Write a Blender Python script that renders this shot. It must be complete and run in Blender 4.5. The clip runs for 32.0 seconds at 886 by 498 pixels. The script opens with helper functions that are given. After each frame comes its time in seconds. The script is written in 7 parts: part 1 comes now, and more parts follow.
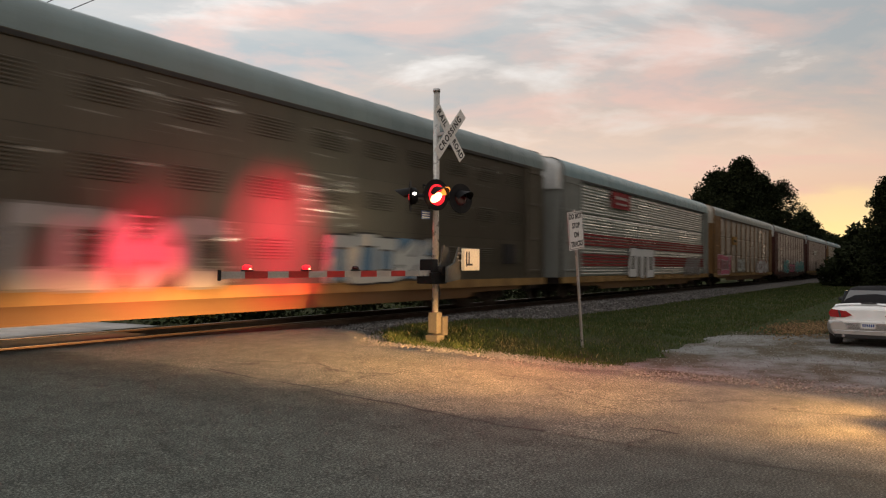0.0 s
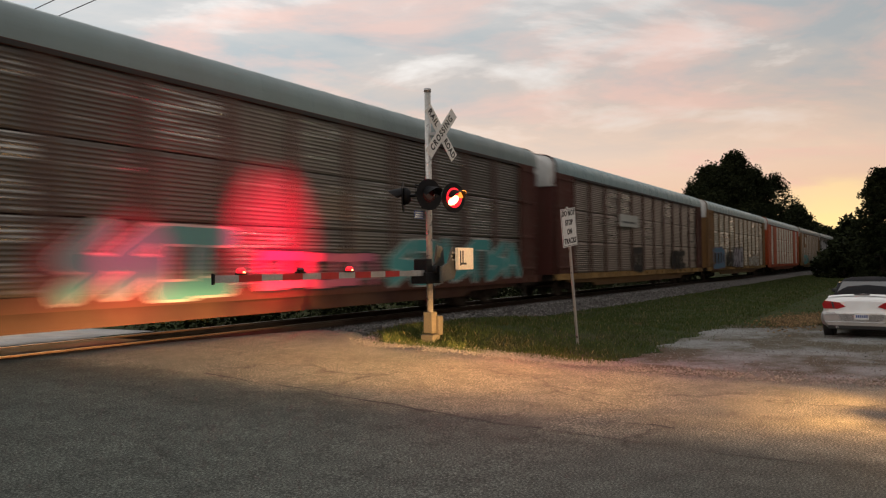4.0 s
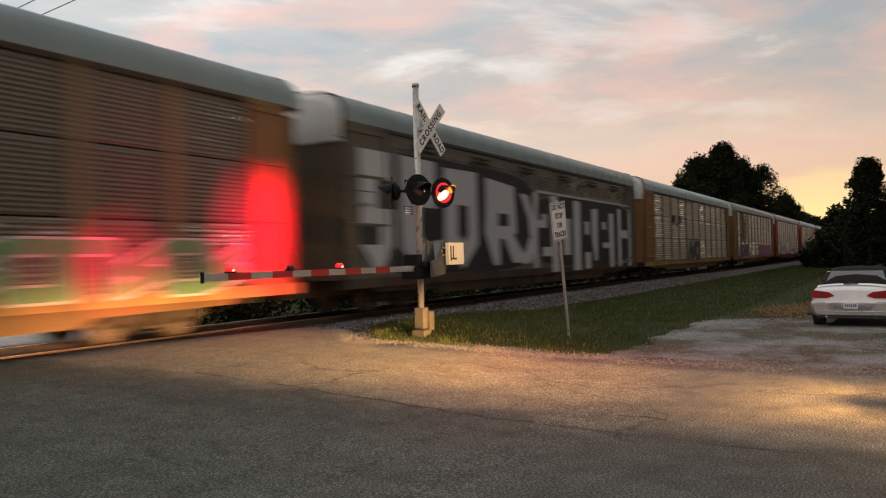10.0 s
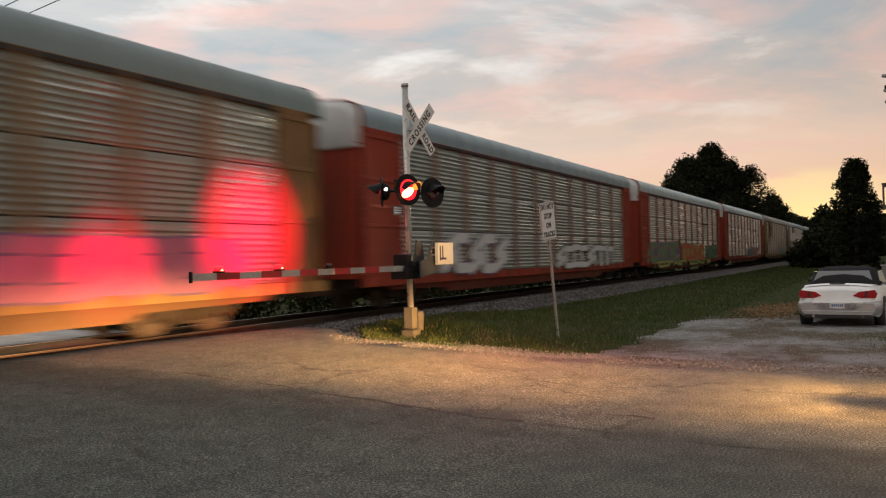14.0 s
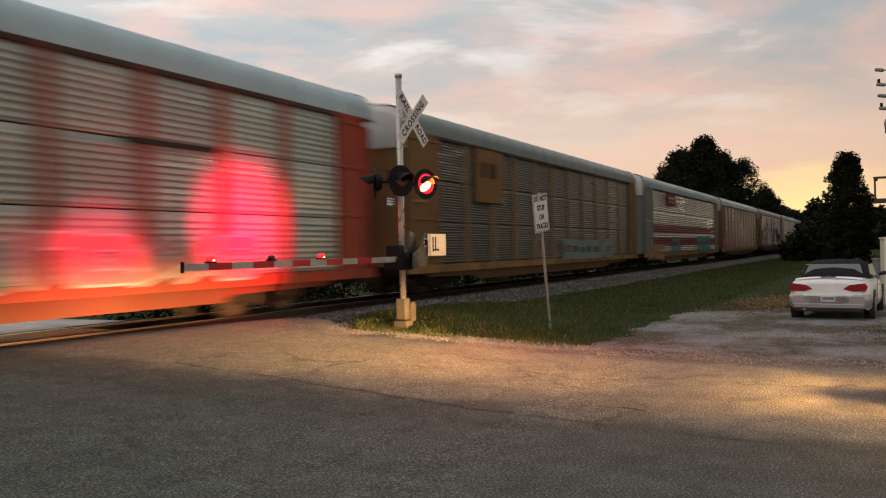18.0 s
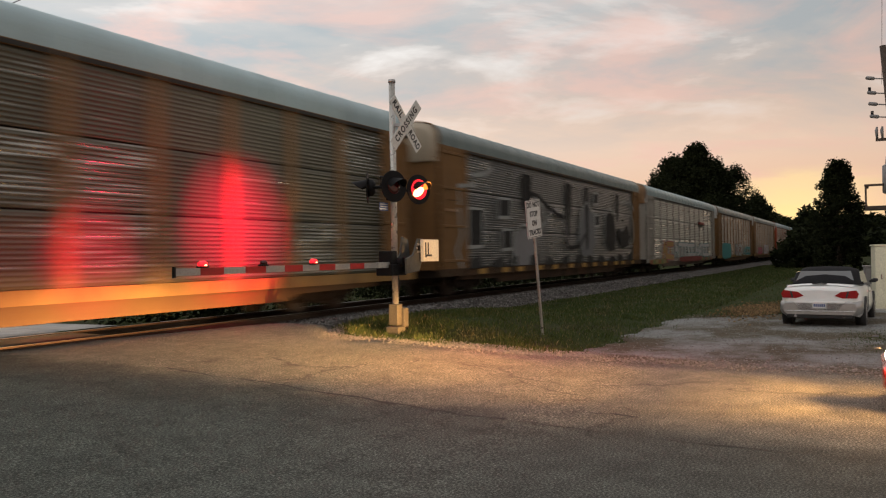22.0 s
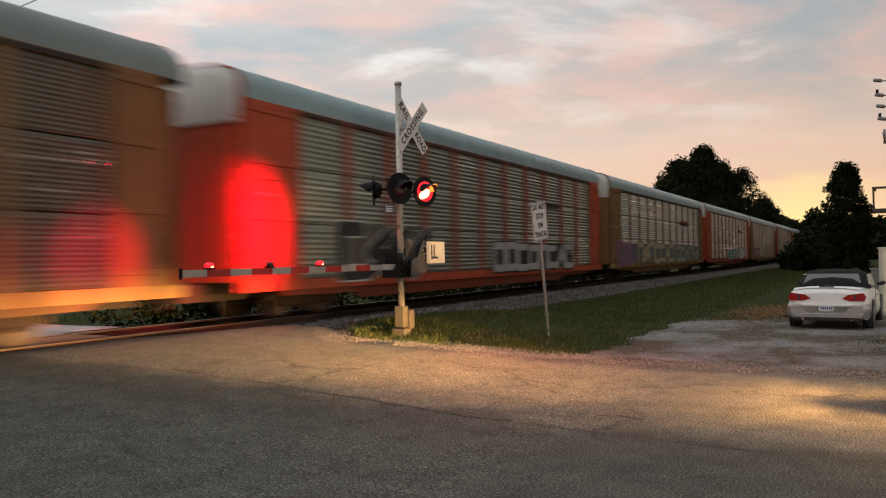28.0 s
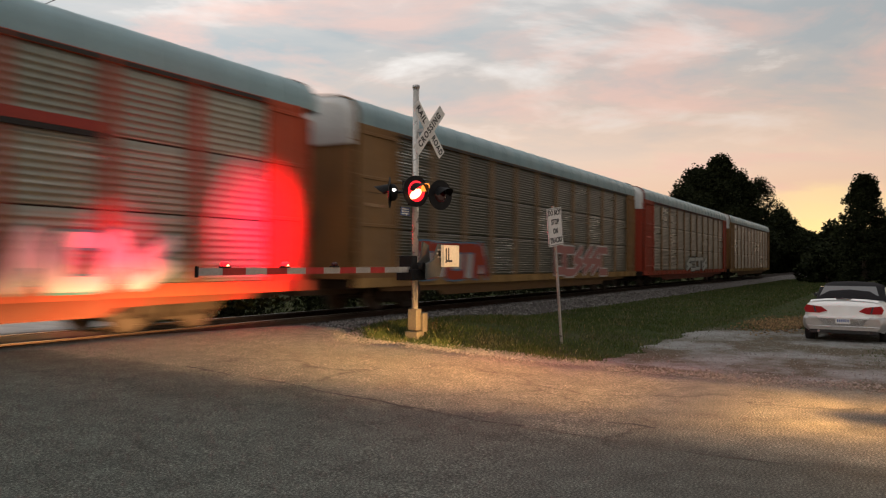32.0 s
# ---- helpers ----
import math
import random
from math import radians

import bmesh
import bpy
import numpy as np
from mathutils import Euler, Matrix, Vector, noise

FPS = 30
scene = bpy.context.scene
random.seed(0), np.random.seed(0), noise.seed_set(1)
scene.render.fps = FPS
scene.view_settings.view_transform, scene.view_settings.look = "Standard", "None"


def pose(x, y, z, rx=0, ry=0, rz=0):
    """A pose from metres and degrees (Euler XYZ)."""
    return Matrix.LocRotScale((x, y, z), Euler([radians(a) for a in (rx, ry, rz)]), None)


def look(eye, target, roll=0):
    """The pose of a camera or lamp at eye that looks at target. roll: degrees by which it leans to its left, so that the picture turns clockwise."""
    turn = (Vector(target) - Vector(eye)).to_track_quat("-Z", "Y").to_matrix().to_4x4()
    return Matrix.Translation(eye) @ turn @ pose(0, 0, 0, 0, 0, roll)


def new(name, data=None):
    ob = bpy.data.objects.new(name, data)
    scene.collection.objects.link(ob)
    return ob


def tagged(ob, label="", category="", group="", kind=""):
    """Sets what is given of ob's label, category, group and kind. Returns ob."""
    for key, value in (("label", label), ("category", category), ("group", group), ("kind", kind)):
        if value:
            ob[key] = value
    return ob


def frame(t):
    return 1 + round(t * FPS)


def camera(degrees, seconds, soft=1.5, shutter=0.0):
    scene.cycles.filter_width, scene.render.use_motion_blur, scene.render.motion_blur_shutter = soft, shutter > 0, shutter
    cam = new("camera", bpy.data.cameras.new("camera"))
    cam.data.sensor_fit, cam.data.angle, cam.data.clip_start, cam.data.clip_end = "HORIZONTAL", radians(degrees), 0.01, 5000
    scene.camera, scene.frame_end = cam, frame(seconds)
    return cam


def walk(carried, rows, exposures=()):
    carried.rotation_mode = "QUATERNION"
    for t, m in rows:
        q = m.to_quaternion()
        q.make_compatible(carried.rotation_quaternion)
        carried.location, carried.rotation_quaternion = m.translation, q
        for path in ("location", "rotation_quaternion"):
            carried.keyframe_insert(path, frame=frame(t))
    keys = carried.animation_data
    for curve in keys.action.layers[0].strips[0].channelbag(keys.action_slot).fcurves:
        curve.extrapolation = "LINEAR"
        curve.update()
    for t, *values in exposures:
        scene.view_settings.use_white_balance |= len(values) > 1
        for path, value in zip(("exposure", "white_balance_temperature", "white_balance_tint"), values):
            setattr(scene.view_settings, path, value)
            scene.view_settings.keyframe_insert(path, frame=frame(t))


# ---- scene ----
# World: x runs along the track, y across it, z = 0 at the top of the rail.
cam = camera(58.5, 32.0, soft=1.2, shutter=0.9)


def aim(ex, ey, ez, yaw, pitch, roll):
    a, b = radians(yaw), radians(pitch)
    to = (ex + math.cos(a) * math.cos(b), ey + math.sin(a) * math.cos(b), ez + math.sin(b))
    return look((ex, ey, ez), to, roll)


# seconds, eye x y z, heading from the track, pitch, roll
PATH = [
    (0, -0.006, 0.008, 1.453, 30.809, 1.143, 0.415), (0.5, -0.013, -0.002, 1.453, 30.523, 1.122, 0.272), (1, -0.010, -0.002, 1.452, 30.569, 1.008, 0.010),
    (1.5, -0.006, -0.005, 1.456, 30.610, 0.947, -0.148), (2, -0.004, 0.004, 1.453, 30.585, 1.010, -0.145), (2.5, -0.008, 0.000, 1.442, 30.525, 1.147, -0.348),
    (3, -0.006, -0.017, 1.456, 30.379, 1.211, -0.545), (3.5, -0.014, -0.014, 1.455, 30.358, 1.225, -0.581), (5.5, 0.001, -0.010, 1.451, 30.591, 0.381, -1.486),
    (6, -0.005, -0.008, 1.452, 30.430, 0.371, -1.489), (6.5, 0.004, -0.013, 1.454, 30.249, 0.446, -1.313), (7, -0.010, -0.002, 1.453, 30.069, 0.528, -1.163),
    (7.5, -0.006, -0.001, 1.451, 29.960, 0.519, -1.154), (8, -0.004, -0.005, 1.453, 29.932, 0.406, -1.187), (8.5, -0.009, -0.008, 1.445, 29.931, 0.402, -1.417),
    (9, 0.002, -0.019, 1.449, 29.891, 0.501, -1.528), (9.5, 0.001, -0.022, 1.449, 29.847, 0.620, -1.612), (10, 0.013, -0.005, 1.453, 29.732, 0.742, -1.537),
    (10.5, 0.022, -0.020, 1.456, 29.731, 0.797, -1.527), (11, 0.025, -0.010, 1.442, 29.614, 0.709, -1.969), (11.5, 0.027, -0.013, 1.455, 29.326, 0.563, -2.147),
    (12, 0.016, -0.017, 1.452, 29.078, 0.635, -2.148), (12.5, 0.021, -0.017, 1.450, 28.915, 0.787, -2.181), (13, 0.021, -0.015, 1.448, 28.866, 0.845, -2.009),
    (13.5, 0.017, -0.018, 1.431, 28.875, 0.898, -1.790), (14, 0.012, -0.012, 1.445, 28.984, 0.747, -1.527), (14.5, 0.020, -0.024, 1.441, 28.883, 0.549, -1.073),
    (16.5, 0.024, -0.009, 1.434, 28.458, -0.001, -0.627), (17, 0.021, -0.011, 1.446, 28.664, -0.082, -0.714), (17.5, 0.021, -0.010, 1.442, 28.593, 0.027, -1.045),
    (18, 0.018, -0.018, 1.451, 28.503, 0.079, -1.212), (18.5, 0.013, -0.030, 1.442, 28.293, 0.175, -1.355), (19, 0.027, -0.024, 1.447, 27.865, 0.380, -1.490),
    (19.5, 0.020, -0.029, 1.443, 27.561, 0.622, -1.547), (20, 0.015, -0.026, 1.441, 27.528, 0.768, -1.250), (20.5, 0.023, -0.028, 1.456, 27.726, 0.729, -0.898),
    (21, 0.019, -0.020, 1.449, 27.934, 0.582, -0.788), (21.5, 0.028, -0.015, 1.446, 28.024, 0.487, -0.863), (22, 0.027, -0.016, 1.454, 27.979, 0.467, -0.995),
    (22.5, 0.024, -0.016, 1.445, 27.908, 0.529, -1.096), (23, 0.008, -0.026, 1.442, 27.786, 0.640, -1.276), (23.5, 0.010, -0.022, 1.450, 27.661, 0.800, -1.128),
    (24, 0.026, -0.023, 1.439, 27.671, 0.922, -0.923), (24.5, 0.008, -0.018, 1.445, 27.764, 0.833, -0.743), (25, 0.017, -0.005, 1.444, 27.909, 0.690, -0.563),
    (25.5, 0.020, -0.009, 1.442, 28.238, 0.531, -0.500), (27.5, 0.007, -0.032, 1.444, 28.626, 0.660, -0.739), (28, 0.020, -0.025, 1.446, 28.425, 0.657, -0.931),
    (28.5, 0.026, -0.025, 1.446, 28.315, 0.657, -0.946), (29, 0.022, -0.033, 1.443, 28.302, 0.914, -0.798), (29.5, 0.022, -0.040, 1.450, 28.205, 1.187, -0.890),
    (30, 0.009, -0.033, 1.446, 28.060, 1.417, -0.772), (30.5, 0.014, -0.024, 1.451, 28.274, 1.445, -0.363), (31, 0.012, -0.022, 1.445, 28.597, 1.416, -0.237),
    (31.5, 0.006, -0.018, 1.439, 29.001, 1.245, -0.139), (32, 0.008, -0.015, 1.438, 29.426, 0.951, 0.308)]
walk(cam, [(t, aim(*v)) for t, *v in PATH], exposures=[(0, 0.0), (10.05, 0.0), (10.45, 0.42), (11.25, 0.42), (11.8, 0.05), (13, 0.0), (32, 0.0)])

# ---- sky and light ----
world = bpy.data.worlds.new("dusk_sky")
scene.world = world
world.use_nodes = True
wn, wl = world.node_tree.nodes, world.node_tree.links
wn.clear()


def wnode(kind, **kw):
    n = wn.new(kind)
    for k, v in kw.items():
        n.inputs[k].default_value = v
    return n


def wmath(op, a, b=None, clamp=False):
    n = wn.new("ShaderNodeMath")
    n.operation, n.use_clamp = op, clamp
    for i, v in enumerate((a, b)):
        if v is None:
            continue
        if isinstance(v, (int, float)):
            n.inputs[i].default_value = v
        else:
            wl.new(v, n.inputs[i])
    return n.outputs[0]


def wramp(fac, stops):
    n = wn.new("ShaderNodeValToRGB")
    e = n.color_ramp.elements
    while len(e) < len(stops):
        e.new(0.5)
    for el, (p, c) in zip(e, stops):
        el.position, el.color = p, (*c, 1)
    wl.new(fac, n.inputs[0])
    return n.outputs[0]


def wmix(fac, a, b, blend="MIX"):
    n = wn.new("ShaderNodeMix")
    n.data_type, n.blend_type = "RGBA", blend
    for i, v in ((0, fac), (6, a), (7, b)):
        if isinstance(v, (int, float)):
            n.inputs[i].default_value = v
        elif isinstance(v, tuple):
            n.inputs[i].default_value = (*v, 1)
        else:
            wl.new(v, n.inputs[i])
    return n.outputs[2]


coord = wn.new("ShaderNodeTexCoord")
sep = wn.new("ShaderNodeSeparateXYZ")
wl.new(coord.outputs["Generated"], sep.inputs[0])
dx, dy, dz = sep.outputs
up = wmath("MAXIMUM", dz, 0.0)
# clear dusk sky behind the cloud
sky = wn.new("ShaderNodeTexSky")
sky.sky_type, sky.sun_disc = "NISHITA", False
sky.sun_elevation, sky.sun_rotation = radians(1.5), radians(86)
base = wramp(up, [(0.0, (0.80, 0.54, 0.38)), (0.085, (0.80, 0.555, 0.43)), (0.13, (0.83, 0.61, 0.49)), (0.19, (0.66, 0.52, 0.455)),
                  (0.26, (0.54, 0.515, 0.51)), (0.34, (0.64, 0.60, 0.595)), (0.46, (0.74, 0.71, 0.70)), (1.0, (0.54, 0.56, 0.60))])
# cloud sheet seen from below: long bands that close up towards the horizon
den = wmath("ADD", up, 0.16)
cu, cv = wmath("DIVIDE", dx, den), wmath("DIVIDE", dy, den)
comb = wn.new("ShaderNodeCombineXYZ")
wl.new(wmath("SUBTRACT", wmath("MULTIPLY", cu, 0.31), wmath("MULTIPLY", cv, 0.51)), comb.inputs[0])
wl.new(wmath("ADD", wmath("MULTIPLY", cu, 0.70), wmath("MULTIPLY", cv, 0.43)), comb.inputs[1])
cl = wnode("ShaderNodeTexNoise", Scale=2.1, Detail=7.0, Roughness=0.56, Distortion=0.3)
wl.new(comb.outputs[0], cl.inputs["Vector"])
comb2 = wn.new("ShaderNodeVectorMath")
comb2.operation = "ADD"
comb2.inputs[1].default_value = (3.7, 1.9, 0.4)
wl.new(comb.outputs[0], comb2.inputs[0])
cl2 = wnode("ShaderNodeTexNoise", Scale=2.6, Detail=7.0, Roughness=0.58, Distortion=0.4)
wl.new(comb2.outputs[0], cl2.inputs["Vector"])
grey = wramp(cl.outputs[0], [(0.44, (0, 0, 0)), (0.60, (1, 1, 1))])
pale = wramp(cl.outputs[0], [(0.36, (1, 1, 1)), (0.48, (0, 0, 0))])
pink = wramp(cl2.outputs[0], [(0.48, (0, 0, 0)), (0.64, (1, 1, 1))])
fade = wramp(up, [(0.10, (0, 0, 0)), (0.24, (1, 1, 1))])
tone = wmix(wmath("MULTIPLY", grey, wmath("MULTIPLY", fade, 0.9)), base, (0.41, 0.445, 0.475))
tone = wmix(wmath("MULTIPLY", pale, wmath("MULTIPLY", fade, 0.8)), tone, (0.88, 0.83, 0.81))
tone = wmix(wmath("MULTIPLY", pink, 0.6), tone, (0.84, 0.53, 0.46))
# glow of the set sun, low over the far end of the track
sunward = wmath("MAXIMUM", wmath("ADD", wmath("MULTIPLY", dx, 0.997), wmath("MULTIPLY", dy, 0.07)), 0.0)
glow = wmath("MULTIPLY", wmath("POWER", sunward, 240.0), wramp(wmath("ADD", up, wmath("MULTIPLY", cl2.outputs[0], 0.03)), [(0.0, (1, 1, 1)), (0.098, (1, 1, 1)), (0.108, (0, 0, 0))]))
side = wmath("SUBTRACT", wmath("MULTIPLY", dx, 0.52), wmath("MULTIPLY", dy, 0.85))
thick = wn.new("ShaderNodeVectorMath")
thick.operation = "SCALE"
wl.new(tone, thick.inputs[0])
wl.new(wmath("SUBTRACT", 1.06, wmath("MULTIPLY", side, 0.46)), thick.inputs["Scale"])
tone = wmix(1.0, thick.outputs[0], (0.975, 1.0, 0.99), "MULTIPLY")
tone = wmix(wmath("MULTIPLY", glow, 0.95, True), tone, (1.0, 0.83, 0.34))
tone = wmix(0.006, tone, sky.outputs[0], "ADD")
bg = wnode("ShaderNodeBackground", Strength=1.10)
wl.new(tone, bg.inputs[0])
wl.new(bg.outputs[0], wn.new("ShaderNodeOutputWorld").inputs[0])

sun = new("sun", bpy.data.lights.new("sun", "SUN"))
sun.data.energy, sun.data.angle, sun.data.color = 0.12, radians(25), (1.0, 0.72, 0.5)
sun.matrix_world = look((60, -6, 9), (0, 0, 0))


def spot(name, eye, target, watts, degrees, blend, color, radius=0.05, narrow=1.0):
    ob = new(name, bpy.data.lights.new(name, "SPOT"))
    d = ob.data
    d.energy, d.spot_size, d.spot_blend, d.color, d.shadow_soft_size = watts, radians(degrees), blend, color, radius
    ob.matrix_world = look(eye, target) @ Matrix.Diagonal((narrow, 1, 1, 1))
    return ob


MAST = (13.28, 8.1)
RED = (1.0, 0.0, 0.05)
WARM = (1.0, 0.50, 0.175)
# back-facing flashers of the mast, its road side, and the lamps of the gate arm
spot("signal_beam", (MAST[0] + 0.47, 8.75, 2.78), (13.95, 12.4, 2.15), 3900, 58, 1.0, RED, 0.05, 0.80)
spot("signal_beam", (MAST[0] - 0.47, 8.75, 2.78), (13.15, 12.4, 2.10), 3900, 58, 1.0, RED, 0.05, 0.80)
spot("signal_beam", (MAST[0] - 0.47, 8.75, 2.78), (12.0, 12.4, 1.9), 150, 115, 1.0, RED)
spot("signal_beam", (MAST[0] - 0.47, 7.25, 2.70), (10.8, 3.0, -0.2), 350, 100, 1.0, RED)
spot("signal_beam", (MAST[0] + 0.47, 7.25, 2.70), (13.0, 2.0, -0.2), 350, 100, 1.0, RED)
spot("gate_beam", (9.4, 8.25, 1.47), (9.75, 12.4, 1.45), 2500, 36, 1.0, RED)
spot("gate_beam", (8.15, 8.25, 1.47), (8.4, 12.4, 1.35), 450, 30, 1.0, RED)
# low beams of the waiting car; a small shield over each lamp gives the flat cut-off
for lx, tx in ((9.34, 9.7), (10.56, 11.3)):
    for watts, cone, wide_, drop in ((22000, 15, 2.6, 0.22), (5200, 27, 2.3, 0.10), (520, 110, 1.0, -0.05)):
        spot("low_beam", (lx, -0.16, 0.42), (tx, 9.0, drop), watts, cone, 1.0, WARM, 0.004, wide_)
    spot("low_beam", (lx, -0.16, 0.42), (lx + (lx - 9.95) * 1.6, 1.1, -0.5), 100, 150, 1.0, WARM, 0.01)
spot("low_beam", (9.34, -0.16, 0.42), (8.75, 0.95, -0.25), 95, 75, 1.0, WARM, 0.01)
# stray light above the cut-off
spot("low_beam", (10.56, -0.075, 0.42), (13.85, 7.7, 1.60), 2600, 11, 1.0, WARM, 0.01)

# the yard lamp that lights the cabinets, the parked car and the ribs of the screens
spot("yard_beam", (30.42, -3.15, 3.20), (14.0, 12.2, 2.6), 1200, 24, 0.4, (1.0, 0.88, 0.66), 0.06)

# ---- materials ----


class Mat:
    """A small builder for node materials."""

    def __init__(self, name, rough=0.7, metal=0.0, spec=0.5):
        self.m = bpy.data.materials.new(name)
        self.m.use_nodes = True
        self.n, self.l = self.m.node_tree.nodes, self.m.node_tree.links
        self.b = self.n["Principled BSDF"]
        self.b.inputs["Roughness"].default_value = rough
        self.b.inputs["Metallic"].default_value = metal
        self.b.inputs["Specular IOR Level"].default_value = spec
        self.co = self.n.new("ShaderNodeTexCoord").outputs["Object"]

    def noise(self, scale, detail=4.0, rough=0.55, stretch=None, co=None):
        n = self.n.new("ShaderNodeTexNoise")
        n.inputs["Scale"].default_value, n.inputs["Detail"].default_value = scale, detail
        n.inputs["Roughness"].default_value = rough
        src = co or self.co
        if stretch:
            mp = self.n.new("ShaderNodeMapping")
            mp.inputs["Scale"].default_value = stretch
            self.l.new(src, mp.inputs[0])
            src = mp.outputs[0]
        self.l.new(src, n.inputs["Vector"])
        return n.outputs[0]

    def ramp(self, fac, stops):
        n = self.n.new("ShaderNodeValToRGB")
        e = n.color_ramp.elements
        while len(e) < len(stops):
            e.new(0.5)
        for el, (p, c) in zip(e, stops):
            el.position, el.color = p, ((*c, 1) if isinstance(c, tuple) else (c, c, c, 1))
        self.l.new(fac, n.inputs[0])
        return n.outputs[0]

    def mix(self, fac, a, b, blend="MIX"):
        n = self.n.new("ShaderNodeMix")
        n.data_type, n.blend_type = "RGBA", blend
        for i, v in ((0, fac), (6, a), (7, b)):
            if isinstance(v, (int, float)):
                n.inputs[i].default_value = v
            elif isinstance(v, tuple):
                n.inputs[i].default_value = (*v, 1)
            else:
                self.l.new(v, n.inputs[i])
        return n.outputs[2]

    def math(self, op, a, b=0.0, clamp=False):
        n = self.n.new("ShaderNodeMath")
        n.operation, n.use_clamp = op, clamp
        for i, v in enumerate((a, b)):
            if isinstance(v, (int, float)):
                n.inputs[i].default_value = v
            else:
                self.l.new(v, n.inputs[i])
        return n.outputs[0]

    def obcolor(self):
        return self.n.new("ShaderNodeObjectInfo").outputs["Color"]

    def random(self):
        return self.n.new("ShaderNodeObjectInfo").outputs["Random"]

    def color(self, c):
        if isinstance(c, tuple):
            self.b.inputs["Base Color"].default_value = (*c, 1)
        else:
            self.l.new(c, self.b.inputs["Base Color"])
        return self

    def rough(self, r):
        self.l.new(r, self.b.inputs["Roughness"])
        return self

    def bump(self, h, strength=0.3, dist=0.01):
        n = self.n.new("ShaderNodeBump")
        n.inputs["Strength"].default_value, n.inputs["Distance"].default_value = strength, dist
        self.l.new(h, n.inputs["Height"])
        self.l.new(n.outputs[0], self.b.inputs["Normal"])
        return self

    def glow(self, c, strength):
        self.b.inputs["Emission Color"].default_value = (*c, 1)
        self.b.inputs["Emission Strength"].default_value = strength
        return self


def paint(name, c, rough=0.5, wear=0.35, dirt=(0.07, 0.055, 0.04), metal=0.0, spec=0.5):
    """Weathered paint: stains, streaks down the sheet and fine grain."""
    m = Mat(name, rough, metal, spec)
    src = m.obcolor() if c is None else c
    st = m.ramp(m.noise(1.3, 5, 0.6, (1, 1, 0.35)), [(0.38, 0.0), (0.72, 1.0)])
    fine = m.ramp(m.noise(28, 3), [(0.3, 0.82), (0.7, 1.08)])
    c1 = m.mix(m.math("MULTIPLY", st, wear), src, dirt)
    m.color(m.mix(1.0, c1, fine, "MULTIPLY"))
    m.rough(m.ramp(m.noise(6, 3), [(0.3, max(rough - 0.12, 0.05)), (0.7, min(rough + 0.15, 1.0))]))
    return m.m


M = {}
a = Mat("asphalt", 0.85, 0.0, 0.3)
grain = a.noise(95, 3, 0.7)
agg = a.ramp(a.noise(50, 4, 0.75), [(0.36, (0.028, 0.030, 0.024)), (0.52, (0.118, 0.120, 0.101)), (0.68, (0.42, 0.42, 0.36))])
big = a.ramp(a.noise(0.42, 4, 0.6, (1.7, 0.45, 1)), [(0.3, 0.80), (0.7, 1.15)])
med = a.ramp(a.noise(3.2, 5, 0.65), [(0.3, 0.72), (0.7, 1.22)])
vo = a.n.new("ShaderNodeTexVoronoi")
vo.feature = "DISTANCE_TO_EDGE"
vo.inputs["Scale"].default_value = 0.22
warp = a.n.new("ShaderNodeVectorMath")
warp.operation = "ADD"
wn_ = a.n.new("ShaderNodeTexNoise")
wn_.inputs["Scale"].default_value, wn_.inputs["Detail"].default_value = 0.7, 5.0
a.l.new(a.co, wn_.inputs["Vector"])
sc = a.n.new("ShaderNodeVectorMath")
sc.operation = "SCALE"
sc.inputs["Scale"].default_value = 2.2
a.l.new(wn_.outputs["Color"], sc.inputs[0])
a.l.new(a.co, warp.inputs[0])
a.l.new(sc.outputs[0], warp.inputs[1])
a.l.new(warp.outputs[0], vo.inputs["Vector"])
crack = a.ramp(vo.outputs["Distance"], [(0.0, 0.45), (0.004, 0.7), (0.012, 1.0)])
keep = a.ramp(a.noise(0.35, 2), [(0.46, 0.0), (0.54, 1.0)])
c1 = a.mix(1.0, a.mix(1.0, agg, big, "MULTIPLY"), med, "MULTIPLY")
# the near lane is darker and cooler up to the open joint, warmer beyond
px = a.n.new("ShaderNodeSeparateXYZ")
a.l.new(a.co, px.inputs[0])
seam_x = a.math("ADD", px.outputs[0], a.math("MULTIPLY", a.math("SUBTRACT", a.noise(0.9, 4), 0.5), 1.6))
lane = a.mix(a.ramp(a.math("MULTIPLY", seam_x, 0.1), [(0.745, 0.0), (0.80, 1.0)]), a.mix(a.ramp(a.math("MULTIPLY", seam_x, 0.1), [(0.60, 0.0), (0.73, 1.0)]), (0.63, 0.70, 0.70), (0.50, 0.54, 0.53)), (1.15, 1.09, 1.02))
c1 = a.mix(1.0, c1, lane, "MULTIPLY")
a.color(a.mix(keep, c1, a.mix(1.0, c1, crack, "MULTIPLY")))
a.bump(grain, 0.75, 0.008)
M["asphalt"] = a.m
a = Mat("grass_ground", 0.95, 0.0, 0.1)
a.color(a.mix(a.ramp(a.noise(0.6, 5, 0.6), [(0.46, 0.0), (0.70, 1.0)]),
              a.ramp(a.noise(14, 3), [(0.3, (0.018, 0.030, 0.008)), (0.7, (0.048, 0.064, 0.018))]),
              a.ramp(a.noise(9, 3), [(0.3, (0.035, 0.032, 0.016)), (0.7, (0.085, 0.072, 0.040))])))
a.bump(a.noise(30, 3), 0.8, 0.03)
M["grass_ground"] = a.m
a = Mat("gravel_drive", 0.95, 0.0, 0.15)
lime = a.ramp(a.noise(40, 3, 0.7), [(0.3, (0.15, 0.155, 0.15)), (0.7, (0.32, 0.325, 0.31))])
soil = a.ramp(a.noise(30, 3, 0.7), [(0.3, (0.055, 0.046, 0.032)), (0.7, (0.15, 0.125, 0.088))])
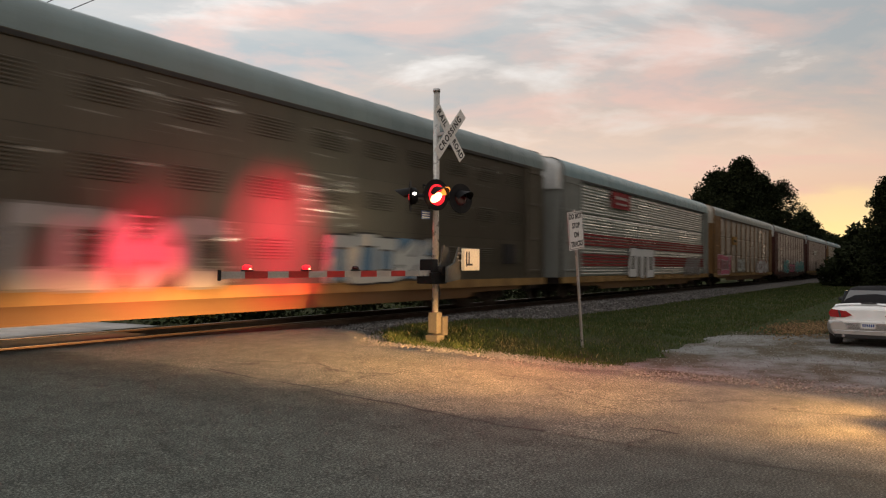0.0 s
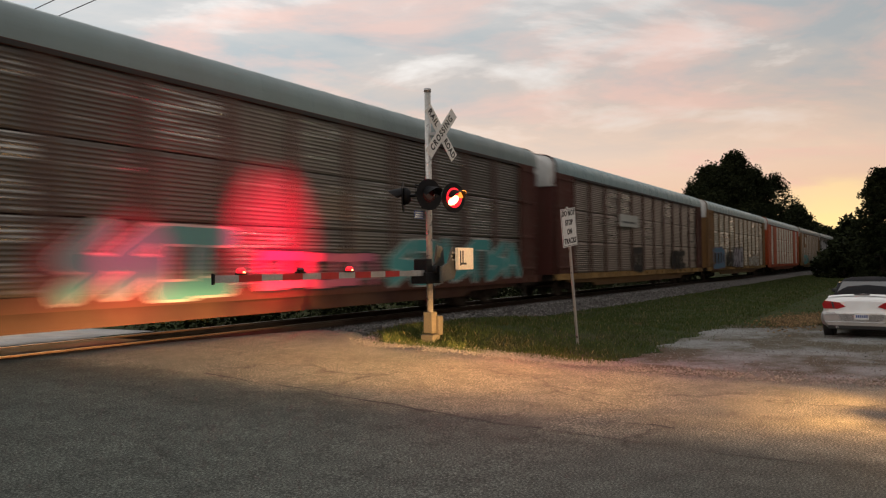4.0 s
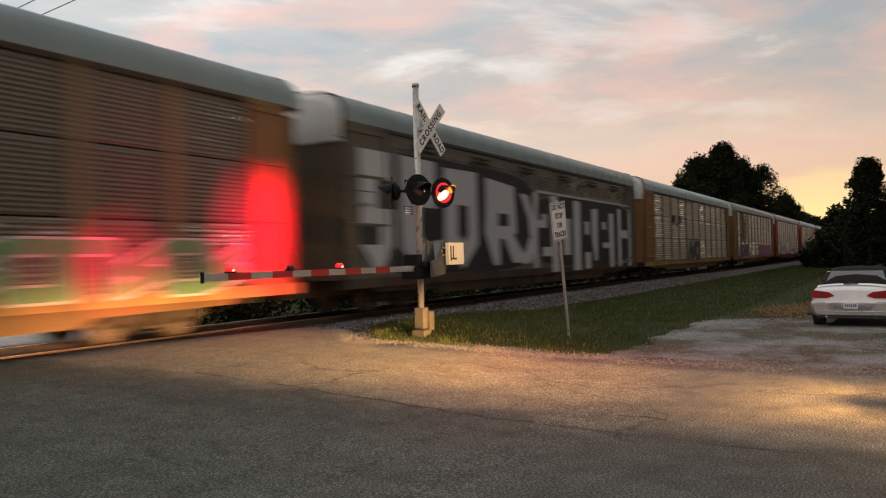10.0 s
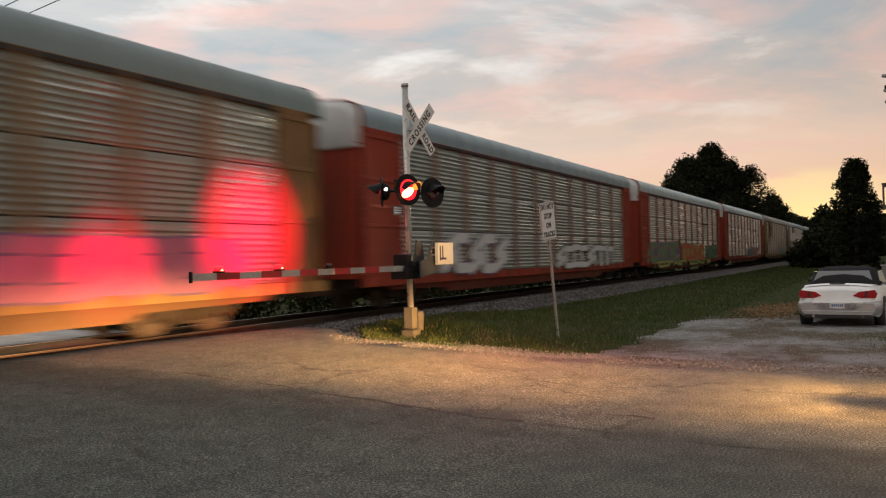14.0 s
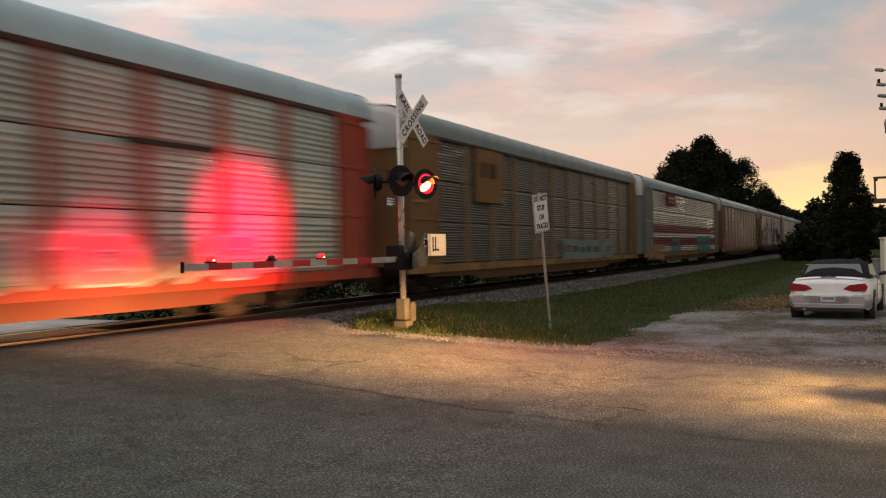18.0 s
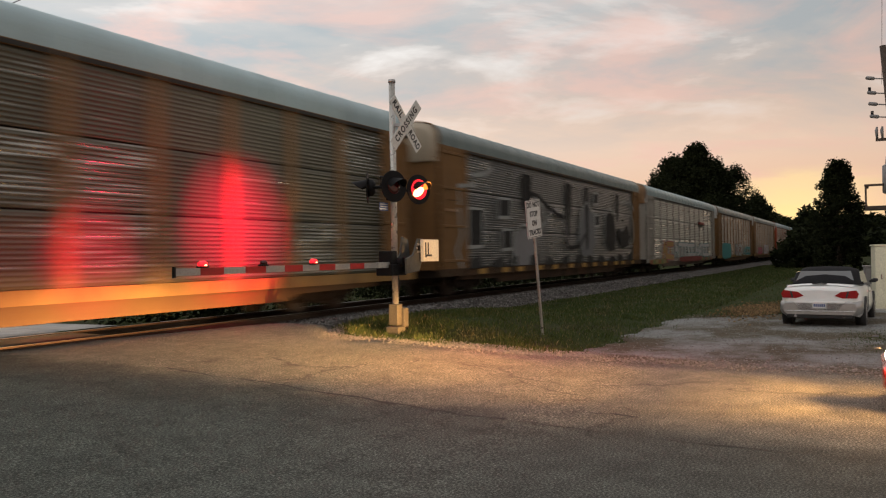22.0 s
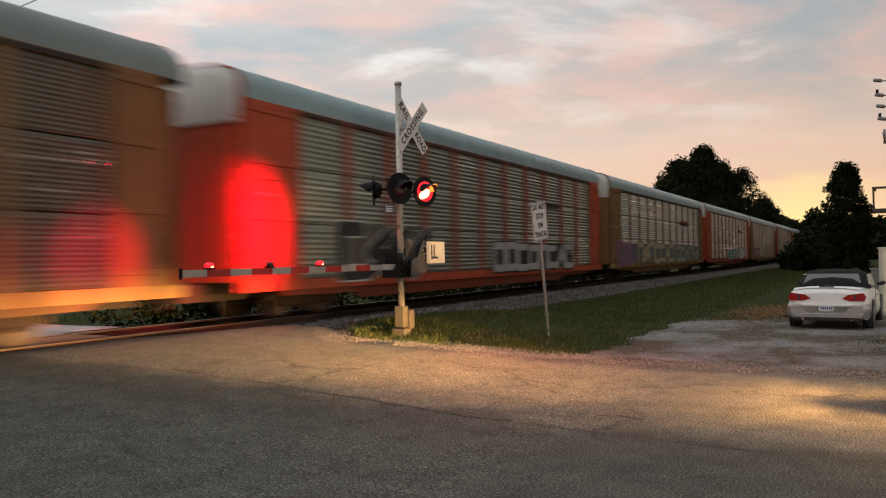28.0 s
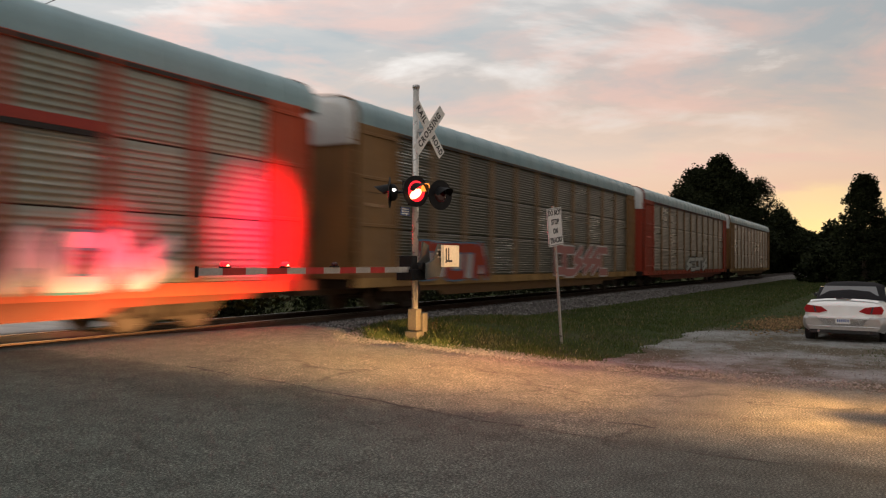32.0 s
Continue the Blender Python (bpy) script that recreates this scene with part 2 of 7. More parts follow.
worn_ = a.ramp(a.math("ADD", a.noise(0.55, 5, 0.62, (0.8, 1.1, 1)), a.math("MULTIPLY", a.noise(3.5, 4, 0.6), 0.25)), [(0.54, 0.0), (0.72, 1.0)])
a.color(a.mix(worn_, lime, soil))
a.bump(a.noise(45, 3, 0.7), 0.8, 0.02)
M["gravel_drive"] = a.m
a = Mat("stone", 0.6)
a.color(a.mix(1.0, a.ramp(a.n.new("ShaderNodeNewGeometry").outputs["Random Per Island"], [(0.0, (0.11, 0.105, 0.095)), (1.0, (0.28, 0.265, 0.24))]), a.ramp(a.noise(20), [(0.3, 0.7), (0.7, 1.2)]), "MULTIPLY"))
M["stone"] = a.m
a = Mat("ballast", 0.85)
isl = a.n.new("ShaderNodeNewGeometry").outputs["Random Per Island"]
a.color(a.mix(1.0, a.ramp(isl, [(0.0, (0.05, 0.046, 0.042)), (1.0, (0.25, 0.24, 0.225))]), a.ramp(a.noise(0.8), [(0.3, 0.7), (0.7, 1.1)]), "MULTIPLY"))
M["ballast"] = a.m
a = Mat("ballast_bed", 0.9)
a.color(a.ramp(a.noise(26, 3, 0.7), [(0.3, (0.030, 0.027, 0.024)), (0.7, (0.13, 0.122, 0.112))]))
a.bump(a.noise(26, 3, 0.7), 1.0, 0.05)
M["ballast_bed"] = a.m
a = Mat("rail_steel", 0.45, 0.8)
a.color(a.ramp(a.noise(8, 4, 0.6, (0.2, 1, 1)), [(0.3, (0.03, 0.019, 0.013)), (0.7, (0.065, 0.042, 0.03))]))
M["rail_steel"] = a.m
M["rail_head"] = Mat("rail_head", 0.3, 1.0).color((0.28, 0.27, 0.26)).m
a = Mat("tie_wood", 0.85)
a.color(a.ramp(a.noise(5, 4, 0.6, (1, 8, 1)), [(0.3, (0.03, 0.022, 0.016)), (0.7, (0.10, 0.075, 0.055))]))
M["tie_wood"] = a.m
a = Mat("concrete", 0.8)
a.color(a.mix(1.0, a.ramp(a.noise(1.2, 5), [(0.3, (0.32, 0.31, 0.29)), (0.7, (0.56, 0.55, 0.52))]), a.ramp(a.noise(40, 3), [(0.3, 0.85), (0.7, 1.1)]), "MULTIPLY"))
a.bump(a.noise(60, 3), 0.3, 0.005)
M["concrete"] = a.m
a = Mat("crack_fill", 0.9)
a.color(a.ramp(a.noise(20, 3), [(0.3, (0.016, 0.015, 0.014)), (0.7, (0.05, 0.047, 0.043))]))
M["crack_fill"] = a.m
M["sill"] = paint("sill_paint", None, 0.6, 0.8, (0.085, 0.042, 0.02), spec=0.25)
M["rack"] = paint("rack_paint", None, 0.6, 0.45, spec=0.2)
a = Mat("rack_panel", 0.42, 0.4, 0.4)
oc = a.obcolor()
st = a.ramp(a.noise(1.1, 5, 0.62, (0.6, 1, 1.2)), [(0.40, 0.0), (0.80, 1.0)])
strk = a.ramp(a.noise(3.0, 4, 0.6, (3, 1, 0.12)), [(0.35, 0.66), (0.68, 1.12)])
# glints along the ribs, painted as pale streaks that are also glossier
worn = a.math("ADD", a.noise(1.0, 3, 0.55, (0.35, 1, 9.0)), a.math("MULTIPLY", a.math("SUBTRACT", a.random(), 0.62), 0.32))
rib_glint = a.ramp(worn, [(0.60, 0.0), (0.70, 1.0)])
dull = a.mix(1.0, a.mix(a.math("MULTIPLY", st, 0.5), oc, (0.10, 0.10, 0.072)), strk, "MULTIPLY")
a.color(a.mix(a.math("MULTIPLY", rib_glint, 0.6), dull, (0.62, 0.62, 0.57)))
a.rough(a.ramp(rib_glint, [(0.0, 0.36), (1.0, 0.20)]))
a.l.new(a.ramp(rib_glint, [(0.0, 0.40), (1.0, 0.85)]), a.b.inputs["Metallic"])
M["rack_panel"] = a.m
M["graffiti"] = paint("graffiti_paint", None, 0.6, 0.12, spec=0.2)
M["roof"] = paint("galvanised_roof", None, 0.45, 0.25, (0.16, 0.15, 0.14), 0.25)
M["truck_iron"] = paint("truck_iron", (0.026, 0.021, 0.018), 0.8, 0.5, (0.05, 0.034, 0.022), spec=0.2)
# near-black colour that stands in for shade inside the cars and vent slots
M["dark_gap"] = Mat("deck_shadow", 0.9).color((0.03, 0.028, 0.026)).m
M["wheel"] = paint("wheel_steel", (0.05, 0.038, 0.03), 0.6, 0.5, (0.03, 0.02, 0.015), 0.3)
M["alu"] = paint("aluminium", (0.46, 0.46, 0.45), 0.34, 0.3, (0.14, 0.12, 0.10), 0.7)
M["dull_steel"] = paint("dull_steel", (0.085, 0.09, 0.085), 0.55, 0.4, (0.05, 0.045, 0.04), 0.2)
M["mast"] = paint("mast_tube", (0.52, 0.51, 0.47), 0.32, 0.12, (0.30, 0.28, 0.24), 0.45)
M["base_paint"] = paint("drab_enamel", (0.13, 0.12, 0.085), 0.55, 0.4)
M["black"] = paint("black_paint", (0.006, 0.006, 0.007), 0.6, 0.3, (0.016, 0.015, 0.014), spec=0.2)
M["white_sheet"] = paint("white_sheeting", (0.72, 0.72, 0.68), 0.45, 0.18, (0.25, 0.22, 0.18))
M["arm_white"] = paint("arm_sheeting", (0.38, 0.375, 0.35), 0.5, 0.3, (0.2, 0.17, 0.13))
M["sign_black"] = Mat("sign_black", 0.5).color((0.012, 0.012, 0.012)).m
M["stripe_red"] = paint("red_sheeting", (0.42, 0.018, 0.016), 0.4, 0.25)
M["blue_plate"] = paint("blue_plate", (0.02, 0.06, 0.22), 0.4, 0.15)
M["box_white"] = paint("cream_enamel", (0.78, 0.74, 0.60), 0.45, 0.12, (0.3, 0.26, 0.18))
M["lens_dark"] = Mat("dark_red_lens", 0.12).color((0.045, 0.004, 0.004)).m
M["lit_core"] = Mat("lit_core", 0.3).color((1, 0.4, 0.3)).glow((1.0, 0.52, 0.20), 5.5).m
M["lit_red"] = Mat("lit_red", 0.3).color((0.8, 0.02, 0.02)).glow((1.0, 0.012, 0.025), 1.6).m
M["lit_amber"] = Mat("lit_amber", 0.3).color((0.8, 0.3, 0.05)).glow((1.0, 0.30, 0.04), 1.6).m
M["lit_white"] = Mat("lit_white", 0.3).color((1, 1, 1)).glow((1.0, 0.92, 0.85), 6.0).m
a = Mat("bark", 0.9)
a.color(a.ramp(a.noise(6, 4, 0.6, (1, 1, 0.25)), [(0.3, (0.025, 0.018, 0.013)), (0.7, (0.09, 0.065, 0.048))]))
a.bump(a.noise(9, 4, 0.6, (1, 1, 0.25)), 0.7, 0.05)
M["bark"] = a.m
a = Mat("leaves", 0.85, 0.0, 0.06)
isl = a.n.new("ShaderNodeNewGeometry").outputs["Random Per Island"]
a.color(a.ramp(isl, [(0.0, (0.008, 0.011, 0.005)), (1.0, (0.026, 0.032, 0.013))]))
M["leaves"] = a.m
a = Mat("grass_blades", 0.75, 0.0, 0.15)
isl = a.n.new("ShaderNodeNewGeometry").outputs["Random Per Island"]
lush = a.ramp(isl, [(0.0, (0.028, 0.046, 0.011)), (0.75, (0.062, 0.088, 0.024)), (0.93, (0.11, 0.115, 0.04)), (1.0, (0.22, 0.19, 0.09))])
dry = a.ramp(isl, [(0.0, (0.035, 0.034, 0.016)), (0.6, (0.08, 0.072, 0.034)), (1.0, (0.20, 0.17, 0.09))])
a.color(a.mix(a.ramp(a.noise(0.75, 4, 0.6, (0.7, 1.3, 1)), [(0.55, 0.0), (0.70, 0.8)]), lush, dry))
M["grass_blades"] = a.m
M["pole_wood"] = paint("pole_wood", (0.075, 0.055, 0.042), 0.85, 0.4, (0.03, 0.022, 0.017))
M["insulator"] = paint("grey_metal", (0.22, 0.22, 0.22), 0.5, 0.2)
M["cable"] = Mat("cable", 0.6).color((0.02, 0.02, 0.02)).m
M["cabinet"] = paint("cabinet_enamel", (0.80, 0.77, 0.58), 0.5, 0.15, (0.2, 0.18, 0.13))
a = Mat("car_white", 0.28)
a.color(a.ramp(a.noise(3), [(0.3, (0.76, 0.78, 0.77)), (0.7, (0.84, 0.86, 0.85))]))
a.b.inputs["Coat Weight"].default_value = 0.6
M["car_white"] = a.m
# darker grey for the lower bumper, standing in for its dull reflection
a = Mat("car_greyed", 0.32, 0.55)
a.color(a.ramp(a.noise(3), [(0.3, (0.34, 0.335, 0.33)), (0.7, (0.42, 0.415, 0.40))]))
a.b.inputs["Coat Weight"].default_value = 0.5
M["car_greyed"] = a.m
a = Mat("car_red", 0.25, 0.2)
a.color(a.ramp(a.noise(3), [(0.3, (0.30, 0.018, 0.012)), (0.7, (0.36, 0.024, 0.016))]))
a.b.inputs["Coat Weight"].default_value = 0.6
M["car_red"] = a.m
a = Mat("soft_top", 0.9, 0.0, 0.1)
a.color(a.ramp(a.noise(60), [(0.3, (0.012, 0.012, 0.013)), (0.7, (0.024, 0.024, 0.026))]))
M["soft_top"] = a.m
M["car_glass"] = Mat("tinted_glass", 0.06, 0.0, 0.8).color((0.02, 0.028, 0.03)).m
M["rear_glass"] = Mat("grey_glass", 0.1, 0.0, 0.8).color((0.10, 0.12, 0.125)).m
M["tyre"] = paint("tyre_rubber", (0.018, 0.018, 0.018), 0.85, 0.3, (0.06, 0.055, 0.05))
M["rim"] = Mat("alloy_rim", 0.3, 0.9).color((0.55, 0.55, 0.56)).m
M["tail_red"] = Mat("tail_lamp", 0.15).color((0.30, 0.012, 0.015)).m
M["chrome"] = Mat("chrome", 0.12, 1.0).color((0.75, 0.75, 0.76)).m
M["plate"] = Mat("plate", 0.5).color((0.6, 0.6, 0.58)).m
M["trim_dark"] = Mat("dark_trim", 0.6).color((0.02, 0.02, 0.021)).m

# ---- mesh helpers ----


def mesh_of(name, bm, mats=()):
    me = bpy.data.meshes.new(name)
    bm.to_mesh(me)
    bm.free()
    for m in (mats if isinstance(mats, (list, tuple)) else [mats]):
        me.materials.append(m)
    return me


def box(bm, x0, x1, y0, y1, z0, z1, mi=0, bevel=0.0):
    vs = [bm.verts.new((x, y, z)) for x in (x0, x1) for y in (y0, y1) for z in (z0, z1)]
    fs = [bm.faces.new([vs[i] for i in q]) for q in
          ((0, 1, 3, 2), (4, 6, 7, 5), (0, 4, 5, 1), (2, 3, 7, 6), (0, 2, 6, 4), (1, 5, 7, 3))]
    for f in fs:
        f.material_index = mi
    if bevel:
        es = list({e for f in fs for e in f.edges})
        bmesh.ops.bevel(bm, geom=es, offset=bevel, segments=2, affect="EDGES", profile=0.6)
    return bm


def tube(bm, pts, radii, seg=12, mi=0, caps=True, smooth=True):
    """A round bar along points, with a radius at each."""
    pts = [Vector(p) for p in pts]
    if isinstance(radii, (int, float)):
        radii = [radii] * len(pts)
    rings = []
    for i, p in enumerate(pts):
        d = (pts[min(i + 1, len(pts) - 1)] - pts[max(i - 1, 0)]).normalized()
        u = d.cross(Vector((0, 0, 1)) if abs(d.z) < 0.95 else Vector((1, 0, 0))).normalized()
        v = d.cross(u)
        rings.append([bm.verts.new(p + (u * math.cos(a) + v * math.sin(a)) * radii[i])
                      for a in (2 * math.pi * k / seg for k in range(seg))])
    for r, s in zip(rings, rings[1:]):
        for k in range(seg):
            f = bm.faces.new((r[k], r[(k + 1) % seg], s[(k + 1) % seg], s[k]))
            f.smooth, f.material_index = smooth, mi
    if caps:
        for r in (rings[0][::-1], rings[-1]):
            bm.faces.new(r).material_index = mi
    return bm


def prism(bm, poly, axis, lo, hi, mi=0):
    """A polygon in the plane across an axis, drawn out from lo to hi along it."""
    def at(a, b, c):
        return {"x": (c, a, b), "y": (a, c, b), "z": (a, b, c)}[axis]
    p = [bm.verts.new(at(a, b, lo)) for a, b in poly]
    q = [bm.verts.new(at(a, b, hi)) for a, b in poly]
    n = len(poly)
    fs = [bm.faces.new(p[::-1]), bm.faces.new(q)] + [bm.faces.new((p[i], p[(i + 1) % n], q[(i + 1) % n], q[i])) for i in range(n)]
    for f in fs:
        f.material_index = mi
    bmesh.ops.recalc_face_normals(bm, faces=fs)
    return bm


def part(name, bm, material, parent, label="", at=None, color=None):
    me = bm if isinstance(bm, bpy.types.Mesh) else mesh_of(name, bm, material)
    ob = new(name, me)
    ob.parent = parent
    if at is not None:
        ob.matrix_basis = at
    if color:
        ob.color = (*color, 1)
    if label:
        tagged(ob, label)
    return ob


def thing(name, at, label, category, group="", kind=""):
    ob = new(name)
    ob.empty_display_size = 0.2
    ob.matrix_basis = at
    return tagged(ob, label, category, group, kind)


def B():
    return bmesh.new()


# ---- ground ----


def ease(a, b, v):
    s = min(1.0, max(0.0, (v - a) / (b - a)))
    return s * s * (3 - 2 * s)


def road_z(x, y):
    return -0.26 + 0.27 * ease(2.0, 11.3, y) - 0.05 * ease(11.5, 13.0, y) - 0.5 * ease(17, 60, y) - 0.10 * ease(-2, -40, y)


def verge_z(x, y):
    """Grass: low along the drive, a bank below the mast, then down to the foot of the ballast."""
    bank = 0.52 * ease(4.2, 8.0, y) * (1 - 0.9 * ease(9.3, 11.0, y)) * (1 - ease(16, 26, x))
    return -0.42 + bank - 0.10 * ease(16, 40, x) + 0.03 * noise.noise((x * 0.7, y * 0.7, 3.0))


def ground_z(x, y):
    far = max(abs(x), abs(y))
    w = ease(12.9, 14.3, x)
    z = (road_z(x, y) - 0.06) * (1 - w) + verge_z(x, y) * w
    if y > 10.9:
        z = min(z, z * (1 - ease(10.9, 11.6, y)) + ease(10.9, 11.6, y) * (-0.42 if x > 14 else -0.3))
    return z - 0.0004 * max(0, far - 60)


def steps(*spans):
    out = []
    for a, b, n in spans:
        out += [a + (b - a) * i / n for i in range(n)]
    return out + [spans[-1][1]]


def sheet(name, xs, ys, zfun, mat):
    vs = [(x, y, zfun(x, y)) for y in ys for x in xs]
    w = len(xs)
    fs = [(j * w + i, j * w + i + 1, (j + 1) * w + i + 1, (j + 1) * w + i) for j in range(len(ys) - 1) for i in range(w - 1)]
    me = bpy.data.meshes.new(name)
    me.from_pydata(vs, [], fs)
    me.polygons.foreach_set("use_smooth", [True] * len(fs))
    me.materials.append(mat)
    return new(name, me)


tagged(sheet("ground", steps((-1800, -60, 8), (-60, 6, 22), (6, 36, 75), (36, 120, 28), (120, 1800, 10)),
             steps((-1800, -60, 8), (-60, -6, 12), (-6, 18, 60), (18, 80, 20), (80, 1800, 10)), ground_z, M["grass_ground"]),
       "uneven grass and bare earth beside the railway", "ground", kind="structure")


def strip(name, us, edge_a, edge_b, zfun, mat, n=24, along="y"):
    """A sheet between two edge curves, with its rims turned down into the ground."""
    vs, fs = [], []
    for u in us:
        a, b = edge_a(u), edge_b(u)
        for i in range(n + 1):
            w = a if i == 0 else b if i == n else a + 0.05 + (b - a - 0.1) * (i - 1) / (n - 2)
            x, y = (w, u) if along == "y" else (u, w)
            vs.append((x, y, zfun(x, y) - (0.12 if i in (0, n) else 0.0)))
    k = n + 1
    for j in range(len(us) - 1):
        for i in range(n):
            q = (j * k + i, j * k + i + 1, (j + 1) * k + i + 1, (j + 1) * k + i)
            fs.append(q if along == "y" else q[::-1])
    me = bpy.data.meshes.new(name)
    me.from_pydata(vs, [], fs)
    me.polygons.foreach_set("use_smooth", [True] * len(fs))
    me.materials.append(mat)
    return new(name, me)


def wob(u, s, a):
    return a * noise.noise((u * s, 7.7, 1.3))


def road_right(y):
    return 12.30 + 1.75 * ease(8.3, 10.9, y) - 3.2 * ease(11.3, 13.05, y) + wob(y, 1.3, 0.16) + wob(y, 4.0, 0.06)


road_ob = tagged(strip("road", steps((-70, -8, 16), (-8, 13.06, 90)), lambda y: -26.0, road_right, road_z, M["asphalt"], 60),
       "worn grey asphalt road with cracks and tyre marks", "road", kind="structure")
tagged(strip("road", steps((15.35, 40, 25), (40, 90, 8)), lambda y: 1.5, lambda y: 12.7 + wob(y, 1.0, 0.2), road_z, M["concrete"], 12),
       "pale worn pavement beyond the tracks", "road", kind="structure")


def drive_z(x, y):
    return ground_z(x, y) + 0.035 + 0.018 * (1 - ease(12.2, 13.2, x))


tagged(strip("gravel_drive", steps((11.9, 27, 70)), lambda x: -9.0 + 8.2 * ease(19, 27, x) + wob(x, 0.7, 0.3),
             lambda x: 4.6 - 4.6 * ease(21.5, 27, x) + wob(x, 0.9, 0.3) + 4.6 * (1 - ease(12.4, 13.6, x)) + wob(x, 2.4, 0.2) + wob(x, 7.0, 0.14), drive_z, M["gravel_drive"], 40, "x"),
       "pale gravel drive with worn patches", "drive", kind="structure")

# ---- track ----
TRACK = 13.92
GAUGE = 0.755


def bed_z(y):
    d = abs(y - TRACK)
    return -0.20 - 0.38 * ease(1.75, 2.9, d)


bed = strip("ballast_bed", steps((-120, 10.8, 30), (10.8, 60, 60), (60, 900, 40)), lambda x: TRACK - 2.95 + wob(x, 0.8, 0.12), lambda x: TRACK + 2.95,
            lambda x, y: bed_z(y) + 0.03 * noise.noise((x * 1.7, y * 1.7, 0)), M["ballast_bed"], 16, "x")
tagged(bed, "grey crushed stone bed under the track", "ballast", kind="structure")
RAIL_POLY = [(-0.07, -0.18), (0.07, -0.18), (0.07, -0.165), (0.012, -0.15), (0.012, -0.045), (0.036, -0.035), (0.036, -0.006),
             (-0.036, -0.006), (-0.036, -0.035), (-0.012, -0.045), (-0.012, -0.15), (-0.07, -0.165)]
for side in (-1, 1):
    r = new("rail", mesh_of("rail", prism(B(), RAIL_POLY, "x", -150, 700), M["rail_steel"]))
    r.matrix_basis = pose(0, TRACK + side * GAUGE, 0)
    tagged(r, "rusty steel rail with a polished running surface", "rail", "rails of the track")
    part("rail_head", box(B(), -150, 700, -0.033, 0.033, -0.006, 0), M["rail_head"], r, "bright polished running surface")


sleeper_me = mesh_of("sleeper", box(B(), -0.115, 0.115, -1.3, 1.3, -0.36, -0.182, 0, 0.012), M["tie_wood"])
for i in range(170):
    x = -16 + i * 0.54
    part("sleeper", sleeper_me, None, bed, "", pose(x, TRACK + random.uniform(-0.03, 0.03), 0, 0, 0, random.uniform(-1, 1)))
crossing_surface = thing("crossing_surface", pose(0, TRACK, 0), "concrete panels between the rails of the road crossing", "crossing", kind="structure")
for i in range(6):
    x = -4.4 + i * 2.55
    part("crossing_panel", box(B(), x, x + 2.52, -0.64, 0.64, -0.17, -0.012, 0, 0.015), M["concrete"], crossing_surface)
    part("crossing_panel", box(B(), x, x + 2.52, 0.81, 1.42, -0.17, -0.012, 0, 0.015), M["concrete"], crossing_surface)


def scatter(name, n, place, make, mat, label, category):
    """Loose small pieces joined in one object."""
    vs, fs = [], []
    for _ in range(n):
        p = place()
        if p:
            make(vs, fs, p)
    me = bpy.data.meshes.new(name)
    me.from_pydata(vs, [], fs)
    me.materials.append(mat)
    return tagged(new(name, me), label, category, kind="stuff")


srng = random.Random(5)


def stone(lo, hi):
    def make(vs, fs, p):
        r = srng.uniform(lo, hi)
        i = len(vs)
        k = [srng.uniform(0.6, 1.3) for _ in range(6)]
        for d, q in zip(((1, 0, 0), (-1, 0, 0), (0, 1, 0), (0, -1, 0), (0, 0, 1), (0, 0, -1)), k):
            vs.append((p[0] + d[0] * r * q + srng.uniform(-0.2, 0.2) * r, p[1] + d[1] * r * q + srng.uniform(-0.2, 0.2) * r, p[2] + d[2] * r * q * 0.8))
        for q in ((0, 2, 4), (2, 1, 4), (1, 3, 4), (3, 0, 4), (2, 0, 5), (1, 2, 5), (3, 1, 5), (0, 3, 5)):
            fs.append((i + q[0], i + q[1], i + q[2]))
    return make


def near_ballast():
    x = 13.0 + 50 * srng.random() ** 1.6
    y = srng.uniform(10.85, 13.1)
    return None if x < 13.9 and y < 12.2 else (x, y, bed_z(y) + 0.02)


scatter("ballast_stones", 9000, near_ballast, stone(0.025, 0.055), M["ballast"], "loose grey crushed stone beside the rails", "ballast")


def fringe():
    y = srng.uniform(-2.0, 9.6)
    x = road_right(y) + srng.gauss(0.10, 0.24)
    return (x, y, max(drive_z(x, y), road_z(x, y)) + 0.008)


scatter("road_gravel", 5200, fringe, stone(0.006, 0.020), M["stone"], "pale loose gravel along the edge of the asphalt", "gravel")


def on_drive():
    x, y = srng.uniform(12.4, 24), srng.uniform(-1.5, 4.6)
    return (x, y, drive_z(x, y) + 0.006)


scatter("drive_gravel", 3600, on_drive, stone(0.006, 0.018), M["stone"], "loose stones on the gravel drive", "gravel")


def blade_of(vs, fs, p):
    h = srng.uniform(0.03, 0.085) * p[3]
    a_ = srng.uniform(0, 6.3)
    w = srng.uniform(0.004, 0.010) * (1 + max(0, p[0] - 20) * 0.05)
    bx, by = math.cos(a_), math.sin(a_)
    lx, ly = srng.uniform(-0.6, 0.6) * h, srng.uniform(-0.6, 0.6) * h
    i = len(vs)
    vs.extend([(p[0] - bx * w, p[1] - by * w, p[2] - 0.02), (p[0] + bx * w, p[1] + by * w, p[2] - 0.02),
               (p[0] + bx * w * 0.7 + lx * 0.4, p[1] + by * w * 0.7 + ly * 0.4, p[2] + h * 0.6), (p[0] + lx, p[1] + ly, p[2] + h)])
    fs.extend([(i, i + 1, i + 2), (i, i + 2, i + 3)])


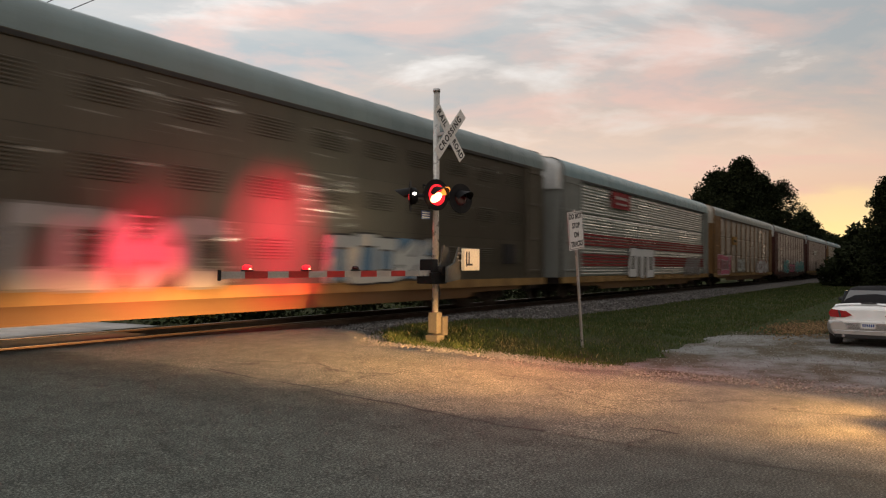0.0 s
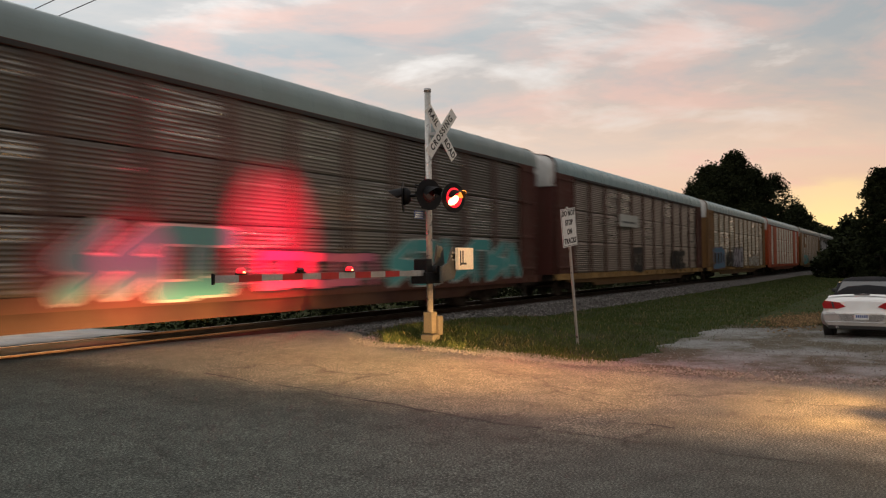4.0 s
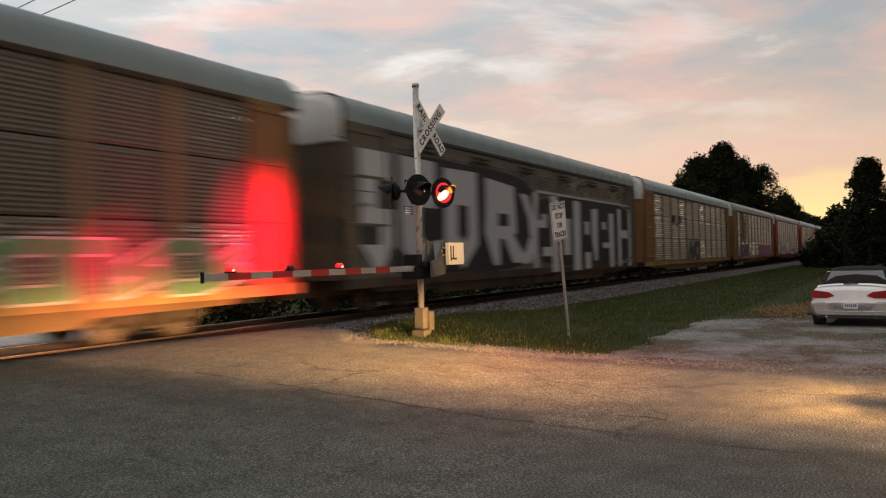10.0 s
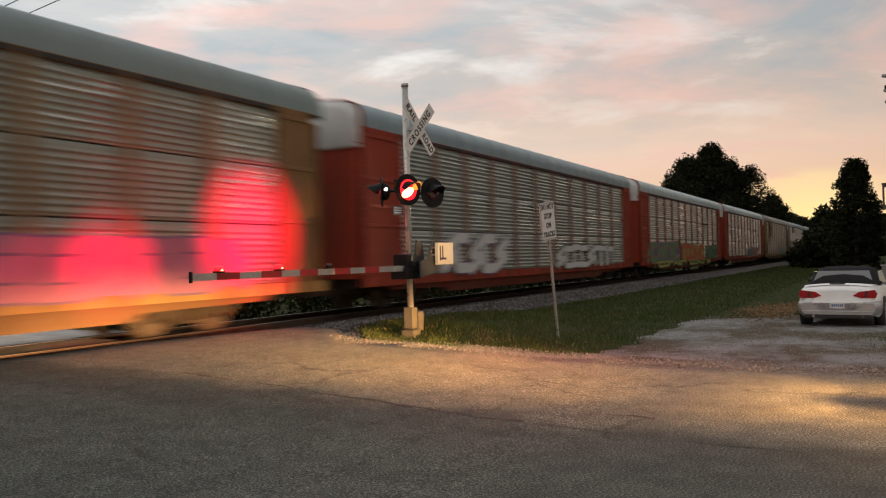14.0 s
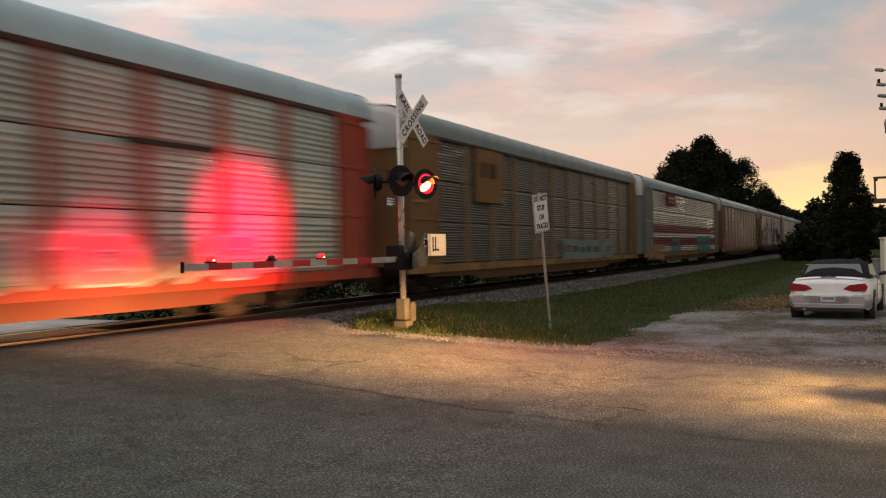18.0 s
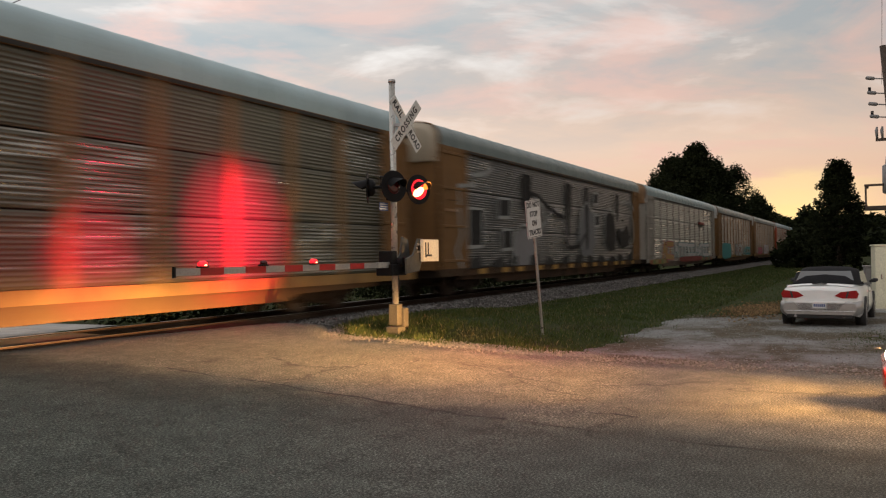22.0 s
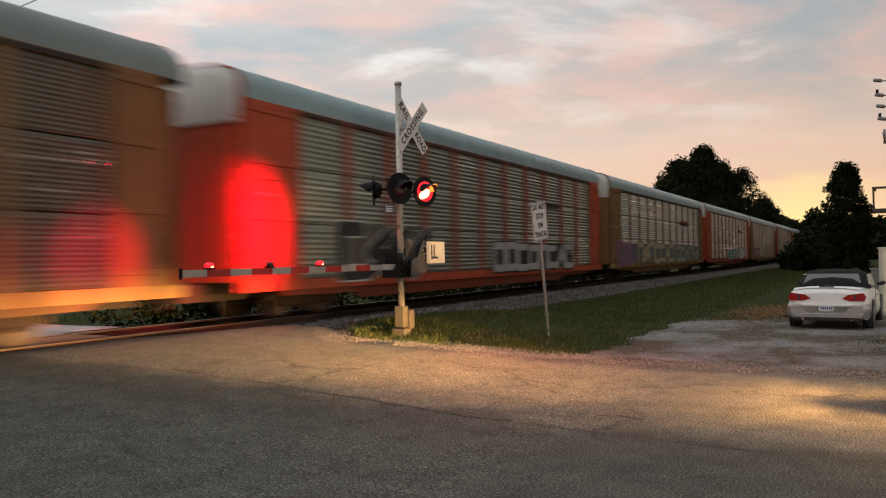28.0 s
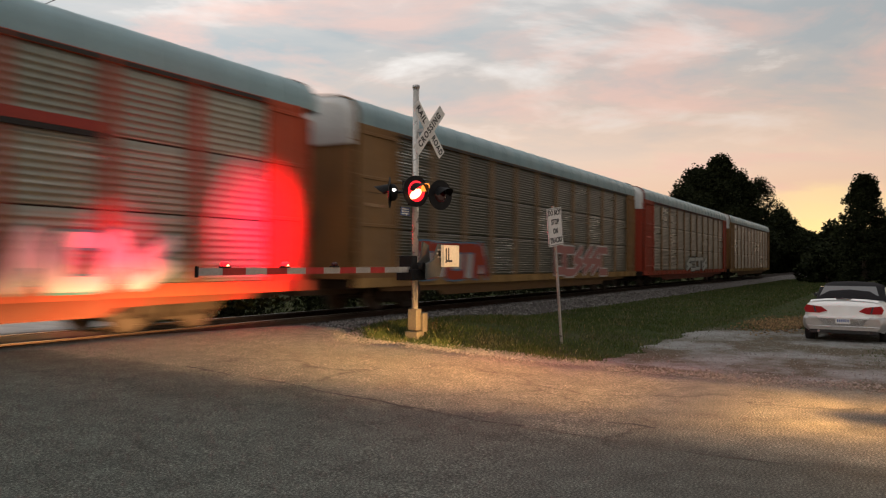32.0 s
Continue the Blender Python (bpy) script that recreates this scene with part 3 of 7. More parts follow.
def on_verge():
    x = 12.5 + 95 * srng.random() ** 2.4
    y = srng.uniform(-1.0, 11.2) if srng.random() < 0.25 else srng.uniform(4.4, 11.2)
    if x < road_right(y) + 0.10 + abs(srng.gauss(0, 0.22)) or y < 4.75 - 4.8 * ease(21.5, 27, x) + wob(x, 0.9, 0.3) + srng.gauss(-0.05, 0.45):
        return None
    k = 1.0 + 1.6 * max(0.0, noise.noise((x * 0.8, y * 0.8, 9.0)))
    if math.hypot(x - MAST[0], y - MAST[1]) < 1.0:
        k *= 1.5
    if noise.noise((x * 0.9, y * 0.9, 4.0)) < -0.1 - 0.5 * srng.random():
        return None
    return (x, y, ground_z(x, y), k)


scatter("grass", 120000, on_verge, blade_of, M["grass_blades"], "rough mown grass with dry patches", "grass")


def drive_edge():
    x, y = srng.gauss(18.2, 1.0), srng.gauss(-0.3, 0.35)
    return (x, y, drive_z(x, y), 0.5) if x < 20.2 else None


scatter("grass", 1100, drive_edge, blade_of, M["grass_blades"], "thin grass growing through the gravel drive", "grass")


def litter_spot():
    x, y = srng.gauss(26.8, 1.7), srng.gauss(2.9, 0.45)
    return (x, y, max(ground_z(x, y), drive_z(x, y)) + 0.01)


a = Mat("dry_leaves", 0.85, 0.0, 0.1)
a.color(a.ramp(a.n.new("ShaderNodeNewGeometry").outputs["Random Per Island"], [(0.0, (0.05, 0.032, 0.016)), (1.0, (0.26, 0.17, 0.085))]))
scatter("leaf_litter", 2600, litter_spot, stone(0.012, 0.040), a.m, "brown dry leaves and straw beside the drive", "leaf litter")


def far_bank():
    x, y = srng.uniform(12.9, 40), srng.uniform(17.0, 26)
    return (x, y, ground_z(x, y), 1.8)


scatter("grass", 9000, far_bank, blade_of, M["grass_blades"], "grass on the far side of the track", "grass")


def seam(points, width, label):
    """A ragged sunken joint or crack drawn along the asphalt."""
    rng = random.Random(len(points) * 7 + int(width * 1000))
    vs, fs = [], []
    pts = []
    for (ax, ay), (bx, by) in zip(points, points[1:]):
        n_ = max(2, int(math.hypot(bx - ax, by - ay) / 0.08))
        pts += [(ax + (bx - ax) * i / n_, ay + (by - ay) * i / n_) for i in range(n_)]
    for i, (x, y) in enumerate(pts):
        x, y = x + 0.05 * noise.noise((i * 0.21, width, 2)), y + 0.05 * noise.noise((i * 0.21, width, 8))
        w = width * (0.12 + 1.1 * rng.random() * max(0.0, 0.45 + 1.1 * noise.noise((i * 0.07, width * 9, 5.0))))
        vs += [(x + w, y, road_z(x, y) + 0.004), (x - w, y, road_z(x, y) + 0.004)]
        if i:
            k = len(vs)
            fs.append((k - 4, k - 2, k - 1, k - 3))
    me = bpy.data.meshes.new("crack")
    me.from_pydata(vs, [], fs)
    me.materials.append(M["crack_fill"])
    ob = new("crack", me)
    ob.parent = road_ob
    tagged(ob, label)


seam([(7.95, 8.6), (7.82, 7.51), (7.86, 6.7), (7.74, 5.96), (7.70, 5.2), (7.62, 4.5), (7.49, 3.83), (7.55, 3.2)], 0.06, "dark open joint along the asphalt")
seam([(8.22, 2.6), (8.28, 2.35), (8.17, 2.0)], 0.05, "short dark crack")
seam([(7.5, 3.2), (7.4, 2.0), (7.3, 1.37), (7.29, 0.8), (7.3, -0.5)], 0.016, "thin crack in the asphalt")
seam([(6.9, 1.3), (6.3, 1.7), (5.5, 2.06), (5.0, 2.3)], 0.014, "thin crack in the asphalt")

# ---- train ----
PITCH, HALF, SIDE = 28.5, 13.72, 1.52
# along the car: front of the hood, front plate, screens, rear plate, rear recess, tail
NOSE, PLATE0, SCREEN0, SCREEN1, PLATE1, TAIL = -13.06, -12.85, -10.85, 12.15, 13.40, 14.20
SILL0, SILL1, EAVE = 0.73, 0.99, 5.17
TAN, RUST, MAROON = (0.215, 0.115, 0.044), (0.30, 0.042, 0.020), (0.075, 0.024, 0.019)
ORANGE, GREY, UMBER = (0.46, 0.085, 0.030), (0.21, 0.22, 0.20), (0.088, 0.076, 0.055)
SILVER, DIM, OLIVE = (0.375, 0.405, 0.365), (0.112, 0.106, 0.080), (0.25, 0.265, 0.215)
ROOF_A, ROOF_B = (0.25, 0.38, 0.41), (0.20, 0.265, 0.265)
TANP = (0.25, 0.145, 0.066)
BRICK = (0.42, 0.070, 0.028)
POST = (0.235, 0.150, 0.080)
ROOF_P = [(1.53, 5.17), (1.53, 5.42), (1.49, 5.62), (1.36, 5.80), (1.10, 5.92), (0.6, 5.99), (0.0, 6.02)]
ROOF_P = ROOF_P + [(-a, b) for a, b in ROOF_P[-2::-1]]


def make_roof():
    """Sheets with standing seams, drawn as one skin from the hood to the rounded tail."""
    bm = B()
    n = 23
    xs = [(PLATE0 + 0.02, 1.0)]
    for i in range(1, n):
        x = PLATE0 + i * (TAIL - PLATE0) / n
        xs += [(x - 0.035, 1.0), (x - 0.03, 1.013), (x + 0.03, 1.013), (x + 0.035, 1.0)]
    xs += [(TAIL - 0.45, 1.0), (TAIL - 0.25, 0.98), (TAIL - 0.08, 0.93), (TAIL, 0.86)]
    rows = [[bm.verts.new((x, a * f, 5.17 + (b - 5.17) * (f if f > 1 else 1.6 * f - 0.6))) for a, b in ROOF_P] for x, f in xs]
    for r, s in zip(rows, rows[1:]):
        for k in range(len(r) - 1):
            bm.faces.new((r[k], s[k], s[k + 1], r[k + 1]))
    for f in bm.faces:
        f.smooth = True
    for e in bm.edges:
        if abs(e.verts[0].co.x - e.verts[1].co.x) < 0.001:
            e.smooth = False
    bm.faces.new(rows[0]), bm.faces.new(rows[-1][::-1])
    bmesh.ops.recalc_face_normals(bm, faces=bm.faces)
    return mesh_of("roof", bm, M["roof"])


def make_arch(x0, x1, grow, reach, mat, name):
    """A narrow strip laid over the roof from eave to eave, or over its crown alone."""
    bm = B()
    prof = [(a, b) for a, b in ROOF_P if abs(a) <= reach]
    rows = [[bm.verts.new((x, a * g, 5.17 + (b - 5.17) * g)) for a, b in prof] for x, g in ((x0, 0.985), (x0, grow), (x1, grow), (x1, 0.985))]
    for r, q in zip(rows, rows[1:]):
        for k in range(len(prof) - 1):
            bm.faces.new((r[k], q[k], q[k + 1], r[k + 1]))
    bmesh.ops.recalc_face_normals(bm, faces=bm.faces)
    return mesh_of(name, bm, mat)


def ribbed(width, prof, x0=None):
    """A pressed sheet drawn from one profile of (depth, height)."""
    bm = B()
    x0 = -width / 2 if x0 is None else x0
    a = [bm.verts.new((x0, y, zz)) for y, zz in prof]
    b = [bm.verts.new((x0 + width, y, zz)) for y, zz in prof]
    for k in range(len(prof) - 1):
        bm.faces.new((a[k], b[k], b[k + 1], a[k + 1]))
    return bm


SHEET = (EAVE - 0.10 - SILL1) / 3


def make_panel(width, pitch=0.135, deep=0.026):
    prof = [(0.05, 0.012), (0.0, 0.022)]
    z = 0.03
    while z < SHEET - pitch:
        prof += [(-deep * (0.5 - 0.5 * math.cos(2 * math.pi * k / 8)) ** 1.7, z + pitch * k / 8) for k in range(8)]
        z += pitch
    bm = ribbed(width, prof + [(0, z), (0, SHEET - 0.02), (0.03, SHEET - 0.008)])
    for f in bm.faces:
        f.smooth = True
    return mesh_of("side_screen", bm, M["rack_panel"])


def make_flat_panel(width):
    """A smooth sheet with a band of louvres pressed into it."""
    bm = B()
    prof = [(0, 0), (0, 0.55)]
    for j in range(7):
        prof += [(0, 0.56 + j * 0.07), (-0.02, 0.575 + j * 0.07), (-0.02, 0.595 + j * 0.07), (0, 0.61 + j * 0.07)]
    prof += [(0, SHEET - 0.006)]
    cols = [(-width / 2, 0), (-width * 0.27, 0), (-width * 0.265, 1), (width * 0.265, 1), (width * 0.27, 0), (width / 2, 0)]
    grid = [[bm.verts.new((x, y * k - 0.01, z)) for y, z in prof] for x, k in cols]
    for r, q in zip(grid, grid[1:]):
        for k in range(len(prof) - 1):
            bm.faces.new((r[k], q[k], q[k + 1], r[k + 1]))
    return mesh_of("side_sheet", bm, M["rack_panel"])


def make_plate(width):
    """A plain end plate with raised ribs and a rim, one sheet."""
    h = EAVE - SILL1
    bm = B()
    prof = [(-0.02, 0.0)]
    for z in (0.22, 1.40, 2.70, h - 0.28):
        prof += [(-0.045, z), (-0.075, z + 0.012), (-0.075, z + 0.085), (-0.045, z + 0.10)]
    prof += [(-0.045, h)]
    cols = [(0, 0.0, 0), (0.0, -0.085, 0), (0.09, -0.085, 0), (0.10, 0, 1), (width - 0.10, 0, 1), (width - 0.09, -0.085, 0), (width, -0.085, 0), (width, 0, 0)]
    grid = [[bm.verts.new((x, y if k else d, z)) for y, z in prof] for x, d, k in cols]
    for r, q in zip(grid, grid[1:]):
        for k in range(len(prof) - 1):
            bm.faces.new((r[k], q[k], q[k + 1], r[k + 1]))
    return mesh_of("end_plate", bm, M["rack"])


def make_ladder():
    bm = B()
    for y in (-0.2, 0.2):
        tube(bm, [(y, 0, 0), (y, 0, 4.0)], 0.018, 6)
    for i in range(13):
        tube(bm, [(-0.2, 0, 0.15 + i * 0.3), (0.2, 0, 0.15 + i * 0.3)], 0.014, 6)
    return mesh_of("ladder", bm, M["rack"])


def make_door(xa, xb):
    """One leaf of the end door, bent round the corner from xa to the end at xb, with a hinge bar and cross ribs."""
    d = xb - xa
    arc = [(xa, -1.47), (xa + d * 0.40, -1.45), (xa + d * 0.70, -1.34), (xa + d * 0.88, -1.12), (xa + d * 0.96, -0.75), (xb, -0.02)]
    inner = [(x - d * 0.06, y + 0.05) for x, y in arc]
    bm = prism(B(), arc + inner[::-1], "z", 0.97, 4.95)
    for z in (1.25, 2.15, 3.05, 3.95):
        box(bm, min(xa + d * 0.04, xa + d * 0.36), max(xa + d * 0.04, xa + d * 0.36), -1.50, -1.46, z, z + 0.10)
    tube(bm, [(xa + d * 0.45, -1.475, 1.0), (xa + d * 0.45, -1.475, 4.9)], 0.022, 6)
    return mesh_of("end_door", bm, M["rack"])


def make_hood():
    """The pale bonnet that carries the roof on over the front doors."""
    bm = B()
    prof = [(1.50, 4.60)] + [(a * 0.985, b - 0.03) for a, b in ROOF_P] + [(-1.50, 4.60)]
    rows = [[bm.verts.new((x, a * f, 4.60 + (b - 4.60) * g)) for a, b in prof] for x, f, g in
            ((NOSE, 0.86, 0.86), (NOSE + 0.04, 0.94, 0.93), (NOSE + 0.09, 0.985, 0.97), (NOSE + 0.14, 1.0, 0.99), (PLATE0 - 0.01, 1.0, 1.0))]
    for r, q in zip(rows, rows[1:]):
        for k in range(len(prof) - 1):
            bm.faces.new((r[k], q[k], q[k + 1], r[k + 1])).smooth = True
    bm.faces.new(rows[0]), bm.faces.new(rows[-1][::-1])
    bmesh.ops.recalc_face_normals(bm, faces=bm.faces)
    for z in (4.62, 4.95):
        box(bm, NOSE + 0.12, PLATE0 - 0.02, -1.525, -1.49, z, z + 0.04)
    return mesh_of("roof_hood", bm, M["roof"])


def make_sill():
    bm = prism(B(), [(-SIDE - 0.02, SILL0), (-SIDE - 0.02, SILL1), (-SIDE + 0.12, SILL1), (-SIDE + 0.12, SILL1 - 0.06),
                     (-SIDE + 0.04, SILL1 - 0.06), (-SIDE + 0.04, SILL0 + 0.06), (-SIDE + 0.12, SILL0 + 0.06), (-SIDE + 0.12, SILL0)],
               "x", NOSE + 0.30, TAIL - 0.30)
    for i in range(25):
        x = -HALF + 0.7 + i * (2 * HALF - 1.4) / 24
        box(bm, x - 0.03, x + 0.03, -SIDE - 0.05, -SIDE - 0.02, SILL0 + 0.03, SILL1 - 0.03)
    return mesh_of("side_sill", bm, M["sill"])


def make_side_frame():
    poly = [(-1.25, 0.42), (-1.2, 0.62), (-0.75, 0.66), (-0.42, 0.80), (0.42, 0.80), (0.75, 0.66), (1.2, 0.62), (1.25, 0.42),
            (0.95, 0.36), (0.62, 0.42), (0.36, 0.24), (-0.36, 0.24), (-0.62, 0.42), (-0.95, 0.36)]
    bm = prism(B(), poly, "y", -0.07, 0.07)
    for x in (-0.18, 0.0, 0.18):
        tube(bm, [(x, -0.10, 0.30), (x, -0.10, 0.60)], 0.07, 10)
    for x in (-0.84, 0.84):
        tube(bm, [(x, -0.17, 0.42), (x, 0.0, 0.42)], 0.12, 12)
    return mesh_of("side_frame", bm, M["truck_iron"])


def make_wheelset():
    bm = tube(B(), [(0, -1.0, 0), (0, 1.0, 0)], 0.075, 12)
    for s in (-1, 1):
        ys = [0.60, 0.66, 0.67, 0.81, 0.82]
        tube(bm, [(0, s * y, 0) for y in ys], [0.44, 0.445, 0.415, 0.41, 0.38], 28)
        tube(bm, [(0, s * 0.82, 0), (0, s * 0.86, 0)], [0.16, 0.12], 16)
    return mesh_of("wheelset", bm, M["wheel"])


def make_bolster():
    bm = box(B(), -0.22, 0.22, -1.05, 1.05, 0.45, 0.72, 0, 0.02)
    return mesh_of("bolster", bm, M["truck_iron"])


def make_coupler():
    bm = box(B(), -0.5, 0.0, -0.10, 0.10, 0.76, 0.98, 0, 0.02)
    box(bm, -0.70, -0.5, -0.16, 0.16, 0.72, 1.02, 0, 0.03)
    tube(bm, [(-0.2, 0.25, 0.75), (-0.45, 0.28, 0.45), (-0.68, 0.2, 0.40)], 0.025, 8)
    return mesh_of("coupler", bm, M["truck_iron"])


def make_underframe():
    bm = box(B(), -HALF, HALF, -0.36, 0.36, 0.52, 0.92)
    for i in range(12):
        x = -HALF + 1.0 + i * (2 * HALF - 2) / 11
        box(bm, x - 0.06, x + 0.06, -1.45, 1.45, 0.70, 0.94)
    tube(bm, [(-1.6, -0.8, 0.55), (0.4, -0.8, 0.55)], 0.22, 14)
    box(bm, 1.0, 1.7, -1.0, -0.55, 0.35, 0.75)
    tube(bm, [(-8, -0.6, 0.6), (8, -0.6, 0.6)], 0.03, 6)
    return mesh_of("underframe", bm, M["truck_iron"])


NP = 11
PANEL_W = (SCREEN1 - SCREEN0) / NP
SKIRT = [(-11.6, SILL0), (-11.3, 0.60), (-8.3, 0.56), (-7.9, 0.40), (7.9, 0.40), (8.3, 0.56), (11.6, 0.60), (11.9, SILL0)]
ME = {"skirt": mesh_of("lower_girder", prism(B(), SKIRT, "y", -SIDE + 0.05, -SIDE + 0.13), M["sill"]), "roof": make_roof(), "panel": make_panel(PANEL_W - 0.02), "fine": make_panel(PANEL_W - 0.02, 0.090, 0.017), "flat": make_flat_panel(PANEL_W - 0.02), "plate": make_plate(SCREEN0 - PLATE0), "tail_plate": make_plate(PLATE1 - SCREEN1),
      "ladder": make_ladder(), "door": make_door(PLATE0, NOSE + 0.05), "tail_door": make_door(PLATE1, TAIL - 0.05),
      "trim": make_arch(PLATE0 - 0.02, PLATE0 + 0.07, 1.02, 2.0, M["rack"], "roof_trim"), "lip": make_arch(TAIL - 0.62, TAIL - 0.50, 1.022, 1.45, M["black"], "roof_lip"), "hood": make_hood(), "sill": make_sill(), "frame": make_side_frame(),
      "wheels": make_wheelset(), "bolster": make_bolster(), "coupler": make_coupler(), "under": make_underframe(),
      "post": mesh_of("post", box(B(), -0.15, 0.15, -0.040, 0.0, 0, EAVE - SILL1), M["rack"]),
      "wide": mesh_of("cover_plate", box(B(), -PANEL_W / 2 + 0.02, PANEL_W / 2 - 0.02, -0.06, 0.0, 0, EAVE - SILL1), M["rack"]),
      "rail": mesh_of("top_rail", box(B(), PLATE0, PLATE1, -0.05, 0.02, -0.11, 0.0), M["rack"]),
      "slot": mesh_of("vent_slot", box(B(), -PANEL_W / 2 + 0.06, PANEL_W / 2 - 0.06, -0.062, -0.05, -0.10, -0.02), M["dark_gap"]),
      "core": mesh_of("interior_shade", box(B(), PLATE0 + 0.02, PLATE1 - 0.02, -1.44, 1.44, 0.95, 5.15), M["dark_gap"])}


def letters(rng, x0, x1, z0, z1, n, grow):
    """Rounded strokes that read as spray-painted lettering from afar; no real word."""
    bm = B()
    w = (x1 - x0) / n
    for i in range(n):
        cx = x0 + w * (i + 0.5)
        lean = rng.uniform(-0.12, 0.18)
        strokes = []
        top, bot = z1 - rng.uniform(0, 0.12) * (z1 - z0), z0 + rng.uniform(0, 0.1) * (z1 - z0)
        l, r = cx - w * 0.40, cx + w * 0.40
        kind = rng.randrange(5)
        if kind == 0:
            strokes = [((l, bot), (l, top)), ((l, top), (r, top)), ((r, top), (r, bot))]
        elif kind == 1:
            strokes = [((l, top), (r, top)), ((l, top), (l, bot)), ((l, bot), (r, bot))]
        elif kind == 2:
            strokes = [((l, bot), (cx, top)), ((cx, top), (r, bot)), ((l + w * 0.15, (bot + top) / 2), (r - w * 0.15, (bot + top) / 2))]
        elif kind == 3:
            strokes = [((r, top), (l, (top + bot) / 2)), ((l, (top + bot) / 2), (r, (top + bot) / 2 - 0.1)), ((r, (top + bot) / 2 - 0.1), (l, bot))]
        else:
            strokes = [((l, top), (l, bot)), ((l, bot), (r, bot)), ((r, bot), (r, top)), ((l, top), (r, top))]
        t = min(w * 0.18, (z1 - z0) * 0.15) + grow
        for k, ((ax, az), (bx, bz)) in enumerate(strokes):
            over = -0.0008 * (k + 4 * (i % 2))
            ax, bx = ax + lean * (az - z0), bx + lean * (bz - z0)
            d = Vector((bx - ax, 0, bz - az))
            ln = max(d.length, 0.01)
            d /= ln
            nn = Vector((-d.z, 0, d.x))
            p, q = Vector((ax, over, az)), Vector((bx, over, bz))
            half = [radians(a_) for a_ in (-90, -54, -18, 18, 54, 90)]
            vs = [bm.verts.new(q + (d * math.cos(a_) + nn * math.sin(a_)) * t) for a_ in half]
            vs += [bm.verts.new(p - (d * math.cos(a_) + nn * math.sin(a_)) * t) for a_ in half]
            bm.faces.new(vs)
    bm.normal_update()
    for f in bm.faces:
        if f.normal.y > 0:
            f.normal_flip()
    return bm


def blob(rng, x0, x1, z0, z1, n=18, rough_=0.18):
    """A ragged patch of colour."""
    bm = B()
    cx, cz, rx, rz = (x0 + x1) / 2, (z0 + z1) / 2, (x1 - x0) / 2, (z1 - z0) / 2
    vs = []
    for i in range(n):
        a_ = 2 * math.pi * i / n
        c, s = math.cos(a_), math.sin(a_)
        k = 1 - rng.uniform(0, rough_)
        ex = 0.45
        vs.append(bm.verts.new((cx + rx * k * math.copysign(abs(c) ** ex, c), 0, cz + rz * k * math.copysign(abs(s) ** ex, s))))
    f = bm.faces.new(vs)
    bm.normal_update()
    if f.normal.y > 0:
        f.normal_flip()
    return bm


def tag_art(car, seed, x0, x1, z0, z1, n, fill, line, cloud=None):
    """One piece of graffiti on the near side: backing cloud, dark outline, bright fill."""
    rng = random.Random(seed)
    y = -SIDE - 0.052
    if cloud:
        part("graffiti_patch", blob(rng, x0 - 0.25, x1 + 0.25, z0 - 0.12, z1 + 0.15), M["graffiti"], car, "", pose(0, y, 0), cloud)
    st_ = rng.getstate()
    tagged(part("graffiti_outline", letters(rng, x0, x1, z0, z1, n, 0.05), M["graffiti"], car, "", pose(0, y - 0.006, 0), line), kind="stuff")
    rng.setstate(st_)
    tagged(part("graffiti_lettering", letters(rng, x0, x1, z0, z1, n, 0.0), M["graffiti"], car, "", pose(0, y - 0.012, 0), fill), kind="stuff")


OCHRE = (0.30, 0.185, 0.065)


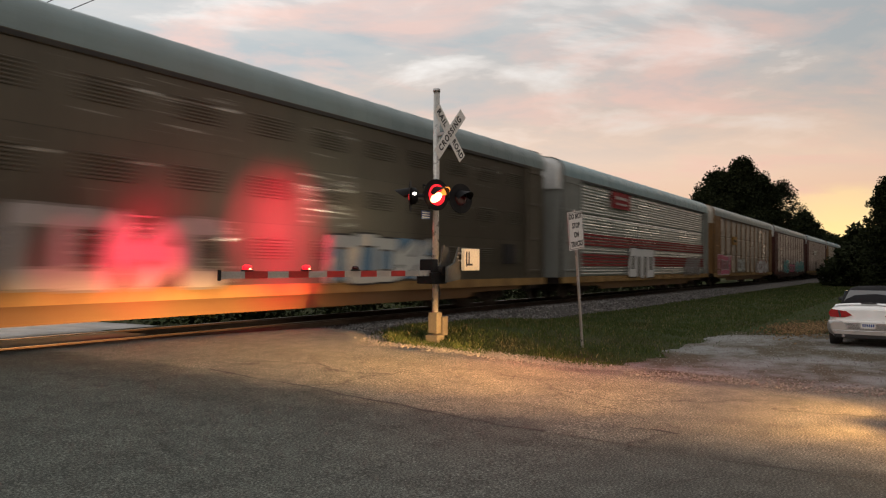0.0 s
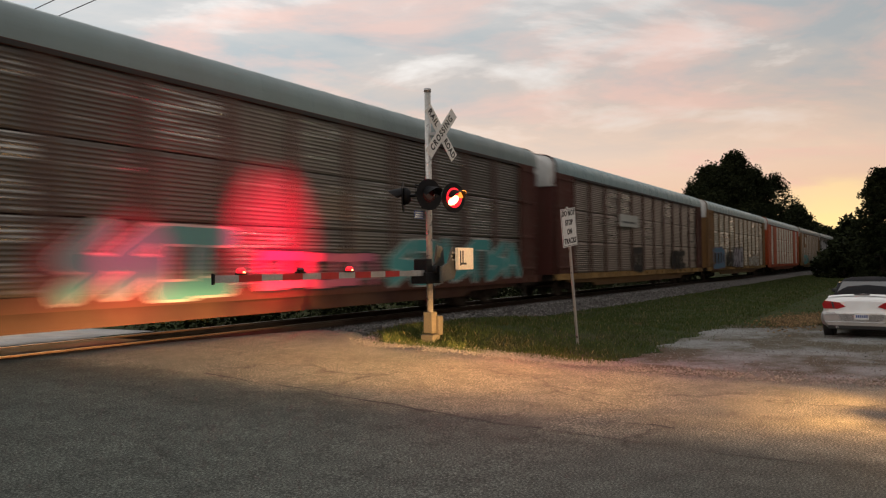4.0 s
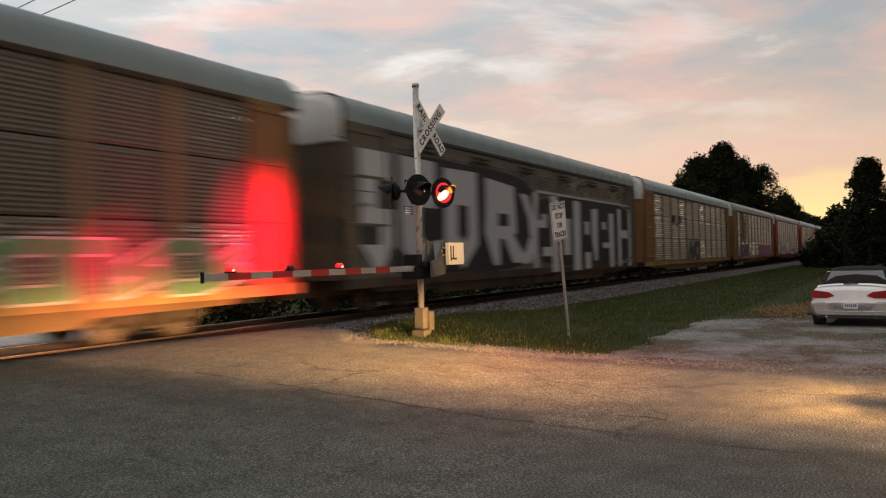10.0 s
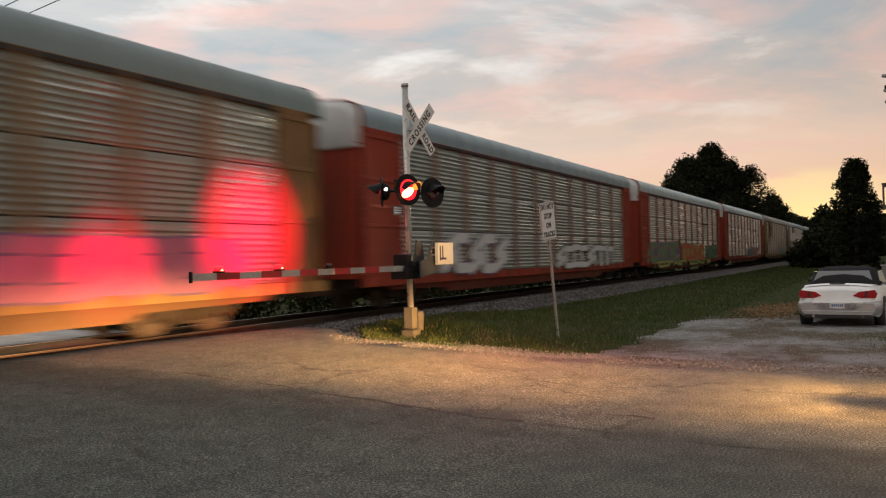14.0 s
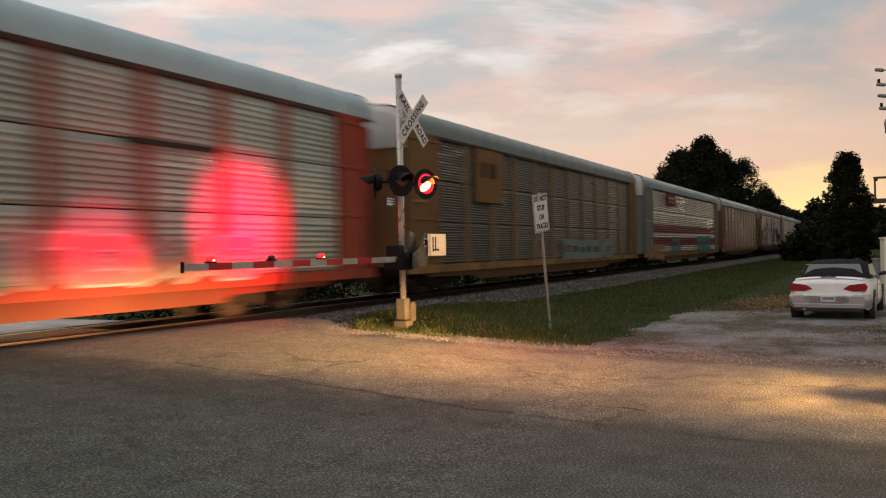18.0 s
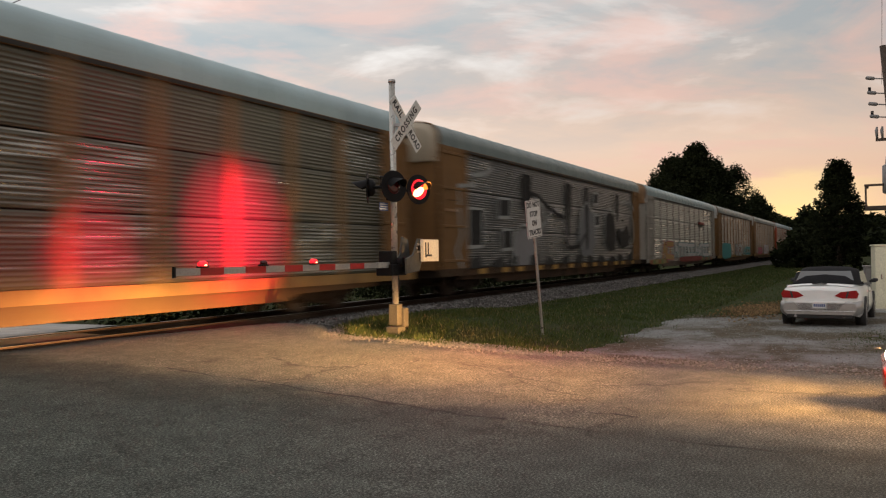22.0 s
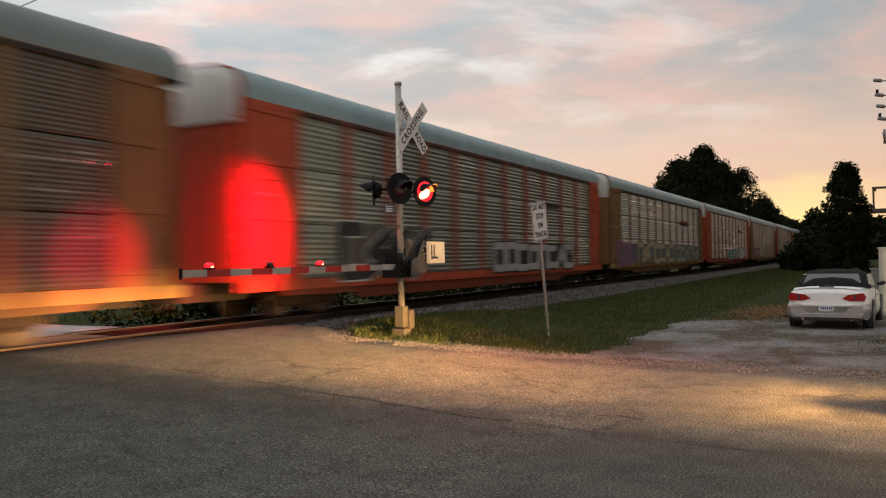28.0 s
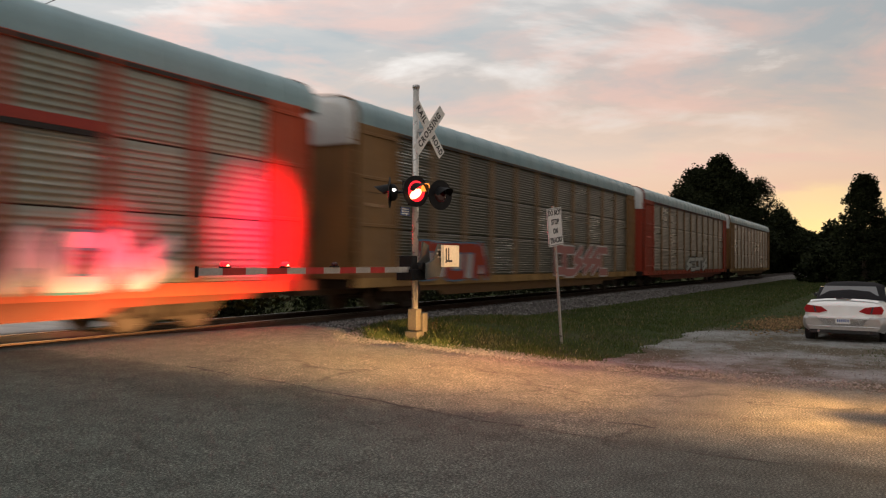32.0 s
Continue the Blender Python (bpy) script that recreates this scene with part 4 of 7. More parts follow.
def autorack(body, panel, roof, label, sill=None, posts=True, flat=False, wide=(), hood=(0.54, 0.55, 0.53), slots=True, post=None):
    car = thing("autorack_railcar", pose(0, 0, 0), label, "railcar", "cars of the passing train")
    sill, post = (OCHRE if (sill or body) is TAN else sill or body), post or tuple(0.62 * b + 0.38 * p for b, p in zip(body, panel))
    part("interior_shade", ME["core"], None, car)
    part("roof", ME["roof"], None, car, color=roof)
    part("roof_hood", ME["hood"], None, car, "pale roof hood over the end doors", None, hood)
    part("roof_trim", ME["trim"], None, car, "", None, body)
    part("roof_lip", ME["lip"], None, car)
    part("underframe", ME["under"], None, car)
    bars(car, PLATE0 + 0.45, PLATE0 + 1.15, 2.95, 3.03, 6, tuple(min(1.0, v * 1.6 + 0.08) for v in body), len(TRAIN))
    bars(car, PLATE0 + 0.50, PLATE0 + 1.25, 3.32, 3.35, 3, tuple(v * 0.35 for v in body), len(TRAIN) + 40)
    fine = sum(panel) < 0.62
    shift = (SCREEN0 + SCREEN1) / 2
    for s in (0, 1):
        turn = pose(shift, 0, 0, 0, 0, 180 * s) @ pose(-shift, 0, 0)
        part("side_sill", ME["sill"], None, car, "", turn, sill)
        # the shade under the sill is put into the girder's darkened colour
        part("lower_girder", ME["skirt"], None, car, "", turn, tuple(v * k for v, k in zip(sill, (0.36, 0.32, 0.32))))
        part("top_rail", ME["rail"], None, car, "", turn @ pose(0, -SIDE, EAVE), body)
        for i in range(NP):
            x = SCREEN0 + PANEL_W * (i + 0.5)
            if i in wide:
                part("cover_plate", ME["wide"], None, car, "", turn @ pose(x, -SIDE, SILL1), body)
            else:
                for j in range(3):
                    k = 1 + random.uniform(-0.10, 0.10)
                    part("side_screen", ME["flat" if flat else "fine" if fine else "panel"], None, car, "", turn @ pose(x, -SIDE, SILL1 + SHEET * j), tuple(v * k for v in panel))
            if slots:
                part("vent_slot", ME["slot"], None, car, "", turn @ pose(x, -SIDE - 0.001, EAVE))
            if posts and i:
                part("post", ME["post"], None, car, "", turn @ pose(x - PANEL_W / 2, -SIDE, SILL1), post)
        part("end_plate", ME["plate"], None, car, "", turn @ pose(PLATE0, -SIDE, SILL1), body)
        part("end_plate", ME["tail_plate"], None, car, "", turn @ pose(SCREEN1, -SIDE, SILL1), body)
        for key in ("door", "tail_door"):
            part("end_door", ME[key], None, car, "", Matrix.Diagonal((1, 1 - 2 * s, 1, 1)), body)
        part("ladder", ME["ladder"], None, car, "", pose((PLATE0 - 0.10, PLATE1 + 0.12)[s], -1.53, 0.95), body)
        part("coupler", ME["coupler"], None, car, "", pose((NOSE + 0.2, TAIL - 0.2)[s], 0, 0, 0, 0, 180 * s))
        bx = (-9.9, 9.9)[s]
        tr = part("bolster", ME["bolster"], None, car, "", pose(bx, 0, 0))
        for w in (-0.87, 0.87):
            part("wheelset", ME["wheels"], None, tr, "", pose(w, 0, 0.42))
        for y in (0, 180):
            part("side_frame", ME["frame"], None, tr, "", pose(0, 0, 0, 0, 0, y) @ pose(0, -1.02, 0))
    return car


def board(car, x0, x1, z0, z1, c, label=""):
    """A flat plate on the car's near side."""
    return part("placard", box(B(), x0, x1, -SIDE - 0.10, -SIDE - 0.04, z0, z1), M["graffiti"], car, label, None, c)


def bars(car, x0, x1, z0, z1, n, c, seed):
    """A line of lettering too blurred to read, as plain bars."""
    rng = random.Random(seed)
    bm = B()
    w = (x1 - x0) / n
    for i in range(n):
        box(bm, x0 + i * w, x0 + i * w + w * rng.uniform(0.45, 0.8), -SIDE - 0.112, -SIDE - 0.084, z0, z1)
    tagged(part("lettering", bm, M["graffiti"], car, "", None, c), kind="stuff")


WHITE, BLACK, TEAL, PINK = (0.60, 0.60, 0.58), (0.02, 0.02, 0.022), (0.07, 0.28, 0.27), (0.50, 0.13, 0.20)
VIOLET, GREEN, PALE, SKY = (0.17, 0.11, 0.19), (0.13, 0.25, 0.12), (0.44, 0.45, 0.42), (0.10, 0.20, 0.30)
TRAIN = []


def add(car):
    TRAIN.append(car)
    return car


# 0: dim closed sheets
c = add(autorack(UMBER, UMBER, ROOF_B, "dark brown closed autorack with louvre patches and white tags", flat=True, posts=False, sill=TAN))
tag_art(c, 10, -7.5, -3.0, 1.1, 2.3, 5, (0.34, 0.32, 0.31), (0.20, 0.185, 0.17))
tag_art(c, 11, 0.5, 5.5, 1.1, 2.1, 5, PALE, BLACK, SKY)
board(c, 10.2, 11.0, 1.5, 2.2, BLACK)


def banded(label):
    """Grey rack with a maroon board and red bands."""
    k = add(autorack(GREY, SILVER, ROOF_A, label, posts=False, slots=True, sill=TAN))
    board(k, -6.8, -4.2, 4.22, 5.02, (0.22, 0.02, 0.025), "maroon name board with pale lettering bars")
    bars(k, -6.4, -4.6, 4.66, 4.80, 9, PALE, 3)
    bars(k, -6.4, -4.6, 4.40, 4.50, 7, PALE, 4)
    for z in (1.45, 2.35):
        for i in range(4):
            part("red_band", box(B(), SCREEN0 + 0.03, SCREEN1 - 0.03, -SIDE - 0.045, -SIDE - 0.036, z + i * 0.145, z + i * 0.145 + 0.09),
                 M["graffiti"], k, "", None, (0.20, 0.022, 0.022))
    return k


c = banded("silver-grey autorack with red bands and a maroon board")
tag_art(c, 21, -4.2, 0.2, 1.0, 2.3, 4, WHITE, BLACK, UMBER)
tag_art(c, 22, 7.0, 11.0, 1.0, 1.9, 5, (0.24, 0.22, 0.21), UMBER)
# 2
c = add(autorack(TAN, DIM, ROOF_B, "autorack with tan posts, dim screens and a yellow placard", post=TANP, hood=(0.42, 0.38, 0.31)))
board(c, -6.4, -4.6, 3.2, 3.85, (0.30, 0.16, 0.03), "yellow placard")
bars(c, -6.2, -4.8, 3.42, 3.60, 8, UMBER, 5)
tag_art(c, 31, -11.6, -7.2, 1.0, 2.2, 5, PINK, WHITE)
tag_art(c, 32, -4.1, -1.1, 1.2, 2.0, 4, PALE, UMBER)
tag_art(c, 33, 4.7, 10.9, 1.0, 2.0, 6, WHITE, RUST)
# 3
c = add(autorack(MAROON, (0.12, 0.105, 0.09), ROOF_B, "dark maroon autorack with teal graffiti along its foot"))
tag_art(c, 41, -6.4, -2.5, 1.0, 2.2, 4, TEAL, PALE)
tag_art(c, 42, -1.7, 2.8, 1.0, 1.7, 5, PINK, BLACK)
tag_art(c, 43, 3.5, 12.0, 1.0, 2.1, 7, TEAL, PALE)
# 4
c = add(autorack(MAROON, (0.15, 0.118, 0.098), ROOF_A, "dark brown autorack with maroon posts and an ochre sill", sill=TAN))
board(c, -4.6, -1.6, 3.25, 3.85, PALE, "pale board with dark bars")
bars(c, -4.3, -1.9, 3.42, 3.52, 6, BLACK, 8)
tag_art(c, 44, -2.4, -0.8, 1.05, 2.1, 2, BLACK, UMBER)
tag_art(c, 45, 5.3, 8.7, 1.1, 2.0, 4, BLACK, UMBER)
# 5
c = add(autorack(TAN, OLIVE, ROOF_A, "autorack with tan ends, silver screens and dark graffiti", post=POST))
tag_art(c, 51, -11.0, -7.0, 0.98, 2.3, 4, SKY, VIOLET, BLACK)
tag_art(c, 54, -6.1, -3.9, 1.1, 2.1, 2, BLACK, UMBER)
tag_art(c, 52, -3.4, 0.9, 1.0, 2.4, 4, (0.36, 0.34, 0.37), BLACK, (0.09, 0.075, 0.11))
tag_art(c, 53, 4.6, 9.6, 1.0, 1.8, 4, PALE, TAN)
# 6
c = add(autorack(ORANGE, SILVER, (0.27, 0.39, 0.42), "bright orange autorack with silver screens", wide=(1, 9), post=(0.40, 0.16, 0.10)))
# 7
c = add(autorack(TAN, DIM, ROOF_B, "autorack with tan ends, dim screens and green graffiti", post=POST))
board(c, -8.05, -6.0, 3.15, 5.06, TAN, "tan placard with a pale sheet")
board(c, -7.76, -6.33, 3.7, 4.6, PALE).location.y = -0.01
tag_art(c, 71, -8.7, -3.2, 0.98, 2.0, 5, TEAL, SKY)
tag_art(c, 72, 1.4, 4.6, 1.3, 1.95, 4, PALE, GREEN)
tag_art(c, 73, 5.4, 12.0, 1.0, 1.85, 6, GREEN, PALE)
# 8: great white letters
c = add(autorack(UMBER, (0.15, 0.135, 0.115), ROOF_B, "dark autorack covered with huge white graffiti letters on black", posts=False, flat=True, sill=(0.03, 0.024, 0.02)))
part("black_field", blob(random.Random(8), -12.4, -0.2, 1.0, 4.6, 60, 0.03), M["graffiti"], c, "", pose(0, -SIDE - 0.05, 0), BLACK)
part("black_field", blob(random.Random(9), -0.3, 12.7, 1.0, 4.05, 60, 0.02), M["graffiti"], c, "", pose(0, -SIDE - 0.046, 0), BLACK)
for x in (-9.4, -5.6, -1.7, 2.4, 5.9, 9.3):
    for z in (4.72, 4.86):
        board(c, x, x + 1.3, z, z + 0.05, (0.035, 0.03, 0.026), "dark louvre slot")


def stroke(bm, pts, t):
    """A broad brush line along points (x, z)."""
    for (ax, az), (bx, bz) in zip(pts, pts[1:]):
        d = Vector((bx - ax, 0, bz - az))
        d.normalize()
        nn = Vector((-d.z, 0, d.x)) * t
        p, q = Vector((ax, 0, az)) - d * t * 0.8, Vector((bx, 0, bz)) + d * t * 0.8
        f = bm.faces.new([bm.verts.new(v) for v in (p - nn, q - nn, q + nn, p + nn)])
        f.normal_update()
        if f.normal.y > 0:
            f.normal_flip()


def ribbon(bm, pts, t):
    """One unbroken brush line along points (x, z)."""
    rows = []
    for i, (x, z) in enumerate(pts):
        a_, b_ = pts[max(i - 1, 0)], pts[min(i + 1, len(pts) - 1)]
        d = Vector((b_[0] - a_[0], 0, b_[1] - a_[1])).normalized()
        rows.append((bm.verts.new((x - d.z * t, 0, z + d.x * t)), bm.verts.new((x + d.z * t, 0, z - d.x * t))))
    for (a_, b_), (c_, d_) in zip(rows, rows[1:]):
        bm.faces.new((b_, d_, c_, a_))


def great(car, *shapes):
    """One huge painted letter out of straight-edged patches of (x, z) corners."""
    bm = B()
    for k, pts in enumerate(shapes):
        f = bm.faces.new([bm.verts.new((x, -0.004 * k, z)) for x, z in pts])
        f.normal_update()
        if f.normal.y > 0:
            f.normal_flip()
    part("great_letter", bm, M["graffiti"], car, "huge white painted letter", pose(0, -SIDE - 0.058, 0), (0.40, 0.40, 0.405))


def slab(x0, x1, z0, z1, lean=0.0):
    return [(x0 + lean, z0), (x1 + lean, z0), (x1, z1), (x0, z1)]


great(c, slab(-12.2, -10.6, 3.7, 4.5), slab(-12.2, -11.4, 2.9, 3.7), slab(-12.2, -10.6, 2.4, 2.9), slab(-11.3, -10.6, 1.9, 2.4), [(-12.2, 1.9), (-11.4, 1.05), (-10.6, 1.9)])
great(c, [(-10.2, 4.5), (-8.2, 4.48), (-8.2, 3.03), (-10.2, 3.05)], [(-10.2, 3.05), (-9.15, 3.04), (-9.15, 2.2), (-10.2, 1.8)],
      [(-10.2, 1.8), (-9.15, 2.2), (-8.86, 1.93), (-8.45, 1.1), (-9.08, 1.05)], [(-8.86, 1.93), (-7.98, 2.08), (-7.75, 1.93), (-8.45, 1.1)])
great(c, [(-7.63, 4.36), (-5.38, 4.38), (-5.38, 3.2), (-7.63, 3.22)], [(-7.63, 3.22), (-6.78, 3.21), (-6.8, 2.26), (-7.69, 2.03)],
      [(-6.1, 3.21), (-5.38, 3.2), (-5.38, 1.94), (-6.1, 2.28)], [(-7.69, 2.03), (-6.8, 2.26), (-6.41, 1.99), (-6.5, 1.11)], [(-6.41, 1.99), (-6.1, 2.28), (-5.38, 1.94), (-6.5, 1.11)])
great(c, [(-4.7, 4.27), (-2.34, 4.1), (-2.25, 3.05), (-4.75, 3.05)], [(-4.75, 3.05), (-3.75, 3.05), (-3.75, 2.6), (-4.85, 2.3)], [(-2.9, 3.05), (-2.25, 3.05), (-2.2, 2.37), (-2.9, 2.6)],
      [(-4.85, 2.3), (-3.75, 2.6), (-2.9, 2.6), (-2.2, 2.37), (-3.2, 2.1)], [(-4.85, 2.3), (-3.69, 2.2), (-3.72, 1.19), (-4.17, 1.19)], [(-3.3, 2.15), (-2.5, 2.28), (-1.14, 1.25), (-2.6, 1.25)])
great(c, [(-1.82, 3.9), (-1.03, 3.85), (-0.55, 3.0), (-1.1, 3.0)], [(-1.1, 3.0), (-0.55, 3.0), (-0.56, 2.2), (-0.95, 2.3)], [(-0.95, 2.3), (-0.3, 2.0), (-0.95, 1.2), (-1.82, 1.2), (-1.5, 1.6)])
great(c, slab(-0.55, -0.12, 1.0, 4.02, -0.04), slab(-0.12, 0.82, 2.62, 2.92), slab(0.3, 0.82, 2.92, 3.18))
great(c, slab(1.25, 2.05, 0.8, 3.98, 0.06), slab(0.33, 1.25, 1.46, 1.84))
great(c, slab(2.64, 3.52, 1.5, 3.08))
great(c, slab(3.95, 4.85, 0.8, 3.9, -0.06), slab(5.36, 5.97, 2.42, 3.02), slab(5.36, 6.1, 0.85, 1.6))
great(c, [(6.33, 3.61), (7.23, 3.68), (7.11, 1.2), (6.75, 1.2), (6.36, 2.08)])
great(c, slab(8.94, 9.68, 0.85, 3.52), slab(7.9, 8.94, 1.8, 2.06), slab(7.8, 8.42, 2.7, 3.06))
great(c, slab(10.35, 10.9, 0.85, 3.8), slab(10.9, 12.05, 2.3, 2.72), slab(12.05, 12.6, 0.85, 3.85))
great(c, [(-0.1, 4.02), (12.6, 3.98), (12.6, 4.06), (-0.1, 4.12)])
# 9
c = add(autorack(TAN, OLIVE, ROOF_A, "autorack with tan ends and silver-green screens", post=POST))
tag_art(c, 91, -2.2, 1.2, 1.0, 2.2, 3, (0.05, 0.05, 0.055), (0.16, 0.16, 0.16), (0.30, 0.29, 0.27))
bm = B()
stroke(bm, [(-2.6, 2.42), (1.5, 2.36)], 0.035)
part("painted_edge", bm, M["graffiti"], c, "", pose(0, -SIDE - 0.075, 0), BLACK)
for x0, x1 in ((-6.4, -6.0), (-5.2, -4.3)):
    board(c, x0, x1, 3.4, 3.9, (0.03, 0.03, 0.03), "dark vent plate")
board(c, -6.0, -5.2, 3.4, 3.9, (0.34, 0.32, 0.29), "pale scuffed vent plate")
# 10
c = add(autorack(TAN, OLIVE, ROOF_B, "autorack with tan ends, a tan placard and violet graffiti", post=POST))
board(c, -8.0, -6.2, 2.6, 5.06, TAN, "tan placard with a blue and white sheet")
board(c, -7.5, -6.5, 4.25, 4.95, WHITE).location.y = -0.01
for z in (4.33, 4.65):
    board(c, -7.45, -6.55, z, z + 0.16, (0.04, 0.07, 0.16)).location.y = -0.02
tag_art(c, 101, -9.5, -4.4, 1.0, 2.0, 6, VIOLET, PALE)
tag_art(c, 102, 2.7, 11.0, 1.0, 1.95, 8, (0.36, 0.15, 0.22), VIOLET, (0.42, 0.15, 0.24))
# 11
c = add(autorack(RUST, SILVER, (0.26, 0.36, 0.39), "autorack with red ends, silver screens and white graffiti", post=(0.26, 0.16, 0.12)))
tag_art(c, 111, -8.6, -3.5, 1.05, 2.2, 5, WHITE, VIOLET)
tag_art(c, 112, 1.7, 10.0, 1.0, 1.85, 8, WHITE, UMBER)
# 12
c = add(autorack(RUST, SILVER, (0.40, 0.54, 0.58), "autorack with red posts, silver screens and many-coloured graffiti", post=(0.30, 0.065, 0.040)))
tag_art(c, 121, -11.5, -3.0, 1.0, 2.1, 7, GREEN, PINK, VIOLET)
tag_art(c, 122, -2.0, 6.0, 1.0, 2.0, 6, (0.50, 0.12, 0.05), GREEN, (0.42, 0.34, 0.10))
tag_art(c, 123, 7.0, 11.4, 1.0, 1.9, 4, GREEN, BLACK, UMBER)
tag_art(c, 124, -10.0, 8.5, 0.62, 0.92, 14, (0.50, 0.44, 0.12), GREEN)
# 13
c = add(autorack(RUST, SILVER, (0.40, 0.54, 0.58), "autorack with red ends and posts and silver screens", post=(0.30, 0.065, 0.040)))
tag_art(c, 131, 0.5, 2.8, 1.0, 1.65, 3, TEAL, PALE)
tag_art(c, 132, 3.3, 8.8, 1.0, 1.8, 5, (0.40, 0.20, 0.18), PALE)
# 14
c = add(autorack(TAN, DIM, ROOF_B, "autorack with tan ends, dim screens and a tan placard", post=(0.26, 0.17, 0.09)))
board(c, -8.1, -5.8, 3.15, 5.05, TAN, "tan placard with dark marks")
bars(c, -7.7, -6.3, 4.05, 4.6, 2, BLACK, 14)
tag_art(c, 141, 0.8, 8.4, 1.0, 1.7, 7, (0.16, 0.24, 0.23), OLIVE)
# 15
c = banded("silver-grey autorack with red bands, a maroon board and teal tags")
tag_art(c, 151, 3.8, 9.2, 1.0, 2.0, 5, TEAL, SKY)
tag_art(c, 152, -5.4, -2.6, 1.0, 1.9, 3, SKY, UMBER)
tag_art(c, 153, -12.0, -8.0, 0.65, 1.5, 4, (0.34, 0.24, 0.08), PINK)
# 16
c = add(autorack(TAN, DIM, (0.40, 0.53, 0.56), "weathered autorack with tan ends and dim screens", post=TANP, hood=(0.50, 0.46, 0.38)))
tag_art(c, 161, -12.0, -6.3, 1.0, 1.8, 5, PINK, PALE)
# 17: whole side painted
c = add(autorack(TAN, (0.145, 0.15, 0.15), ROOF_B, "autorack spray-painted grey all over with black windows and pale outlines", posts=False, sill=(0.055, 0.036, 0.021), hood=(0.40, 0.34, 0.25)))
rng17 = random.Random(17)
DARK, EDGE = (0.022, 0.023, 0.024), (0.34, 0.36, 0.35)


def shape(pts, lift, colour, name, label=""):
    """A flat painted area on the near side with corners at (x, z)."""
    bm = B()
    f = bm.faces.new([bm.verts.new((x, 0, z)) for x, z in pts])
    f.normal_update()
    if f.normal.y > 0:
        f.normal_flip()
    part(name, bm, M["graffiti"], c, label, pose(0, -SIDE - lift, 0), colour)


def painted_line(pts, width, colour, lift=0.070):
    bm = B()
    ribbon(bm, pts, width)
    part("painted_outline", bm, M["graffiti"], c, "", pose(0, -SIDE - lift, 0), colour)


# torn white edge at the front of the piece
painted_line([(-8.6, 4.75), (-9.3, 4.45), (-10.4, 4.3), (-10.2, 4.0), (-11.5, 3.85), (-11.4, 3.2)], 0.08, EDGE)
painted_line([(-11.5, 3.1), (-11.3, 2.2), (-11.7, 1.6), (-11.3, 1.0)], 0.07, EDGE)
# black windows with pale lower rims
for x0, x1, z0, z1 in ((-10.7, -9.6, 1.8, 3.1), (-8.05, -7.0, 2.95, 3.6), (-7.75, -6.85, 1.7, 2.4), (4.1, 4.85, 4.05, 4.55), (4.3, 5.0, 2.9, 3.4)):
    shape([(x0 - 0.14, z0 - 0.14), (x1 + 0.05, z0 - 0.10), (x1 + 0.14, z1 + 0.05), (x0 - 0.06, z1 + 0.09)], 0.060, EDGE, "painted_rim")
    shape([(x0, z0), (x1 - 0.05, z0 + 0.03), (x1, z1), (x0 + 0.06, z1 - 0.04)], 0.066, DARK, "painted_opening", "black painted window")
# dark upright streaks
for x0, w, z0 in ((-5.6, 0.75, 3.5), (-4.95, 0.25, 2.4), (-0.25, 0.45, 2.2), (0.3, 0.25, 3.4), (2.7, 0.45, 1.8), (8.4, 0.4, 3.3)):
    shape([(x0, z0), (x0 + w * 0.5, z0 - 0.25), (x0 + w, z0 + 0.2), (x0 + w * 1.1, 4.75), (x0 - w * 0.1, 4.8)], 0.058, DARK, "painted_streak", "dark painted streak")
# arched outlines and swollen forms
painted_line([(-4.7, 4.0), (-3.9, 3.95), (-2.8, 3.55), (-1.8, 3.3), (-0.6, 3.1)], 0.09, DARK)
painted_line([(-4.3, 3.85), (-3.4, 3.5), (-3.0, 2.9), (-3.7, 2.6), (-4.1, 2.2)], 0.07, EDGE)
painted_line([(-3.4, 1.2), (-3.3, 2.4), (-2.6, 3.3), (-1.4, 3.5), (-0.5, 2.9), (-0.1, 1.9)], 0.06, (0.26, 0.26, 0.27))
shape([(-6.6, 1.0), (-6.5, 2.1), (-5.7, 2.5), (-4.4, 2.5), (-4.0, 1.9), (-4.1, 1.0)], 0.052, (0.23, 0.23, 0.235), "painted_bubble", "pale grey painted bubble")
painted_line([(-6.7, 1.0), (-6.6, 2.2), (-5.8, 2.65), (-4.3, 2.65), (-3.85, 1.9)], 0.06, EDGE)
painted_line([(-0.6, 2.1), (0.2, 1.7), (1.6, 1.8), (2.6, 2.4)], 0.09, DARK)
shape([(1.6, 2.2), (2.1, 3.5), (3.0, 3.9), (4.0, 3.4), (4.3, 1.9), (3.6, 1.3), (2.2, 1.3)], 0.050, (0.19, 0.195, 0.20), "painted_bubble", "grey painted bubble")
painted_line([(1.5, 2.0), (2.0, 3.6), (3.0, 4.05), (4.1, 3.5), (4.45, 1.9)], 0.05, EDGE)
shape([(6.1, 2.0), (6.3, 3.4), (7.0, 3.7), (7.8, 3.4), (8.3, 2.5), (8.0, 1.6), (6.9, 1.5)], 0.056, DARK, "painted_opening", "black painted window")
painted_line([(5.9, 1.8), (6.1, 3.5), (7.0, 3.95), (8.0, 3.6)], 0.06, EDGE)
shape([(8.7, 2.9), (9.6, 2.6), (10.6, 3.1), (11.3, 2.3), (10.6, 1.8), (9.4, 1.7), (8.6, 2.2)], 0.056, DARK, "painted_opening", "black painted shape")
painted_line([(9.2, 4.3), (10.4, 4.5), (11.2, 4.1), (11.9, 3.4), (12.1, 2.4), (11.5, 1.7)], 0.06, EDGE)
